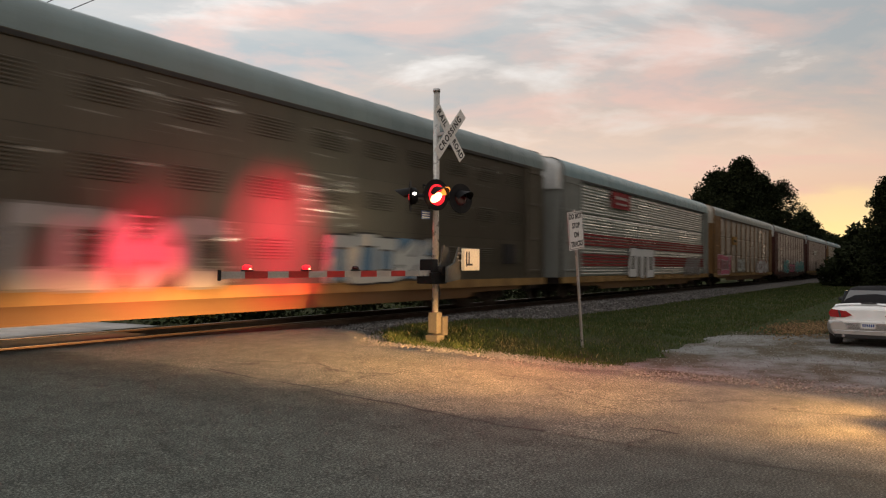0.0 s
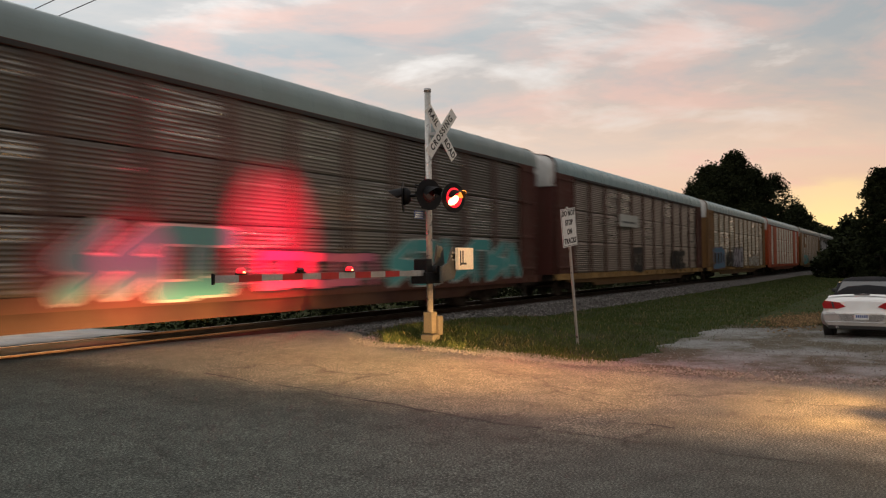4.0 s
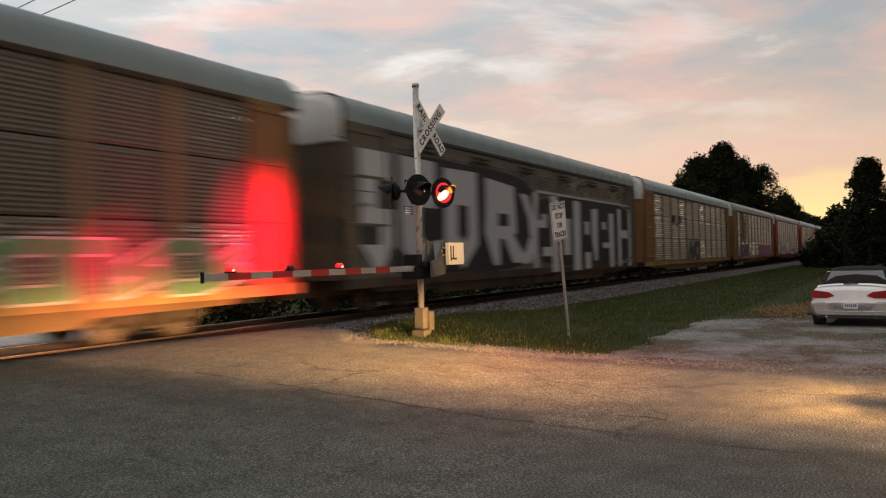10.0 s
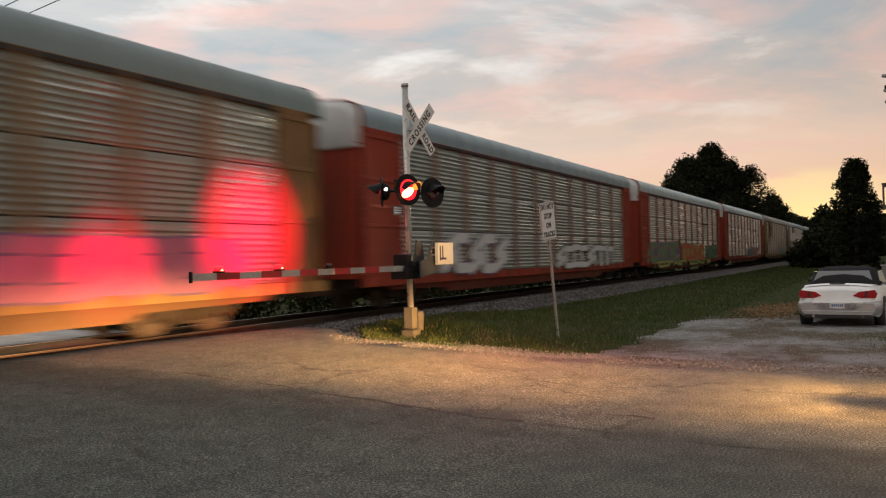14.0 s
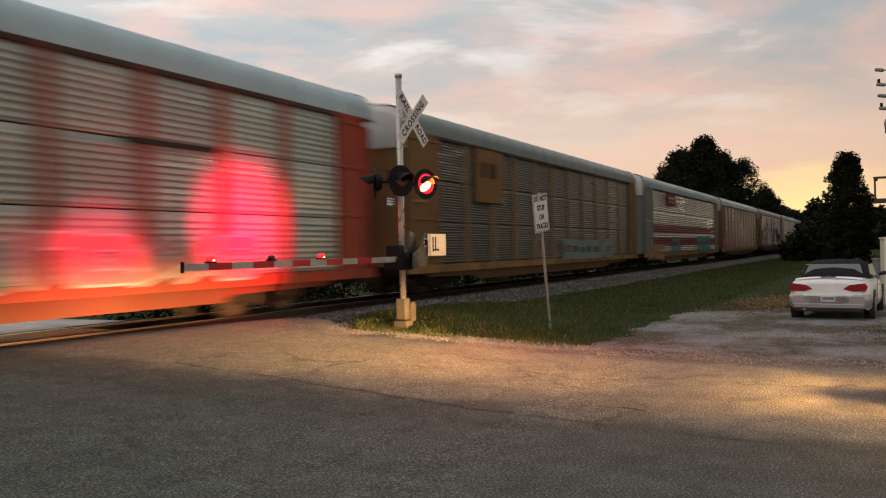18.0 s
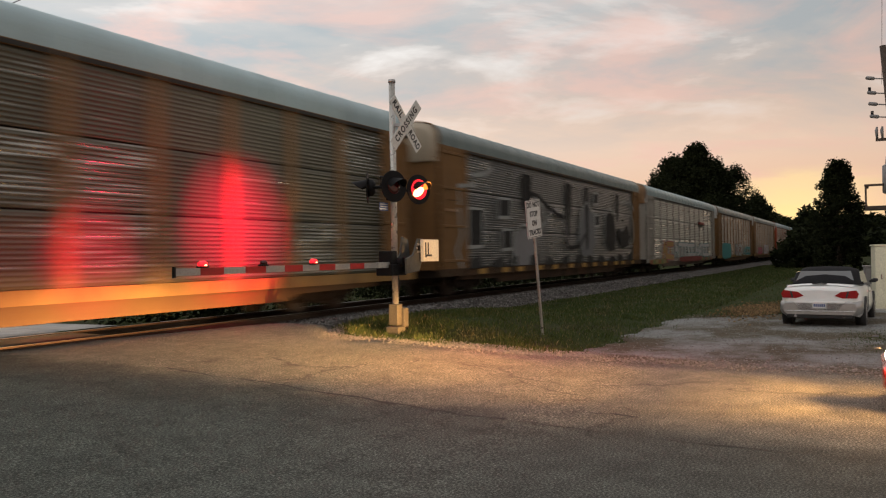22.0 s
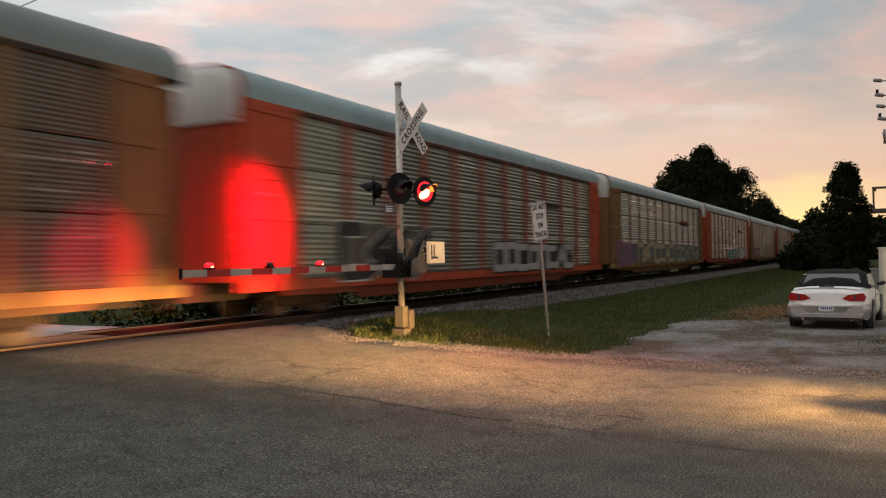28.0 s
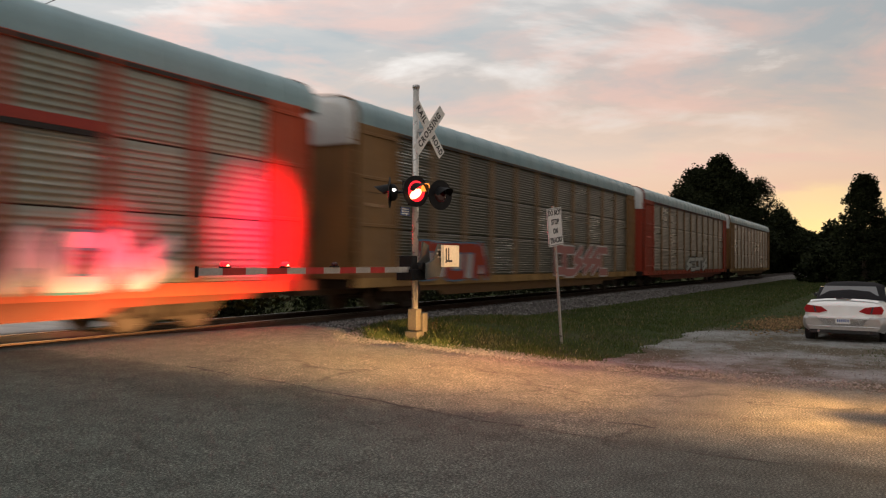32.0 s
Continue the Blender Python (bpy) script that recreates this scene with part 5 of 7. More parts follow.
painted_line([(10.9, 4.7), (12.2, 4.0)], 0.06, EDGE)
# foot of the piece and the patches left along the sill
for i in range(12):
    x0 = -10.8 + i * 1.95 + rng17.uniform(-0.3, 0.3)
    shape([(x0, 0.97), (x0 + rng17.uniform(0.7, 1.3), 0.97), (x0 + 0.9, rng17.uniform(1.2, 1.5)), (x0 + 0.1, rng17.uniform(1.2, 1.4))], 0.062, (0.04, 0.042, 0.042), "painted_shade")
    shape([(x0 + 0.9, 0.76), (x0 + 1.5, 0.76), (x0 + 1.5, 0.95), (x0 + 0.9, 0.95)], 0.060, (0.42, 0.25, 0.07), "gold_patch")
# 18
c = add(autorack((0.36, 0.34, 0.30), SILVER, ROOF_A, "pale grey autorack with white, green and red lettering low down", hood=TAN, post=(0.42, 0.41, 0.38)))
part("red_band", blob(random.Random(18), -3.0, 6.5, 0.64, 1.05, 40, 0.05), M["graffiti"], c, "", pose(0, -SIDE - 0.075, 0), (0.24, 0.06, 0.05))
for q in range(7):
    x0 = 6.4 + q * 0.8
    part("paint_spot", blob(random.Random(70 + q), x0, x0 + 0.7, 0.62, 0.95, 12, 0.3), M["graffiti"], c, "", pose(0, -SIDE - 0.075, 0), ((0.30, 0.22, 0.07), (0.14, 0.24, 0.11), (0.26, 0.08, 0.07))[q % 3])
part("yellow_patch", blob(random.Random(81), -12.6, -7.0, 0.60, 0.95, 30, 0.15), M["graffiti"], c, "", pose(0, -SIDE - 0.070, 0), (0.30, 0.22, 0.07))
for q in range(7):
    x0 = -12.2 + q * 0.8
    part("paint_spot", blob(random.Random(90 + q), x0, x0 + 0.5, 0.62, 0.93, 12, 0.35), M["graffiti"], c, "", pose(0, -SIDE - 0.074, 0), ((0.34, 0.10, 0.08), (0.16, 0.30, 0.12), (0.40, 0.34, 0.20))[q % 3])
tag_art(c, 181, -8.6, -5.0, 1.0, 2.1, 3, (0.46, 0.30, 0.12), PINK)
tag_art(c, 182, -4.6, 10.0, 1.1, 2.0, 11, WHITE, TEAL)
# 19
c = add(autorack(TAN, DIM, ROOF_B, "autorack with tan posts and teal and white graffiti", post=TANP))
part("teal_field", blob(random.Random(19), -10.8, -4.6, 0.62, 2.25, 24, 0.08), M["graffiti"], c, "", pose(0, -SIDE - 0.072, 0), (0.06, 0.30, 0.29))
tag_art(c, 191, -10.2, -5.2, 1.05, 2.0, 4, (0.10, 0.40, 0.38), SKY)
tag_art(c, 192, -0.9, 4.1, 1.0, 2.1, 5, PALE, UMBER, RUST)
tag_art(c, 193, 5.0, 11.3, 1.0, 1.8, 6, TEAL, PALE)
# 20
c = add(autorack(TAN, DIM, ROOF_B, "autorack with tan posts, dim screens and pink graffiti", post=TANP))
tag_art(c, 201, -1.4, 3.8, 1.0, 2.1, 6, WHITE, PINK, PALE)
tag_art(c, 202, -9.0, -4.0, 1.0, 1.7, 5, PINK, RUST)
# 21
c = add(autorack(BRICK, OLIVE, ROOF_A, "autorack with red ends, red posts and black and white graffiti", post=(0.30, 0.065, 0.040)))
tag_art(c, 211, -9.2, -4.4, 1.0, 2.3, 4, BLACK, PALE, UMBER)
tag_art(c, 212, 0.5, 9.4, 1.0, 1.9, 8, (0.34, 0.33, 0.32), BLACK, BLACK)
# 22
c = add(autorack(TAN, SILVER, ROOF_A, "autorack with tan ends, silver screens and a dark painted foot", post=(0.24, 0.13, 0.07)))
part("painted_foot", blob(random.Random(22), -11.8, 12.4, 0.98, 2.15, 50, 0.05), M["graffiti"], c, "", pose(0, -SIDE - 0.05, 0), (0.10, 0.12, 0.12))
tag_art(c, 221, -11.5, -8.2, 1.0, 2.1, 3, VIOLET, PINK)
tag_art(c, 222, -7.4, 2.6, 1.0, 2.1, 7, (0.38, 0.33, 0.22), BLACK)
tag_art(c, 223, 3.4, 12.0, 1.0, 2.0, 6, (0.30, 0.32, 0.24), BLACK)
# 23
c = add(autorack(BRICK, OLIVE, ROOF_A, "autorack with red ends and posts and teal tags", post=(0.30, 0.065, 0.040)))
tag_art(c, 231, -1.5, 4.4, 1.0, 1.8, 5, TEAL, WHITE)
tag_art(c, 232, 6.0, 9.4, 1.0, 1.9, 4, WHITE, TEAL)
# 24
c = add(autorack(TAN, DIM, ROOF_A, "autorack with tan ends and mixed graffiti along its foot", post=POST))
tag_art(c, 241, -9.8, -5.0, 1.0, 2.0, 5, RUST, SKY, PALE)
tag_art(c, 242, 1.4, 8.6, 0.98, 2.1, 6, (0.36, 0.16, 0.14), WHITE)
# red and black strip high on the screens of the newer cars
for k in (12, 13, 18, 21, 22, 23):
    if k in (18, 22, 23):
        board(TRAIN[k], 5.3, 7.75, 3.74, 3.93, (0.26, 0.04, 0.03), "red strip over a black one")
    board(TRAIN[k], 5.3, 7.75, 3.64, 3.735, (0.02, 0.02, 0.02))
# 25 and 26: the tail
c = add(autorack(RUST, DIM, ROOF_A, "autorack with red ends near the tail of the train", post=POST))
tag_art(c, 251, -2.0, 5.0, 1.0, 1.8, 5, PALE, BLACK)
c = add(autorack(TAN, DIM, ROOF_A, "last autorack of the train, with tan ends", post=POST))


def run(t):
    """Metres that the train has gone; it slows a little."""
    return 0.61 + 21.474 * t - 0.01796 * t * t

# ---- crossing signal ----
mx, my = MAST
mz = 0.06
signal = thing("crossing_signal", pose(mx, my, mz), "grey railroad crossing mast with crossbuck, red flashers and lowered gate", "crossing signal")
part("pole", tube(B(), [(0, 0, 0.3), (0, 0, 4.83)], 0.062, 20), M["mast"], signal, "grey aluminium mast")
part("cap", tube(B(), [(0, 0, 4.80), (0, 0, 4.86)], 0.072, 20), M["alu"], signal)


def blade(angle):
    return pose(0.02, -0.29, 4.02 - mz, 0, 0, -8) @ pose(0, 0, 0, 0, angle, 0)


def text_mesh(body, size, depth=0.002, gap=1.0):
    cu_ = bpy.data.curves.new("lettering", "FONT")
    cu_.body, cu_.size, cu_.align_x, cu_.align_y, cu_.extrude, cu_.offset = body, size, "CENTER", "CENTER", depth, size * 0.030
    cu_.space_character = gap
    ob = bpy.data.objects.new("lettering", cu_)
    scene.collection.objects.link(ob)
    dg = bpy.context.evaluated_depsgraph_get()
    me = bpy.data.meshes.new_from_object(ob.evaluated_get(dg))
    bpy.data.objects.remove(ob)
    bpy.data.curves.remove(cu_)
    return me


def lettering(body, size, at, parent, stretch=(1, 1), gap=1.0):
    me = text_mesh(body, size, gap=gap)
    me.transform(Matrix.Diagonal((stretch[0], stretch[1], 1, 1)))
    me.materials.clear()
    me.materials.append(M["sign_black"])
    return part("lettering", me, None, parent, "black lettering: " + body.replace("\n", " "), at @ pose(0, 0, 0, 90, 0, 0))


b1 = part("blade", box(B(), -0.61, 0.61, -0.004, 0.004, -0.115, 0.115), M["white_sheet"], signal, "white crossbuck blade", blade(48))
b2 = part("blade", box(B(), -0.61, 0.61, -0.004, 0.004, -0.115, 0.115), M["white_sheet"], signal, "white crossbuck blade", blade(-48) @ pose(0, -0.012, 0))
lettering("RAIL", 0.175, pose(-0.365, -0.006, 0), b1, (0.92, 1), 1.18)
lettering("ROAD", 0.175, pose(0.375, -0.006, 0), b1, (0.80, 1), 1.15)
lettering("CROSSING", 0.175, pose(0, -0.006, 0), b2, (0.92, 1), 1.30)
bk = box(B(), -0.03, 0.05, -0.285, 0.06, 3.99 - mz, 4.05 - mz)
part("bracket", bk, M["alu"], signal)


def flasher(x, y, face):
    """One flasher: round backing, lens housing, lens and peaked visor; face -1 looks up the road, +1 over the track."""
    at = pose(x, y, 2.78 - mz, 0, 0, -20 if face < 0 else 208)
    h = part("backing", tube(B(), [(0, 0.0, 0), (0, 0.012, 0)], [0.30, 0.30], 32), M["black"], signal, "round black backing", at)
    part("housing", tube(B(), [(0, 0.01, 0), (0, 0.10, 0), (0, 0.16, 0)], [0.17, 0.16, 0.09], 24), M["black"], h)
    part("lens", tube(B(), [(0, -0.012, 0), (0, -0.004, 0), (0, 0.0, 0)], [0.10, 0.145, 0.15], 24), M["lens_dark"], h, "dark red glass lens")
    bm = B()
    seg, rows = 22, []
    for ln in (0.0, 1.0):
        row = []
        for i in range(seg + 1):
            a_ = radians(10) + radians(160) * i / seg
            reach = 0.30 * (0.15 + 0.85 * max(0.0, math.sin(a_)) ** 0.8) * ln
            row.append(Vector((0.165 * math.cos(a_), -0.006 - reach, 0.165 * math.sin(a_) - 0.05 * ln)))
        rows.append(row)
    for k in (1.0, 0.965):
        vv = [[bm.verts.new((p.x * k, p.y, p.z * k)) for p in row] for row in rows]
        for i in range(seg):
            f = bm.faces.new((vv[0][i], vv[0][i + 1], vv[1][i + 1], vv[1][i]))
            f.smooth = True
    part("visor", bm, M["black"], h)
    return h


SPREAD = 0.47
for y, face in ((-0.30, -1), (0.30, 1)):
    for s in (-1, 1):
        flasher(s * SPREAD, y, face)
arm = tube(B(), [(-SPREAD - 0.02, 0, 2.78 - mz), (SPREAD + 0.02, 0, 2.78 - mz)], 0.035, 12)
for s in (-1, 1):
    tube(arm, [(s * SPREAD, -0.20, 2.78 - mz), (s * SPREAD, 0.20, 2.78 - mz)], 0.03, 10)
tube(arm, [(-SPREAD, 0, 2.78 - mz), (-SPREAD, 0, 2.98 - mz), (0, 0, 2.98 - mz)], 0.018, 8)
part("cross_arm", arm, M["black"], signal)
part("junction_box", box(B(), -0.11, 0.11, -0.11, 0.11, 2.55 - mz, 2.70 - mz, 0, 0.015), M["black"], signal)
bp = part("blue_plate", box(B(), -0.42, -0.10, 0.068, 0.076, 2.34 - mz, 2.50 - mz), M["blue_plate"], signal, "small blue plate with pale bars")
bm = B()
for i in range(3):
    box(bm, -0.39, -0.13, 0.064, 0.068, 2.365 - mz + i * 0.045, 2.385 - mz + i * 0.045)
part("plate_bars", bm, M["plate"], bp)

# lit lens that alternates between the two sides; its wide rim paints the halo
glow_front = part("lit_lens", tube(B(), [(0, -0.022, 0), (0, -0.016, 0), (0, -0.012, 0)], [0.14, 0.19, 0.20], 28), M["lit_red"], signal, "glowing red lens")


def lens_spot(cx, y, cz, long, short, lean):
    """A flat oval that faces the road, leaning up to one side."""
    ca, sa = math.cos(radians(lean)), math.sin(radians(lean))
    pts = [(long * math.cos(2 * math.pi * i / 24), short * math.sin(2 * math.pi * i / 24)) for i in range(24)]
    return prism(B(), [(cx + p * ca - q * sa, cz + p * sa + q * ca) for p, q in pts], "y", y - 0.006, y + 0.006)


# lens glare and the visor's inner reflection, put in as glowing ovals
part("lit_core", lens_spot(-0.035, -0.034, -0.055, 0.150, 0.078, 30), M["lit_core"], glow_front, "bright filament glare")
part("visor_shine", lens_spot(0.14, -0.10, 0.075, 0.115, 0.068, 30), M["lit_amber"], glow_front, "amber shine under the visor")
glow_back = part("lit_lens", tube(B(), [(0, -0.022, 0), (0, -0.016, 0), (0, -0.012, 0)], [0.11, 0.150, 0.155], 24), M["lit_red"], signal, "glowing red lens")
part("peep_lamp", tube(B(), [(0.19, 0.075, 0.03), (0.205, 0.105, 0.03), (0.22, 0.135, 0.03)], [0.015, 0.032, 0.012], 14), M["lit_white"], glow_back, "white side glint")

# base and gate machine
part("base", box(B(), -0.14, 0.14, -0.14, 0.14, -0.16, 0.02, 0, 0.02), M["base_paint"], signal)
bs = box(B(), -0.10, 0.10, -0.10, 0.10, 0.05, 0.46, 0, 0.015)
part("junction_base", bs, M["base_paint"], signal)
part("base_cover", box(B(), 0.06, 0.24, -0.16, 0.04, 0.0, 0.38, 0, 0.03), M["base_paint"], signal)
mach = box(B(), -0.34, 0.20, -0.15, 0.22, 1.02, 1.24, 0, 0.02)
box(mach, -0.30, -0.10, -0.12, 0.18, 1.24, 1.50, 0, 0.02)
tube(mach, [(0, -0.2, 1.28), (0, 0.28, 1.28)], 0.09, 16)
part("gate_machine", mach, M["black"], signal)
cw = prism(B(), [(0.05, 1.05), (0.30, 1.08), (0.55, 1.40), (0.50, 1.72), (0.28, 1.78), (0.20, 1.45), (0.05, 1.32)], "x", -0.02, 0.02)
cw.transform(pose(0, 0, 0, 0, 0, -90))
part("counterweight_arm", cw, M["dull_steel"], signal)
part("counterweight_arm", prism(B(), [(-0.05, 1.05), (0.45, 1.10), (0.62, 1.42), (0.60, 1.74), (0.42, 1.74), (0.22, 1.42), (-0.05, 1.34)], "y", -0.30, -0.26), M["dull_steel"], signal)
hub = part("hub", tube(B(), [(0.42, -0.33, 1.55), (0.42, -0.29, 1.55)], 0.05, 14), M["black"], signal)
for i in range(6):
    part("bolt", tube(B(), [(0.42 + 0.085 * math.cos(i * 1.047), -0.325, 1.55 + 0.085 * math.sin(i * 1.047)), (0.42 + 0.085 * math.cos(i * 1.047), -0.30, 1.55 + 0.085 * math.sin(i * 1.047))], 0.018, 8), M["alu"], hub)
cwb = part("counterweight", box(B(), 0.42, 1.05, -0.42, -0.34, 1.28, 1.72, 0, 0.012), M["box_white"], signal, "cream counterweight plate")
bm = box(B(), 0.48, 0.52, -0.426, -0.42, 1.36, 1.66)
box(bm, 0.58, 0.62, -0.426, -0.42, 1.40, 1.66)
box(bm, 0.48, 0.74, -0.426, -0.42, 1.38, 1.42)
part("marking", bm, M["sign_black"], cwb)
part("cable_loop", tube(B(), [(0.25, 0.1, 1.05), (0.34, 0.1, 0.8), (0.25, 0.1, 0.55), (0.12, 0.05, 0.42)], 0.022, 8), M["cable"], signal)

# gate arm across the lane
TIP, ROOT = 7.62 - mx, -0.72
gate = part("gate_arm", box(B(), TIP, ROOT, -0.012, 0.012, -0.05, 0.05), M["arm_white"], signal, "white gate arm with red stripes", pose(0, -0.05, 1.29 - mz))
part("arm_adapter", box(B(), ROOT, -0.25, -0.02, 0.02, -0.055, 0.055, 0, 0.008), M["alu"], gate)
n = 11
w = (ROOT - TIP) / n
for i in range(n):
    if i % 2:
        part("red_stripe", prism(B(), [(TIP + w * i, -0.052), (TIP + w * (i + 1), -0.052), (TIP + w * (i + 1), 0.052), (TIP + w * i, 0.052)], "y", -0.016, 0.016),
             M["stripe_red"], gate, "red reflective stripe")
part("arm_end", box(B(), TIP - 0.03, TIP, -0.02, 0.02, -0.075, 0.075), M["black"], gate)
LAMPS = (8.12 - mx, 9.38 - mx, 10.62 - mx)
for x in LAMPS:
    lamp = part("arm_lamp", box(B(), x - 0.07, x + 0.07, -0.05, 0.05, 0.05, 0.075, 0, 0.008), M["black"], gate)
    part("lens", tube(B(), [(x, 0, 0.075), (x, 0, 0.115), (x, 0, 0.135)], [0.055, 0.055, 0.03], 14), M["lens_dark"], lamp)


def arm_glow(x):
    g = part("lit_lamp", tube(B(), [(0, 0, 0.072), (0, 0, 0.12), (0, 0, 0.145)], [0.066, 0.066, 0.035], 14), M["lit_red"], gate, "lit red arm lamp", pose(x, 0, 0))
    part("lit_core", tube(B(), [(0, 0, 0.085), (0, 0, 0.13), (0, 0, 0.15)], [0.068, 0.06, 0.02], 12), M["lit_core"], g).scale = (0.75, 1.05, 0.9)
    return g


arm_glow(LAMPS[0])
glow_arm = arm_glow(LAMPS[1])

# ---- sign: do not stop on tracks ----
sx, sy = 15.33, 5.81
post_sign = thing("traffic_sign", pose(sx, sy, -0.30, 0, 0, -8) @ pose(0, 0, 0, 0, -7.5, 0), "white DO NOT STOP ON TRACKS sign on a leaning post", "traffic sign")
part("post", prism(B(), [(-0.03, 0.0), (-0.03, 0.02), (-0.012, 0.02), (-0.012, 0.045), (0.012, 0.045), (0.012, 0.02), (0.03, 0.02), (0.03, 0.0)], "z", -0.3, 2.9),
     M["alu"], post_sign, "thin galvanised post")
pl = part("plate", prism(B(), [(-0.30, 2.12), (-0.285, 2.10), (0.285, 2.10), (0.30, 2.12), (0.30, 2.85), (0.285, 2.865), (-0.285, 2.865), (-0.30, 2.85)], "y", -0.006, 0.0),
          M["white_sheet"], post_sign, "white sign plate with black lettering")
bm = B()
for q in ((-0.285, -0.275, 2.115, 2.85), (0.275, 0.285, 2.115, 2.85)):
    box(bm, q[0], q[1], -0.009, -0.006, q[2], q[3])
for z in (2.115, 2.84):
    box(bm, -0.275, 0.275, -0.009, -0.006, z, z + 0.01)
part("border", bm, M["sign_black"], pl)
for i, word in enumerate(("DO NOT", "STOP", "ON", "TRACKS")):
    lettering(word, 0.150, pose(0, -0.009, 2.765 - i * 0.185), pl, (0.78, 1), 1.12)

# ---- cars ----


def loft(bm, rings, mi=0, smooth=True, close_ends=True):
    vs = [[bm.verts.new(p) for p in r] for r in rings]
    for r, s in zip(vs, vs[1:]):
        for k in range(len(r) - 1):
            f = bm.faces.new((r[k], r[k + 1], s[k + 1], s[k]))
            f.smooth, f.material_index = smooth, mi
    if close_ends:
        bm.faces.new(vs[0]).material_index = mi
        bm.faces.new(vs[-1][::-1]).material_index = mi
    bmesh.ops.recalc_face_normals(bm, faces=bm.faces)
    return bm


def body_ring(x, w, z0, z1, zt, n=7):
    """Half-round car section: sill z0, waist z1, deck zt, half width w."""
    pts = [(w * 0.90, z0), (w * 0.97, z0 + 0.08), (w, (z0 + z1) / 2), (w * 0.985, z1), (w * 0.93, z1 + (zt - z1) * 0.65), (w * 0.80, zt - 0.012), (w * 0.45, zt + 0.012), (0, zt + 0.02)]
    return [(x, -a, b) for a, b in pts] + [(x, a, b) for a, b in pts[-2::-1]]


def wheel(parent, x, y, r=0.33):
    s = -1 if y < 0 else 1
    h = part("wheel", tube(B(), [(0, -0.10, 0), (0, -0.085, 0), (0, 0.085, 0), (0, 0.10, 0)], [r - 0.03, r, r, r - 0.03], 28), M["tyre"], parent, "", pose(x, y, r))
    bm = tube(B(), [(0, s * 0.10, 0), (0, s * 0.105, 0)], [0.215, 0.20], 24)
    for i in range(5):
        a_ = 2 * math.pi * i / 5
        q = Matrix.Rotation(a_, 4, "Y")
        bb = box(B(), 0.03, 0.20, min(s * 0.10, s * 0.125), max(s * 0.10, s * 0.125), -0.03, 0.03)
        bb.transform(q)
        t_ = bpy.data.meshes.new("spoke")
        bb.to_mesh(t_)
        bb.free()
        bm.from_mesh(t_)
        bpy.data.meshes.remove(t_)
    part("rim", bm, M["rim"], h, "alloy rim")


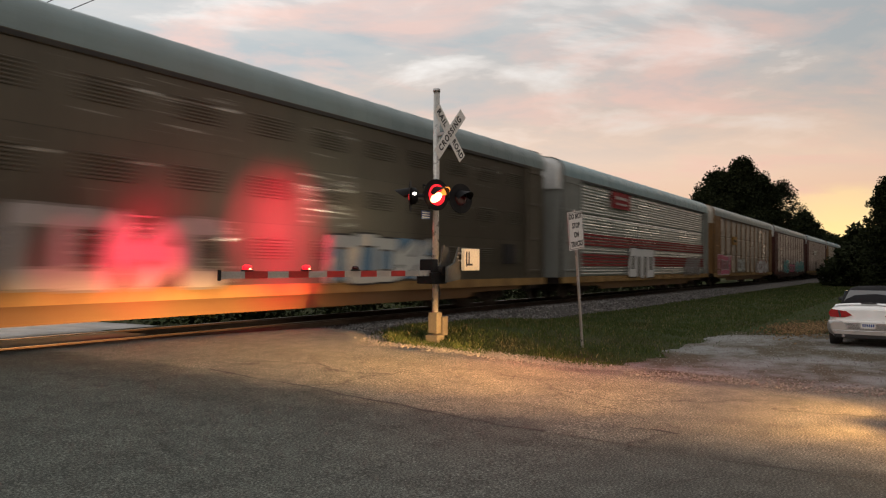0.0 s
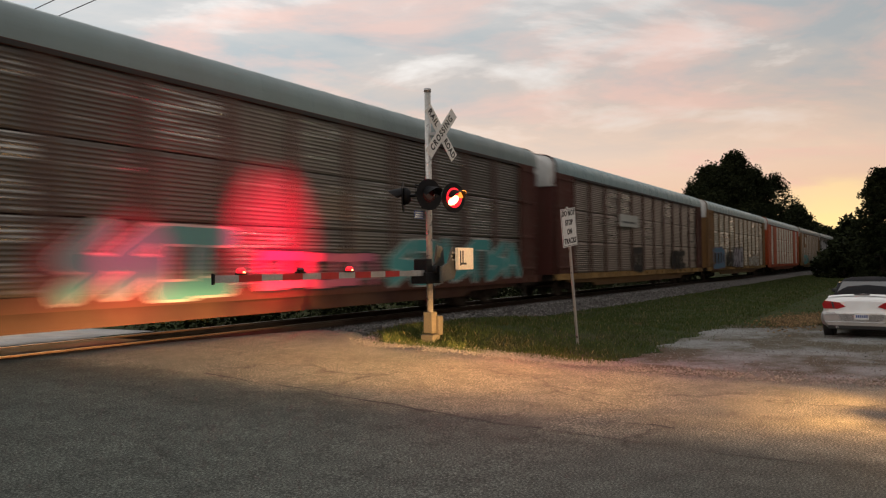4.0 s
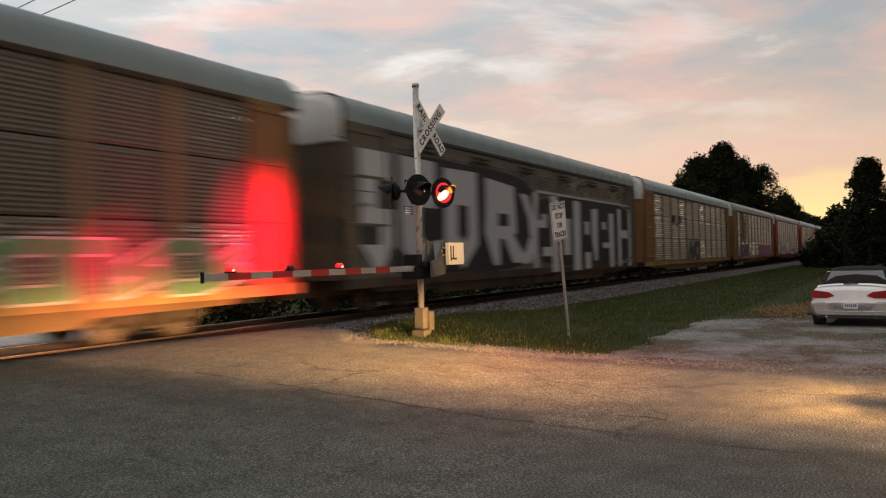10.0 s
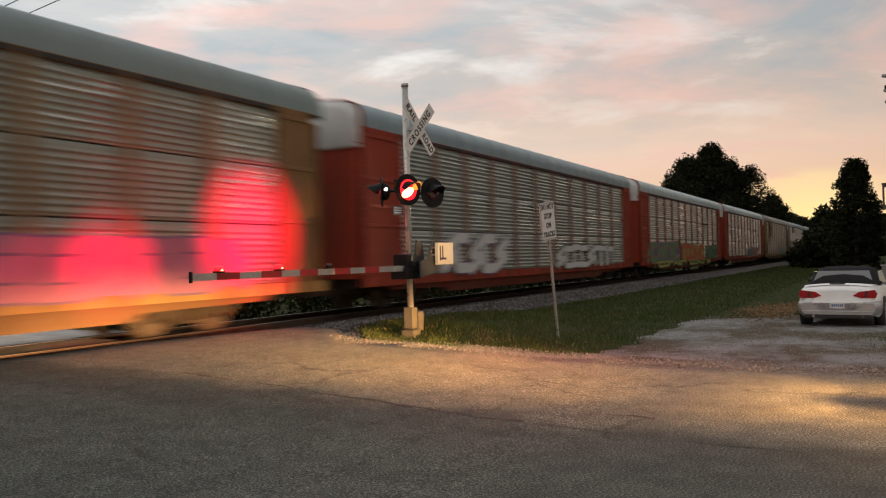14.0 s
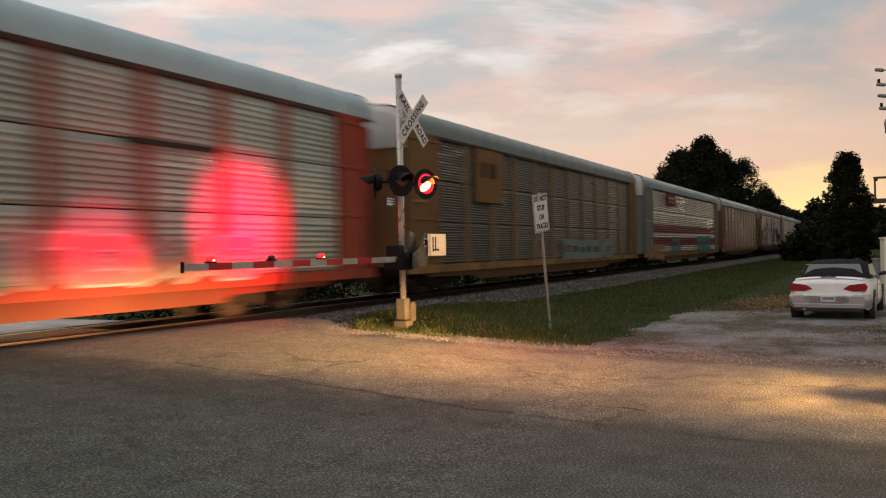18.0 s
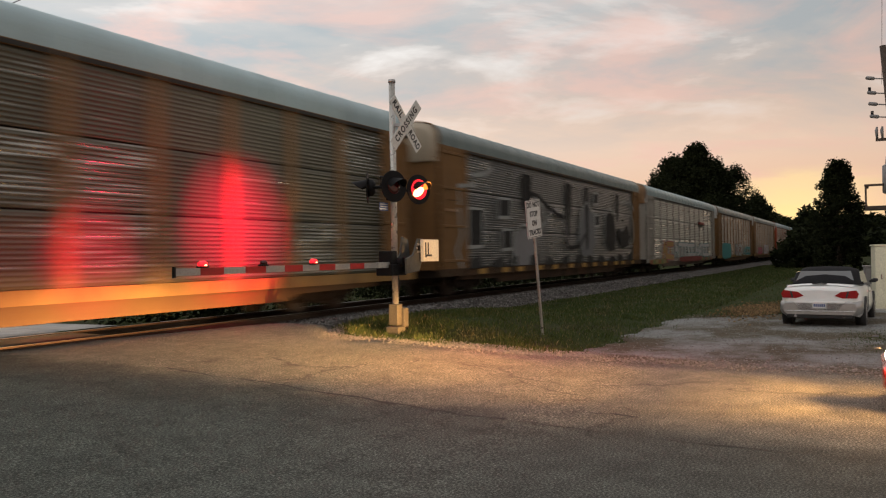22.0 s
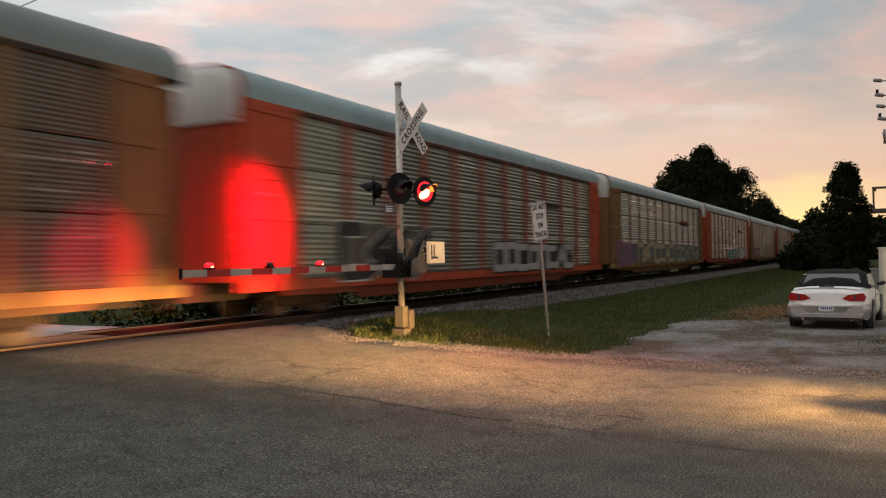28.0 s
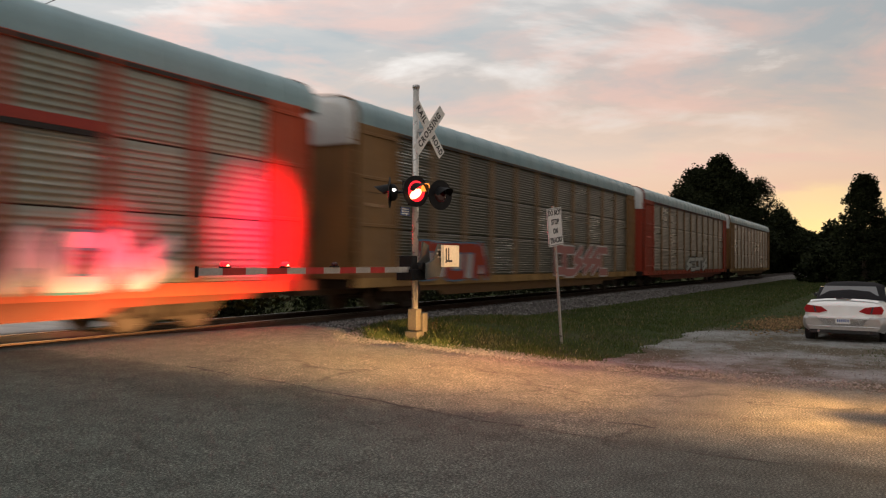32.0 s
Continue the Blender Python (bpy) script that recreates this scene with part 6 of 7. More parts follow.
def convertible(at):
    """A parked convertible; its tail is at x = 0 and its nose at x = 4.85."""
    car = thing("parked_car", at, "white convertible with a greyed bumper and a black soft top, parked on gravel", "car")
    st_ = [(0.0, 0.70, 0.36, 0.62, 0.86), (0.06, 0.80, 0.30, 0.66, 0.945), (0.22, 0.86, 0.26, 0.68, 0.985), (0.55, 0.895, 0.22, 0.70, 1.0),
           (1.1, 0.91, 0.20, 0.70, 0.985), (1.9, 0.915, 0.19, 0.68, 0.95), (2.9, 0.915, 0.19, 0.66, 0.93), (3.6, 0.91, 0.20, 0.64, 0.90),
           (4.3, 0.88, 0.22, 0.60, 0.80), (4.7, 0.80, 0.26, 0.54, 0.68), (4.85, 0.62, 0.32, 0.48, 0.56)]
    part("body", loft(B(), [body_ring(*q) for q in st_]), M["car_white"], car)
    # soft top
    top = [(0.95, 0.60, 0.97, 0.985), (1.15, 0.66, 0.97, 1.14), (1.55, 0.69, 0.97, 1.33), (2.1, 0.69, 0.95, 1.40), (2.7, 0.66, 0.93, 1.38), (3.0, 0.64, 0.92, 1.30)]
    rings = []
    for x, w_, zb, zt in top:
        p = [(w_ + 0.10, zb), (w_ + 0.03, zb + (zt - zb) * 0.6), (w_ - 0.06, zt - 0.05), (w_ - 0.22, zt - 0.005), (0, zt + 0.015)]
        rings.append([(x, -a, b) for a, b in p] + [(x, a, b) for a, b in p[-2::-1]])
    tp = part("soft_top", loft(B(), rings), M["soft_top"], car, "black cloth roof")
    part("rear_window", prism(B(), [(-0.68, 0.90), (0.68, 0.90), (0.57, 1.36), (-0.57, 1.36)], "x", -0.012, 0.012), M["rear_glass"], tp, "", pose(1.235, 0, 0) @ pose(0, 0, 1.15, 0, 46, 0) @ pose(0, 0, -1.15))
    ws = [(3.0, 0.63, 1.32), (3.55, 0.70, 0.93)]
    part("windscreen", loft(B(), [[(x, -w_, z), (x, 0, z + 0.02), (x, w_, z)] for x, w_, z in ws], close_ends=False), M["car_glass"], car)
    for s in (-1, 1):
        part("side_window", prism(B(), [(1.55, 0.99), (3.35, 0.95), (3.0, 1.28), (1.75, 1.28)], "y", -0.008, 0.008), M["car_glass"], car, "", pose(0, s * 0.775, 0) @ pose(0, 0, 1.0, s * 12, 0, 0) @ pose(0, 0, -1.0))
        tl = prism(B(), [(s * 0.33, 0.75), (s * 0.50, 0.695), (s * 0.80, 0.70), (s * 0.835, 0.80), (s * 0.78, 0.885), (s * 0.46, 0.845)], "x", -0.015, 0.10)
        q = part("tail_lamp", tl, M["tail_red"], car, "red tail lamp")
        part("lamp_insert", prism(B(), [(s * 0.56, 0.71), (s * 0.60, 0.71), (s * 0.64, 0.86), (s * 0.60, 0.86)], "x", -0.02, -0.015), M["trim_dark"], q)
        part("mirror", tube(B(), [(3.05, s * 0.86, 0.98), (3.05, s * 0.98, 1.02), (3.0, s * 1.04, 1.03)], [0.03, 0.06, 0.04], 10), M["trim_dark"], car)
        part("door_seam", box(B(), 1.72, 1.73, s * 0.915 - 0.006, s * 0.915 + 0.006, 0.35, 0.92), M["trim_dark"], car)
        part("door_handle", box(B(), 1.95, 2.15, s * 0.92 - 0.02, s * 0.92 + 0.02, 0.76, 0.79), M["chrome"], car)
        part("exhaust", tube(B(), [(-0.02, s * 0.52, 0.27), (0.25, s * 0.52, 0.27)], 0.035, 12), M["chrome"], car)
        for x in (0.98, 3.74):
            wheel(car, x, s * 0.80)
            part("wheel_arch", tube(B(), [(x, s * 0.70, 0.33), (x, s * 0.922, 0.33)], 0.375, 28), M["trim_dark"], car)
    bmp = []
    for i in range(9):
        u = i / 8
        x, w_ = -0.045 + 0.55 * u ** 1.6, 0.905 * (1 - 0.13 * (1 - u) ** 3.0)
        z0, zt = 0.27 + 0.04 * (1 - u) ** 3, 0.63 - 0.05 * (1 - u) ** 3
        half = [(w_ * 0.86, z0), (w_ * 0.95, z0 + 0.05), (w_ * 0.99, z0 + 0.13), (w_, (z0 + zt) / 2), (w_ * 0.995, zt - 0.08), (w_ * 0.97, zt - 0.02), (w_ * 0.93, zt)]
        bmp.append([(x, -p, q) for p, q in half] + [(x, p, q) for p, q in half[::-1]])
    part("bumper", loft(B(), bmp), M["car_greyed"], car, "lower bumper, greyed for its dull reflection")
    part("bumper_trim", box(B(), -0.052, -0.035, -0.76, 0.76, 0.385, 0.40, 0, 0.004), M["chrome"], car, "thin bright strip")
    part("lower_valance", box(B(), -0.02, 0.3, -0.72, 0.72, 0.22, 0.34, 0, 0.03), M["trim_dark"], car)
    part("boot_seam", box(B(), 0.01, 0.03, -0.40, 0.40, 0.685, 0.695), M["trim_dark"], car)
    pr = part("plate_recess", prism(B(), [(-0.40, 0.42), (0.40, 0.42), (0.56, 0.62), (-0.56, 0.62)], "x", -0.045, 0.05), M["car_white"], car)
    pp = part("plate", box(B(), -0.055, -0.045, -0.155, 0.155, 0.455, 0.595), M["plate"], pr, "pale plate with plain bars")
    bm = B()
    for i in range(6):
        box(bm, -0.058, -0.055, -0.125 + i * 0.043, -0.097 + i * 0.043, 0.495, 0.56)
    tagged(part("plate_bars", bm, M["blue_plate"], pp), kind="stuff")
    sp = [[(x, y, z + 0.05 * (1 - (y / 0.72) ** 2)) for y in (-0.72, -0.4, 0, 0.4, 0.72)] for x, z in ((0.10, 0.958), (0.12, 0.972), (0.28, 0.99))]
    part("spoiler", loft(B(), sp, close_ends=False), M["car_white"], car)
    part("brake_light", box(B(), 0.10, 0.14, -0.16, 0.16, 1.022, 1.042), M["trim_dark"], car)
    part("badge", prism(B(), [(-0.22, 0.845), (-0.03, 0.815), (0.03, 0.815), (0.22, 0.845), (0.03, 0.84), (-0.03, 0.84)], "x", 0.005, 0.03), M["chrome"], car)
    return car


def sedan(at):
    """The waiting car; its nose is at y = 0 and it faces +y."""
    car = thing("waiting_car", at, "red sedan waiting at the crossing with its headlamps on", "car")
    st_ = [(0.0, 0.58, 0.30, 0.50, 0.62), (0.10, 0.74, 0.24, 0.54, 0.68), (0.35, 0.84, 0.20, 0.60, 0.76), (0.8, 0.89, 0.19, 0.64, 0.86), (1.4, 0.90, 0.18, 0.68, 0.93),
           (2.4, 0.905, 0.18, 0.70, 0.95), (3.6, 0.90, 0.19, 0.71, 0.97), (4.4, 0.87, 0.22, 0.70, 0.97), (4.7, 0.78, 0.28, 0.66, 0.90)]
    turn = pose(0, 0, 0, 0, 0, -90)

    def p(name, bm, mat, parent=car, label=""):
        bm.transform(turn)
        return part(name, bm, mat, parent, label)
    p("body", loft(B(), [body_ring(*q) for q in st_]), M["car_red"])
    cab = [(1.35, 0.66, 0.93, 0.95), (1.95, 0.66, 0.95, 1.30), (2.5, 0.64, 0.95, 1.42), (3.3, 0.63, 0.96, 1.41), (3.9, 0.63, 0.97, 1.22), (4.3, 0.62, 0.97, 0.99)]
    rings = []
    for x, w_, zb, zt in cab:
        q = [(w_ + 0.12, zb), (w_ + 0.05, zb + (zt - zb) * 0.6), (w_ - 0.04, zt - 0.04), (w_ - 0.2, zt), (0, zt + 0.02)]
        rings.append([(x, -a, b) for a, b in q] + [(x, a, b) for a, b in q[-2::-1]])
    p("cabin", loft(B(), rings), M["car_glass"], car, "dark glazed cabin")
    p("roof", box(B(), 2.3, 3.5, -0.60, 0.60, 1.425, 1.45, 0, 0.01), M["car_red"])
    for s in (-1, 1):
        hl = prism(B(), [(s * 0.48, 0.58), (s * 0.70, 0.585), (s * 0.76, 0.66), (s * 0.70, 0.745), (s * 0.50, 0.72)], "x", 0.02, 0.28)
        h = p("headlamp", hl, M["car_glass"], car, "clear headlamp, lit")
        p("cutoff_shield", box(B(), -0.18, -0.114, s * 0.61 - 0.10, s * 0.61 + 0.10, 0.6723, 0.6763), M["trim_dark"], h)
        p("lit_bulb", tube(B(), [(0.10 + 0.1 * (s + 1), s * 0.66, 0.61), (-0.03 + 0.1 * (s + 1), s * 0.76, 0.61), (-0.05 + 0.1 * (s + 1), s * 0.775, 0.61)], [0.085, 0.085, 0.055], 20), M["lit_white"], h, "glowing headlamp bulb")
        bm = tube(B(), [(1.35, s * 0.93, 0.98), (1.35, s * 1.0, 1.02)], [0.05, 0.07], 10)
        p("mirror", bm, M["car_red"])
    p("bumper", loft(B(), [[(x, -w_, 0.26), (x, -w_ * 1.02, 0.36), (x, -w_, 0.47), (x, w_, 0.47), (x, w_ * 1.02, 0.36), (x, w_, 0.26)]
                           for x, w_ in ((-0.10, 0.55), (-0.06, 0.70), (0.08, 0.83), (0.4, 0.905))]), M["car_red"])
    p("grille", box(B(), -0.03, 0.1, -0.36, 0.36, 0.50, 0.60, 0, 0.01), M["trim_dark"])
    for s in (-1, 1):
        for y in (-0.92, -3.65):
            wheel_h = part("wheel", tube(B(), [(-0.10, 0, 0), (-0.085, 0, 0), (0.085, 0, 0), (0.10, 0, 0)], [0.29, 0.32, 0.32, 0.29], 26), M["tyre"], car, "", pose(s * 0.80, y, 0.32))
            part("rim", tube(B(), [(s * 0.10, 0, 0), (s * 0.112, 0, 0)], [0.21, 0.19], 20), M["rim"], wheel_h)
            part("wheel_arch", tube(B(), [(s * 0.7, y, 0.32), (s * 0.912, y, 0.32)], 0.36, 24), M["trim_dark"], car)
    return car


convertible(pose(20.75, 0.93, drive_z(21.5, 0.93) - 0.02, 0, 0, -4))
sedan(pose(9.95, -0.27, -0.25))

# ---- trees ----


def leaf_cloud(rng, clumps, size, per):
    """Many small leaf cards scattered in ragged clumps."""
    vs, fs = [], []
    for (cx, cy, cz), r in clumps:
        for _ in range(int(per * r * r)):
            d = Vector((rng.gauss(0, 1), rng.gauss(0, 1), rng.gauss(0, 0.75)))
            d = d.normalized() * r * (rng.random() ** 0.5)
            p = Vector((cx, cy, cz)) + d
            a_ = Vector((rng.uniform(-1, 1), rng.uniform(-1, 1), rng.uniform(-0.7, 0.7))).normalized()
            b_ = a_.cross(Vector((rng.uniform(-1, 1), rng.uniform(-1, 1), rng.uniform(-1, 1)))).normalized()
            s = size * rng.uniform(0.6, 1.4)
            i = len(vs)
            vs += [p - a_ * s, p + b_ * s * 0.45, p + a_ * s, p - b_ * s * 0.45]
            fs.append((i, i + 1, i + 2, i + 3))
    me = bpy.data.meshes.new("crown")
    me.from_pydata([tuple(v) for v in vs], [], fs)
    me.materials.append(M["leaves"])
    return me


def tree(x, y, height, width, seed, label, low=0.25, cone=0.0, per=60, size=0.22, clumps_n=34, lean=0.0):
    rng = random.Random(seed)
    t_ = thing("tree", pose(x, y, ground_z(x, y) - 0.1), label, "tree", "trees along the line")
    bm = B()
    r0 = 0.018 * height + 0.05
    spine = [Vector((lean * f * height + 0.3 * rng.uniform(-1, 1) * f, 0.3 * rng.uniform(-1, 1) * f, f * height * 0.93)) for f in (0, 0.2, 0.4, 0.6, 0.8, 1.0)]
    tube(bm, spine, [r0, r0 * 0.85, r0 * 0.68, r0 * 0.5, r0 * 0.3, r0 * 0.1], 9)
    clumps = []
    for i in range(clumps_n):
        f = low + (1 - low) * (i + rng.random()) / clumps_n
        prof = (min(1.0, (1.06 - f) * 1.9) ** 0.7) if cone > 0.2 else math.sin(math.pi * min(1, max(0.06, (f - low) / (1 - low))) ** (0.75 - 0.25 * cone)) * (1 - cone * 0.35 * f)
        reach = width / 2 * max(0.12, prof) * rng.uniform(0.62 if cone > 0.2 else 0.35, 1.0)
        an = rng.uniform(0, 2 * math.pi)
        k = f * 5
        j = min(4, int(k))
        start = spine[j].lerp(spine[j + 1], k - j)
        end = start + Vector((math.cos(an) * reach, math.sin(an) * reach, rng.uniform(0.0, 0.25) * reach))
        mid = start.lerp(end, 0.5) + Vector((0, 0, -0.08 * reach))
        tube(bm, [start, mid, end], [r0 * 0.22 * (1.1 - f), r0 * 0.14 * (1.1 - f), 0.02], 5)
        clumps.append((tuple(end), width * rng.uniform(0.09, 0.17)))
        if rng.random() < 0.6:
            clumps.append((tuple(start.lerp(end, 0.55)), width * rng.uniform(0.07, 0.13)))
    part("trunk", bm, M["bark"], t_, "dark bark trunk and limbs")
    part("crown", leaf_cloud(rng, clumps, size, per), None, t_, "ragged dark crown with gaps")
    return t_


def woods(name, spots, seed, label, per=26, size=0.42):
    """A belt of distant trees, too far off to count."""
    rng = random.Random(seed)
    clumps = []
    for x, y, h, w in spots:
        for i in range(26):
            f = (i + rng.random()) / 26
            r = w / 2 * math.sin(math.pi * max(0.08, min(0.97, f)) ** 0.6) * rng.uniform(0.2, 1)
            an = rng.uniform(0, 6.3)
            clumps.append(((x + math.cos(an) * r, y + math.sin(an) * r, f * h * 0.95 - 0.3), w * rng.uniform(0.13, 0.22)))
    me = leaf_cloud(rng, clumps, size, per)
    return tagged(new(name, me), label, "trees", kind="stuff")


# the pines behind the far end of the train
for q in ((112, 23.2, 15.4, 11.0, 1, 0.20), (113, 20.4, 17.2, 10.0, 2, 0.25), (115, 17.9, 15.2, 8.0, 3, 0.15)):
    tree(q[0], q[1], q[2], q[3], q[4], "tall dark pine with a broad ragged crown", q[5], 0.0, 120, 0.20, 130)
tree(121, 16.4, 14.9, 7.0, 4, "slender pine with a thin lacy crown", 0.55, 0.0, 90, 0.17, 56)
for q in ((158, 17.8, 12.6, 11.0, 5), (170, 17.6, 11.2, 10.0, 7), (140, 20.5, 10.5, 10.0, 6)):
    tree(q[0], q[1], q[2], q[3], q[4], "rounded dark tree at the end of the line", 0.05, 0.0, 90, 0.27, 90)
# the tall evergreen by the drive
tree(80, 1.9, 10.6, 4.0, 11, "tall dense evergreen, almost black against the sky", 0.03, 0.3, 300, 0.14, 210)
tree(92, 5.7, 3.8, 3.8, 12, "low dark evergreen beside the line", 0.02, 0.3, 110, 0.22, 40)
tree(76, -2.9, 5.6, 4.4, 13, "low dark tree beside the drive", 0.02, 0.3, 110, 0.22, 40)
wr = random.Random(3)
woods("woods", [(95 + i * 6.5 + wr.uniform(-2, 2), 6.4 + i * 0.12 + wr.uniform(-1.2, 0.8) - 0.14 * i, wr.uniform(3.0, 4.2) + i * 0.1, wr.uniform(5, 7)) for i in range(14)], 21, "dark undergrowth along the near side of the line", 80, 0.34)
woods("woods", [(140 + i * 14 + wr.uniform(-4, 4), 17.8 + wr.uniform(0, 8), wr.uniform(8, 11), wr.uniform(9, 12)) for i in range(16)], 22, "dark woods beyond the track", 12, 0.6)
# two unseen belts, added to shade the far cars and darken their reflections
woods("woods", [(44 + i * 8 + wr.uniform(-2, 2), -7.2 - 0.32 * i + wr.uniform(-1, 0.5), wr.uniform(26, 33), wr.uniform(8, 10)) for i in range(18)], 23, "unseen tall woods that shade the train", 60, 0.7)
woods("woods", [(150 + i * 14 + wr.uniform(-4, 4), -16 - 0.9 * i + wr.uniform(-3, 3), wr.uniform(15, 19), wr.uniform(11, 14)) for i in range(14)], 26, "unseen tall woods further down the line", 30, 0.9)
woods("woods", [(200 + wr.uniform(-20, 60), -14 + i * 2.2 + wr.uniform(-1, 1), wr.uniform(8, 11), wr.uniform(8, 11)) for i in range(14)], 24, "dark woods closing the far end", 26, 0.7)
woods("woods", [(20 + i * 11 + wr.uniform(-3, 3), 46 + wr.uniform(-5, 8), wr.uniform(8, 12), wr.uniform(9, 12)) for i in range(12)], 25, "woods behind the track", 6, 0.8)

# added belt beyond the track that keeps the gap under the train dark
woods("woods", [(15 + i * 2.6 + wr.uniform(-1, 1), 18.6 + wr.uniform(-0.6, 0.8), wr.uniform(1.3, 2.0), wr.uniform(2.6, 3.6)) for i in range(26)], 27, "dark undergrowth added behind the gap under the train", 150, 0.10)

# ---- utility pole and cabinets ----
pole = thing("utility_pole", pose(34.2, -1.56, -0.5), "leaning wooden utility pole with insulators and transformer", "utility pole")
part("post", tube(B(), [(0.3, 0.0, 0), (0.05, 0.75, 9.6)], [0.16, 0.11], 14), M["pole_wood"], pole, "dark wooden pole")
for i, z in enumerate((8.34, 7.78, 7.35, 6.87)):
    y = 0.75 * z / 9.6
    ar = part("insulator_arm", tube(B(), [(0.1, y, z), (0.1, y + 0.42, z + 0.06)], 0.025, 8), M["insulator"], pole)
    part("insulator", tube(B(), [(0.1, y + 0.38, z + 0.05), (0.1, y + 0.42, z + 0.06), (0.1, y + 0.66, z + 0.11), (0.1, y + 0.70, z + 0.11)], [0.03, 0.07, 0.07, 0.03], 12), M["insulator"], ar, "grey insulator")
    if i % 2:
        part("clamp", box(B(), 0.06, 0.14, y + 0.56, y + 0.66, z + 0.12, z + 0.30, 0, 0.01), M["black"], ar)
part("cross_arm", box(B(), 0.0, 0.12, 0.05, 1.05, 6.0, 6.10), M["pole_wood"], pole)
for k in (0.62, 0.82, 1.0):
    part("fuse", tube(B(), [(0.06, k, 6.10), (0.06, k + 0.02, 6.4), (0.06, k, 6.55)], [0.04, 0.06, 0.03], 10), M["insulator"], pole)
part("switch_box", box(B(), -0.05, 0.22, 0.42, 0.66, 5.95, 6.70, 0, 0.02), M["black"], pole, "dark box on the pole")
part("transformer", tube(B(), [(0.1, 0.58, 4.0), (0.1, 0.58, 4.05), (0.1, 0.58, 5.05), (0.1, 0.58, 5.15)], [0.22, 0.28, 0.28, 0.14], 20), M["insulator"], pole, "grey round transformer")
for k in (-0.12, 0.12):
    part("bushing", tube(B(), [(0.1, 0.58 + k, 5.1), (0.1, 0.58 + k, 5.4)], [0.05, 0.03], 10), M["insulator"], pole)
for y in (0.25, 1.35):
    for z in (3.50, 4.30):
        part("platform_rail", tube(B(), [(0.0, y, z), (0.9, y, z)], 0.035, 8), M["pole_wood"], pole)
part("platform", box(B(), -0.05, 0.95, 0.2, 1.45, 3.41, 3.55), M["pole_wood"], pole, "dark platform on the pole")
for y in (0.28, 0.62, 1.42):
    part("baluster", box(B(), -0.05, 0.03, y - 0.035, y + 0.035, 3.55, 4.35), M["pole_wood"], pole)
part("top_rail", box(B(), -0.06, 0.04, 0.2, 1.47, 4.30, 4.38), M["pole_wood"], pole)
part("leg", tube(B(), [(0.4, 0.62, 0), (0.4, 0.62, 3.45)], 0.10, 10), M["pole_wood"], pole)


def cable(a, b, sag, r=0.012):
    a, b = Vector(a), Vector(b)
    pts = [a.lerp(b, i / 16) - Vector((0, 0, sag * 4 * (i / 16) * (1 - i / 16))) for i in range(17)]
    ob = new("overhead_wire", mesh_of("overhead_wire", tube(B(), pts, r, 6), M["cable"]))
    return tagged(ob, "thin black overhead wire", "wire", "overhead wires")


cable((34.3, -1.2, 9.1), (-14, 0.34, 10.4), 0.3, 0.006)
cable((34.3, -0.75, 7.65), (-14, 0.06, 10.0), 0.3, 0.006)
yard = thing("yard_lamp", pose(30.7, -3.4, ground_z(30.7, -3.4) - 0.05), "grey steel yard lamp shining over the drive", "lamp")
part("post", tube(B(), [(0, 0, 0), (0, 0, 3.95)], [0.06, 0.045], 12), M["insulator"], yard)
part("base_plate", box(B(), -0.12, 0.12, -0.12, 0.12, 0, 0.03, 0, 0.006), M["insulator"], yard)
head = part("head", prism(B(), [(-0.16, 3.86), (0.10, 3.86), (0.10, 4.02), (-0.10, 4.06)], "y", -0.14, 0.14), M["insulator"], yard)
part("lens", box(B(), -0.14, 0.06, -0.11, 0.11, 3.848, 3.86), M["lit_white"], head, "glowing lamp glass")
# the line along the road, from pole to pole
for x, y in ((20.0, 56.0), (9.6, -14.0)):
    q = thing("utility_pole", pose(x, y, -0.6, 0, 0, 8), "plain wooden pole carrying wires along the road", "utility pole", "poles of the line")
    part("post", tube(B(), [(0, 0, -0.3), (0, 0, 10.2)], [0.17, 0.11], 12), M["pole_wood"], q)
    part("cross_arm", box(B(), -1.1, 1.1, -0.06, 0.06, 9.9, 10.05), M["pole_wood"], q)
for d in (-0.5, 0.3):
    cable((20.0 + d, 56.0, 9.5), (9.6 + d, -14.0, 9.5), 0.0, 0.014)


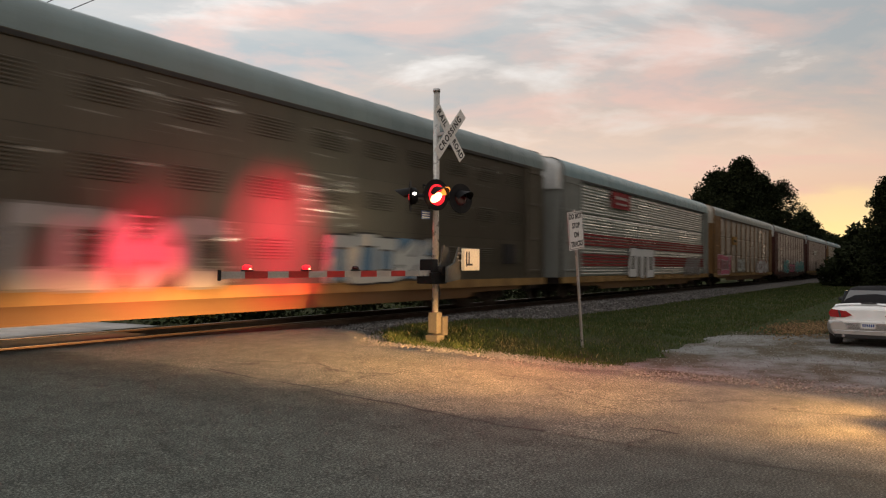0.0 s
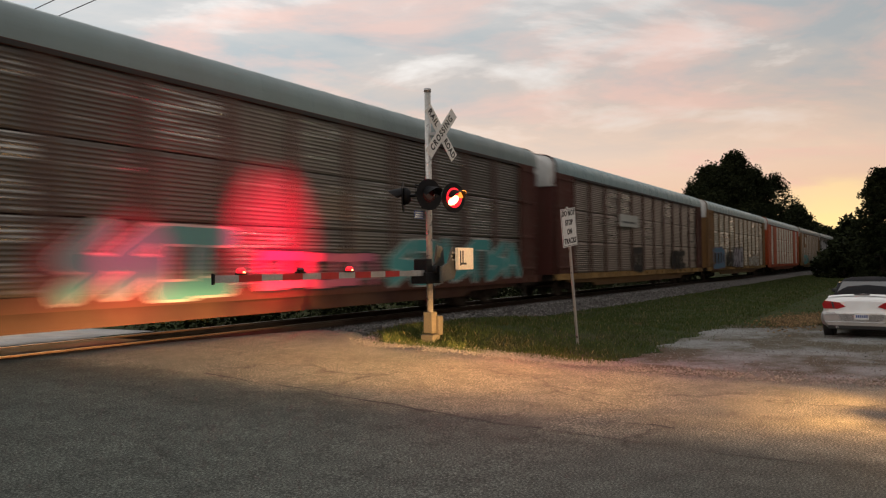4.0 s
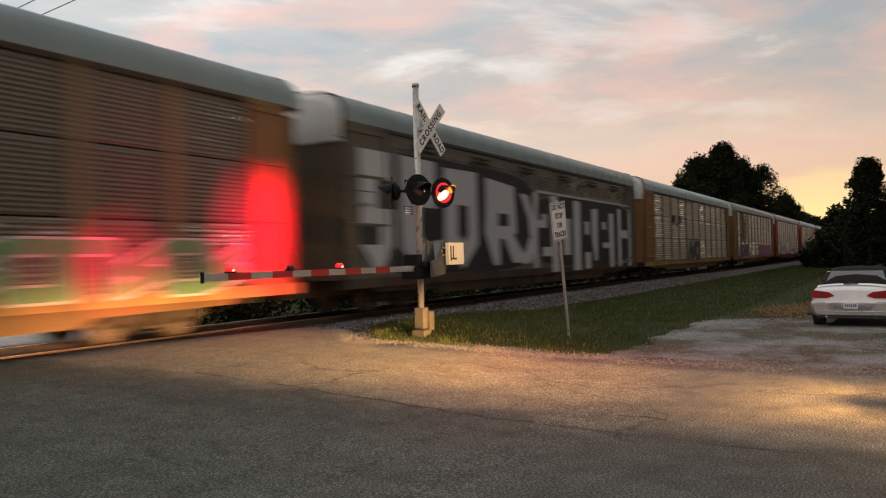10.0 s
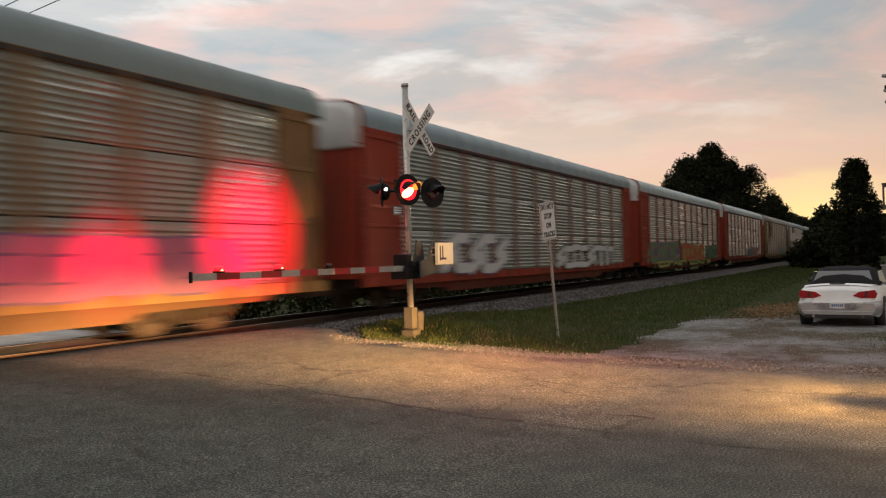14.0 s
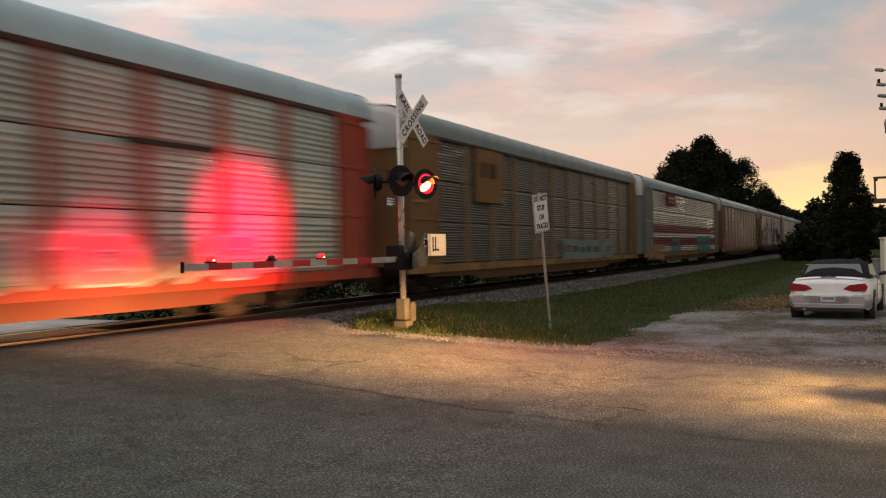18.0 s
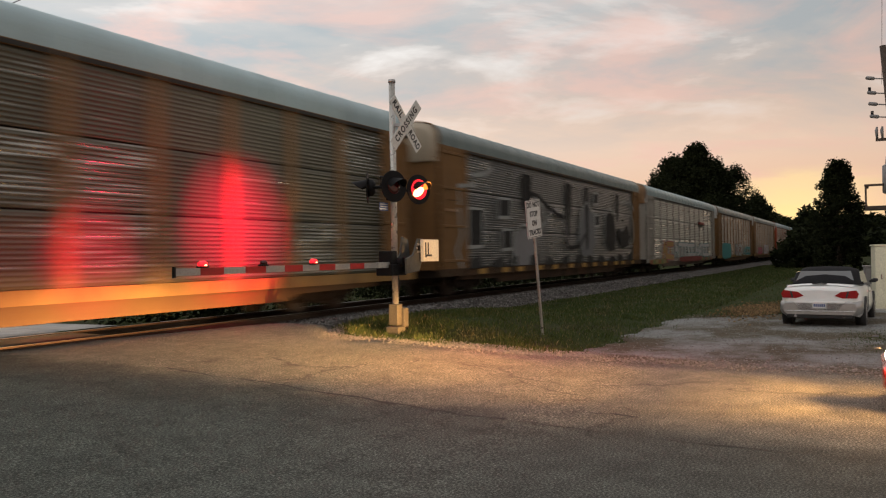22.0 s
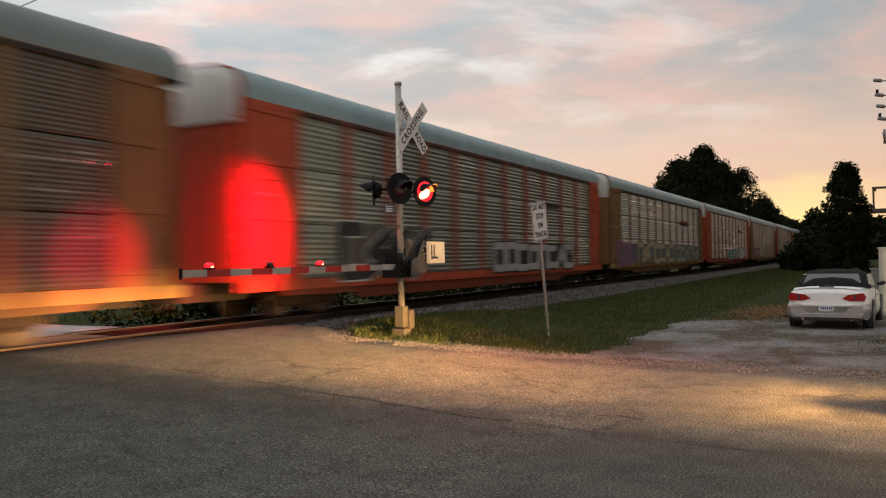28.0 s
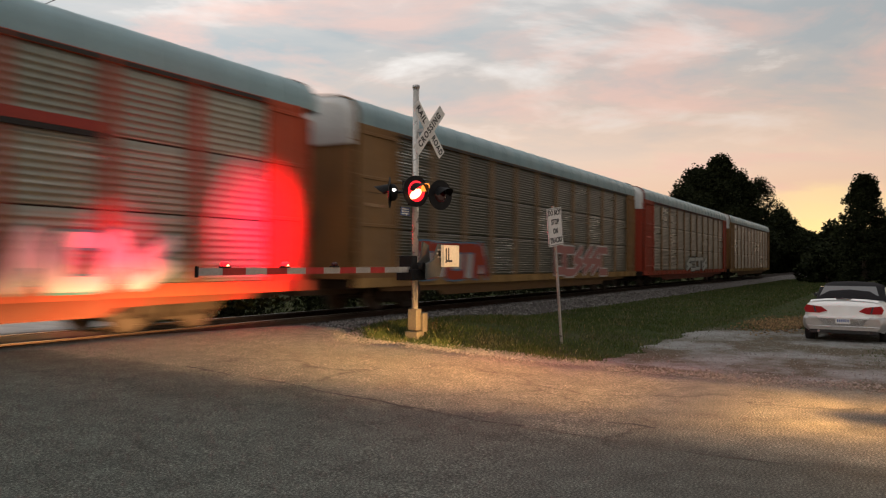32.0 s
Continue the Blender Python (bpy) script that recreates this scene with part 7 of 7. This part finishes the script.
def cabinet(x, y, w, d, h, mat, label):
    c_ = thing("utility_cabinet", pose(x, y, ground_z(x, y) - 0.02, 0, 0, 6), label, "cabinet", "cabinets beside the drive")
    part("base", box(B(), -d / 2 - 0.05, d / 2 + 0.05, -w / 2 - 0.05, w / 2 + 0.05, 0, 0.10, 0, 0.01), M["concrete"], c_)
    part("body", box(B(), -d / 2, d / 2, -w / 2, w / 2, 0.10, h, 0, 0.02), mat, c_)
    part("lid", box(B(), -d / 2 - 0.03, d / 2 + 0.03, -w / 2 - 0.03, w / 2 + 0.03, h, h + 0.05, 0, 0.01), mat, c_)
    part("door", box(B(), -d / 2 - 0.015, -d / 2, -w / 2 + 0.06, w / 2 - 0.06, 0.18, h - 0.08, 0, 0.005), mat, c_)
    part("handle", box(B(), -d / 2 - 0.04, -d / 2 - 0.015, w / 2 - 0.18, w / 2 - 0.14, h * 0.5, h * 0.5 + 0.14), M["chrome"], c_)


cabinet(28.0, -1.12, 1.7, 1.0, 2.0, M["cabinet"], "cream metal utility cabinet lit by lamps")
cabinet(28.6, -0.20, 0.36, 0.4, 1.35, M["insulator"], "narrow grey utility cabinet")


def motions():
    # the train surges and checks a little as its slack runs in and out
    surge = {0: -0.4, 1: 0, 2: -0.75, 3: -0.4, 6: 0, 7: -0.35, 8: -0.6, 9: 0, 10: -0.65, 11: 0, 12: -0.7, 13: 0, 14: -0.65, 17: -0.55, 18: 0.1, 19: -0.7,
             20: 0, 21: -0.4, 22: 0.2, 23: -0.3, 24: -0.6, 25: 0, 28: 0, 29: -0.65, 30: -0.5, 31: -0.7, 32: -0.15}
    for k, car in enumerate(TRAIN):
        x = 29.9 + PITCH * k - PITCH / 2
        walk(car, [(t, pose(x - run(t) + surge.get(t, -0.3), TRACK, 0)) for t in range(0, 33)])
    # flashers change sides every 0.6 s
    period, first = 1.1902, 0.690
    rows, back, gate_rows = [], [], []
    z = 2.78 - mz

    def put(t, left):
        s = -1 if left else 1
        rows.append((t, pose(s * SPREAD, -0.30, z, 0, 0, -20)))
        back.append((t, pose(s * SPREAD, 0.30, z, 0, 0, 208)))
        gate_rows.append((t, pose(LAMPS[1] if left else LAMPS[2], 0, 0)))
    put(0, True)
    i = -1
    while True:
        t = first + period * i / 2
        i += 1
        if t <= 0.05:
            continue
        if t > 31.9:
            break
        left = (i - 1) % 2 == 0
        put(t, not left)
        put(t + 0.034, left)
    put(32, True)
    walk(glow_front, rows)
    walk(glow_back, back)
    walk(glow_arm, gate_rows)


motions()
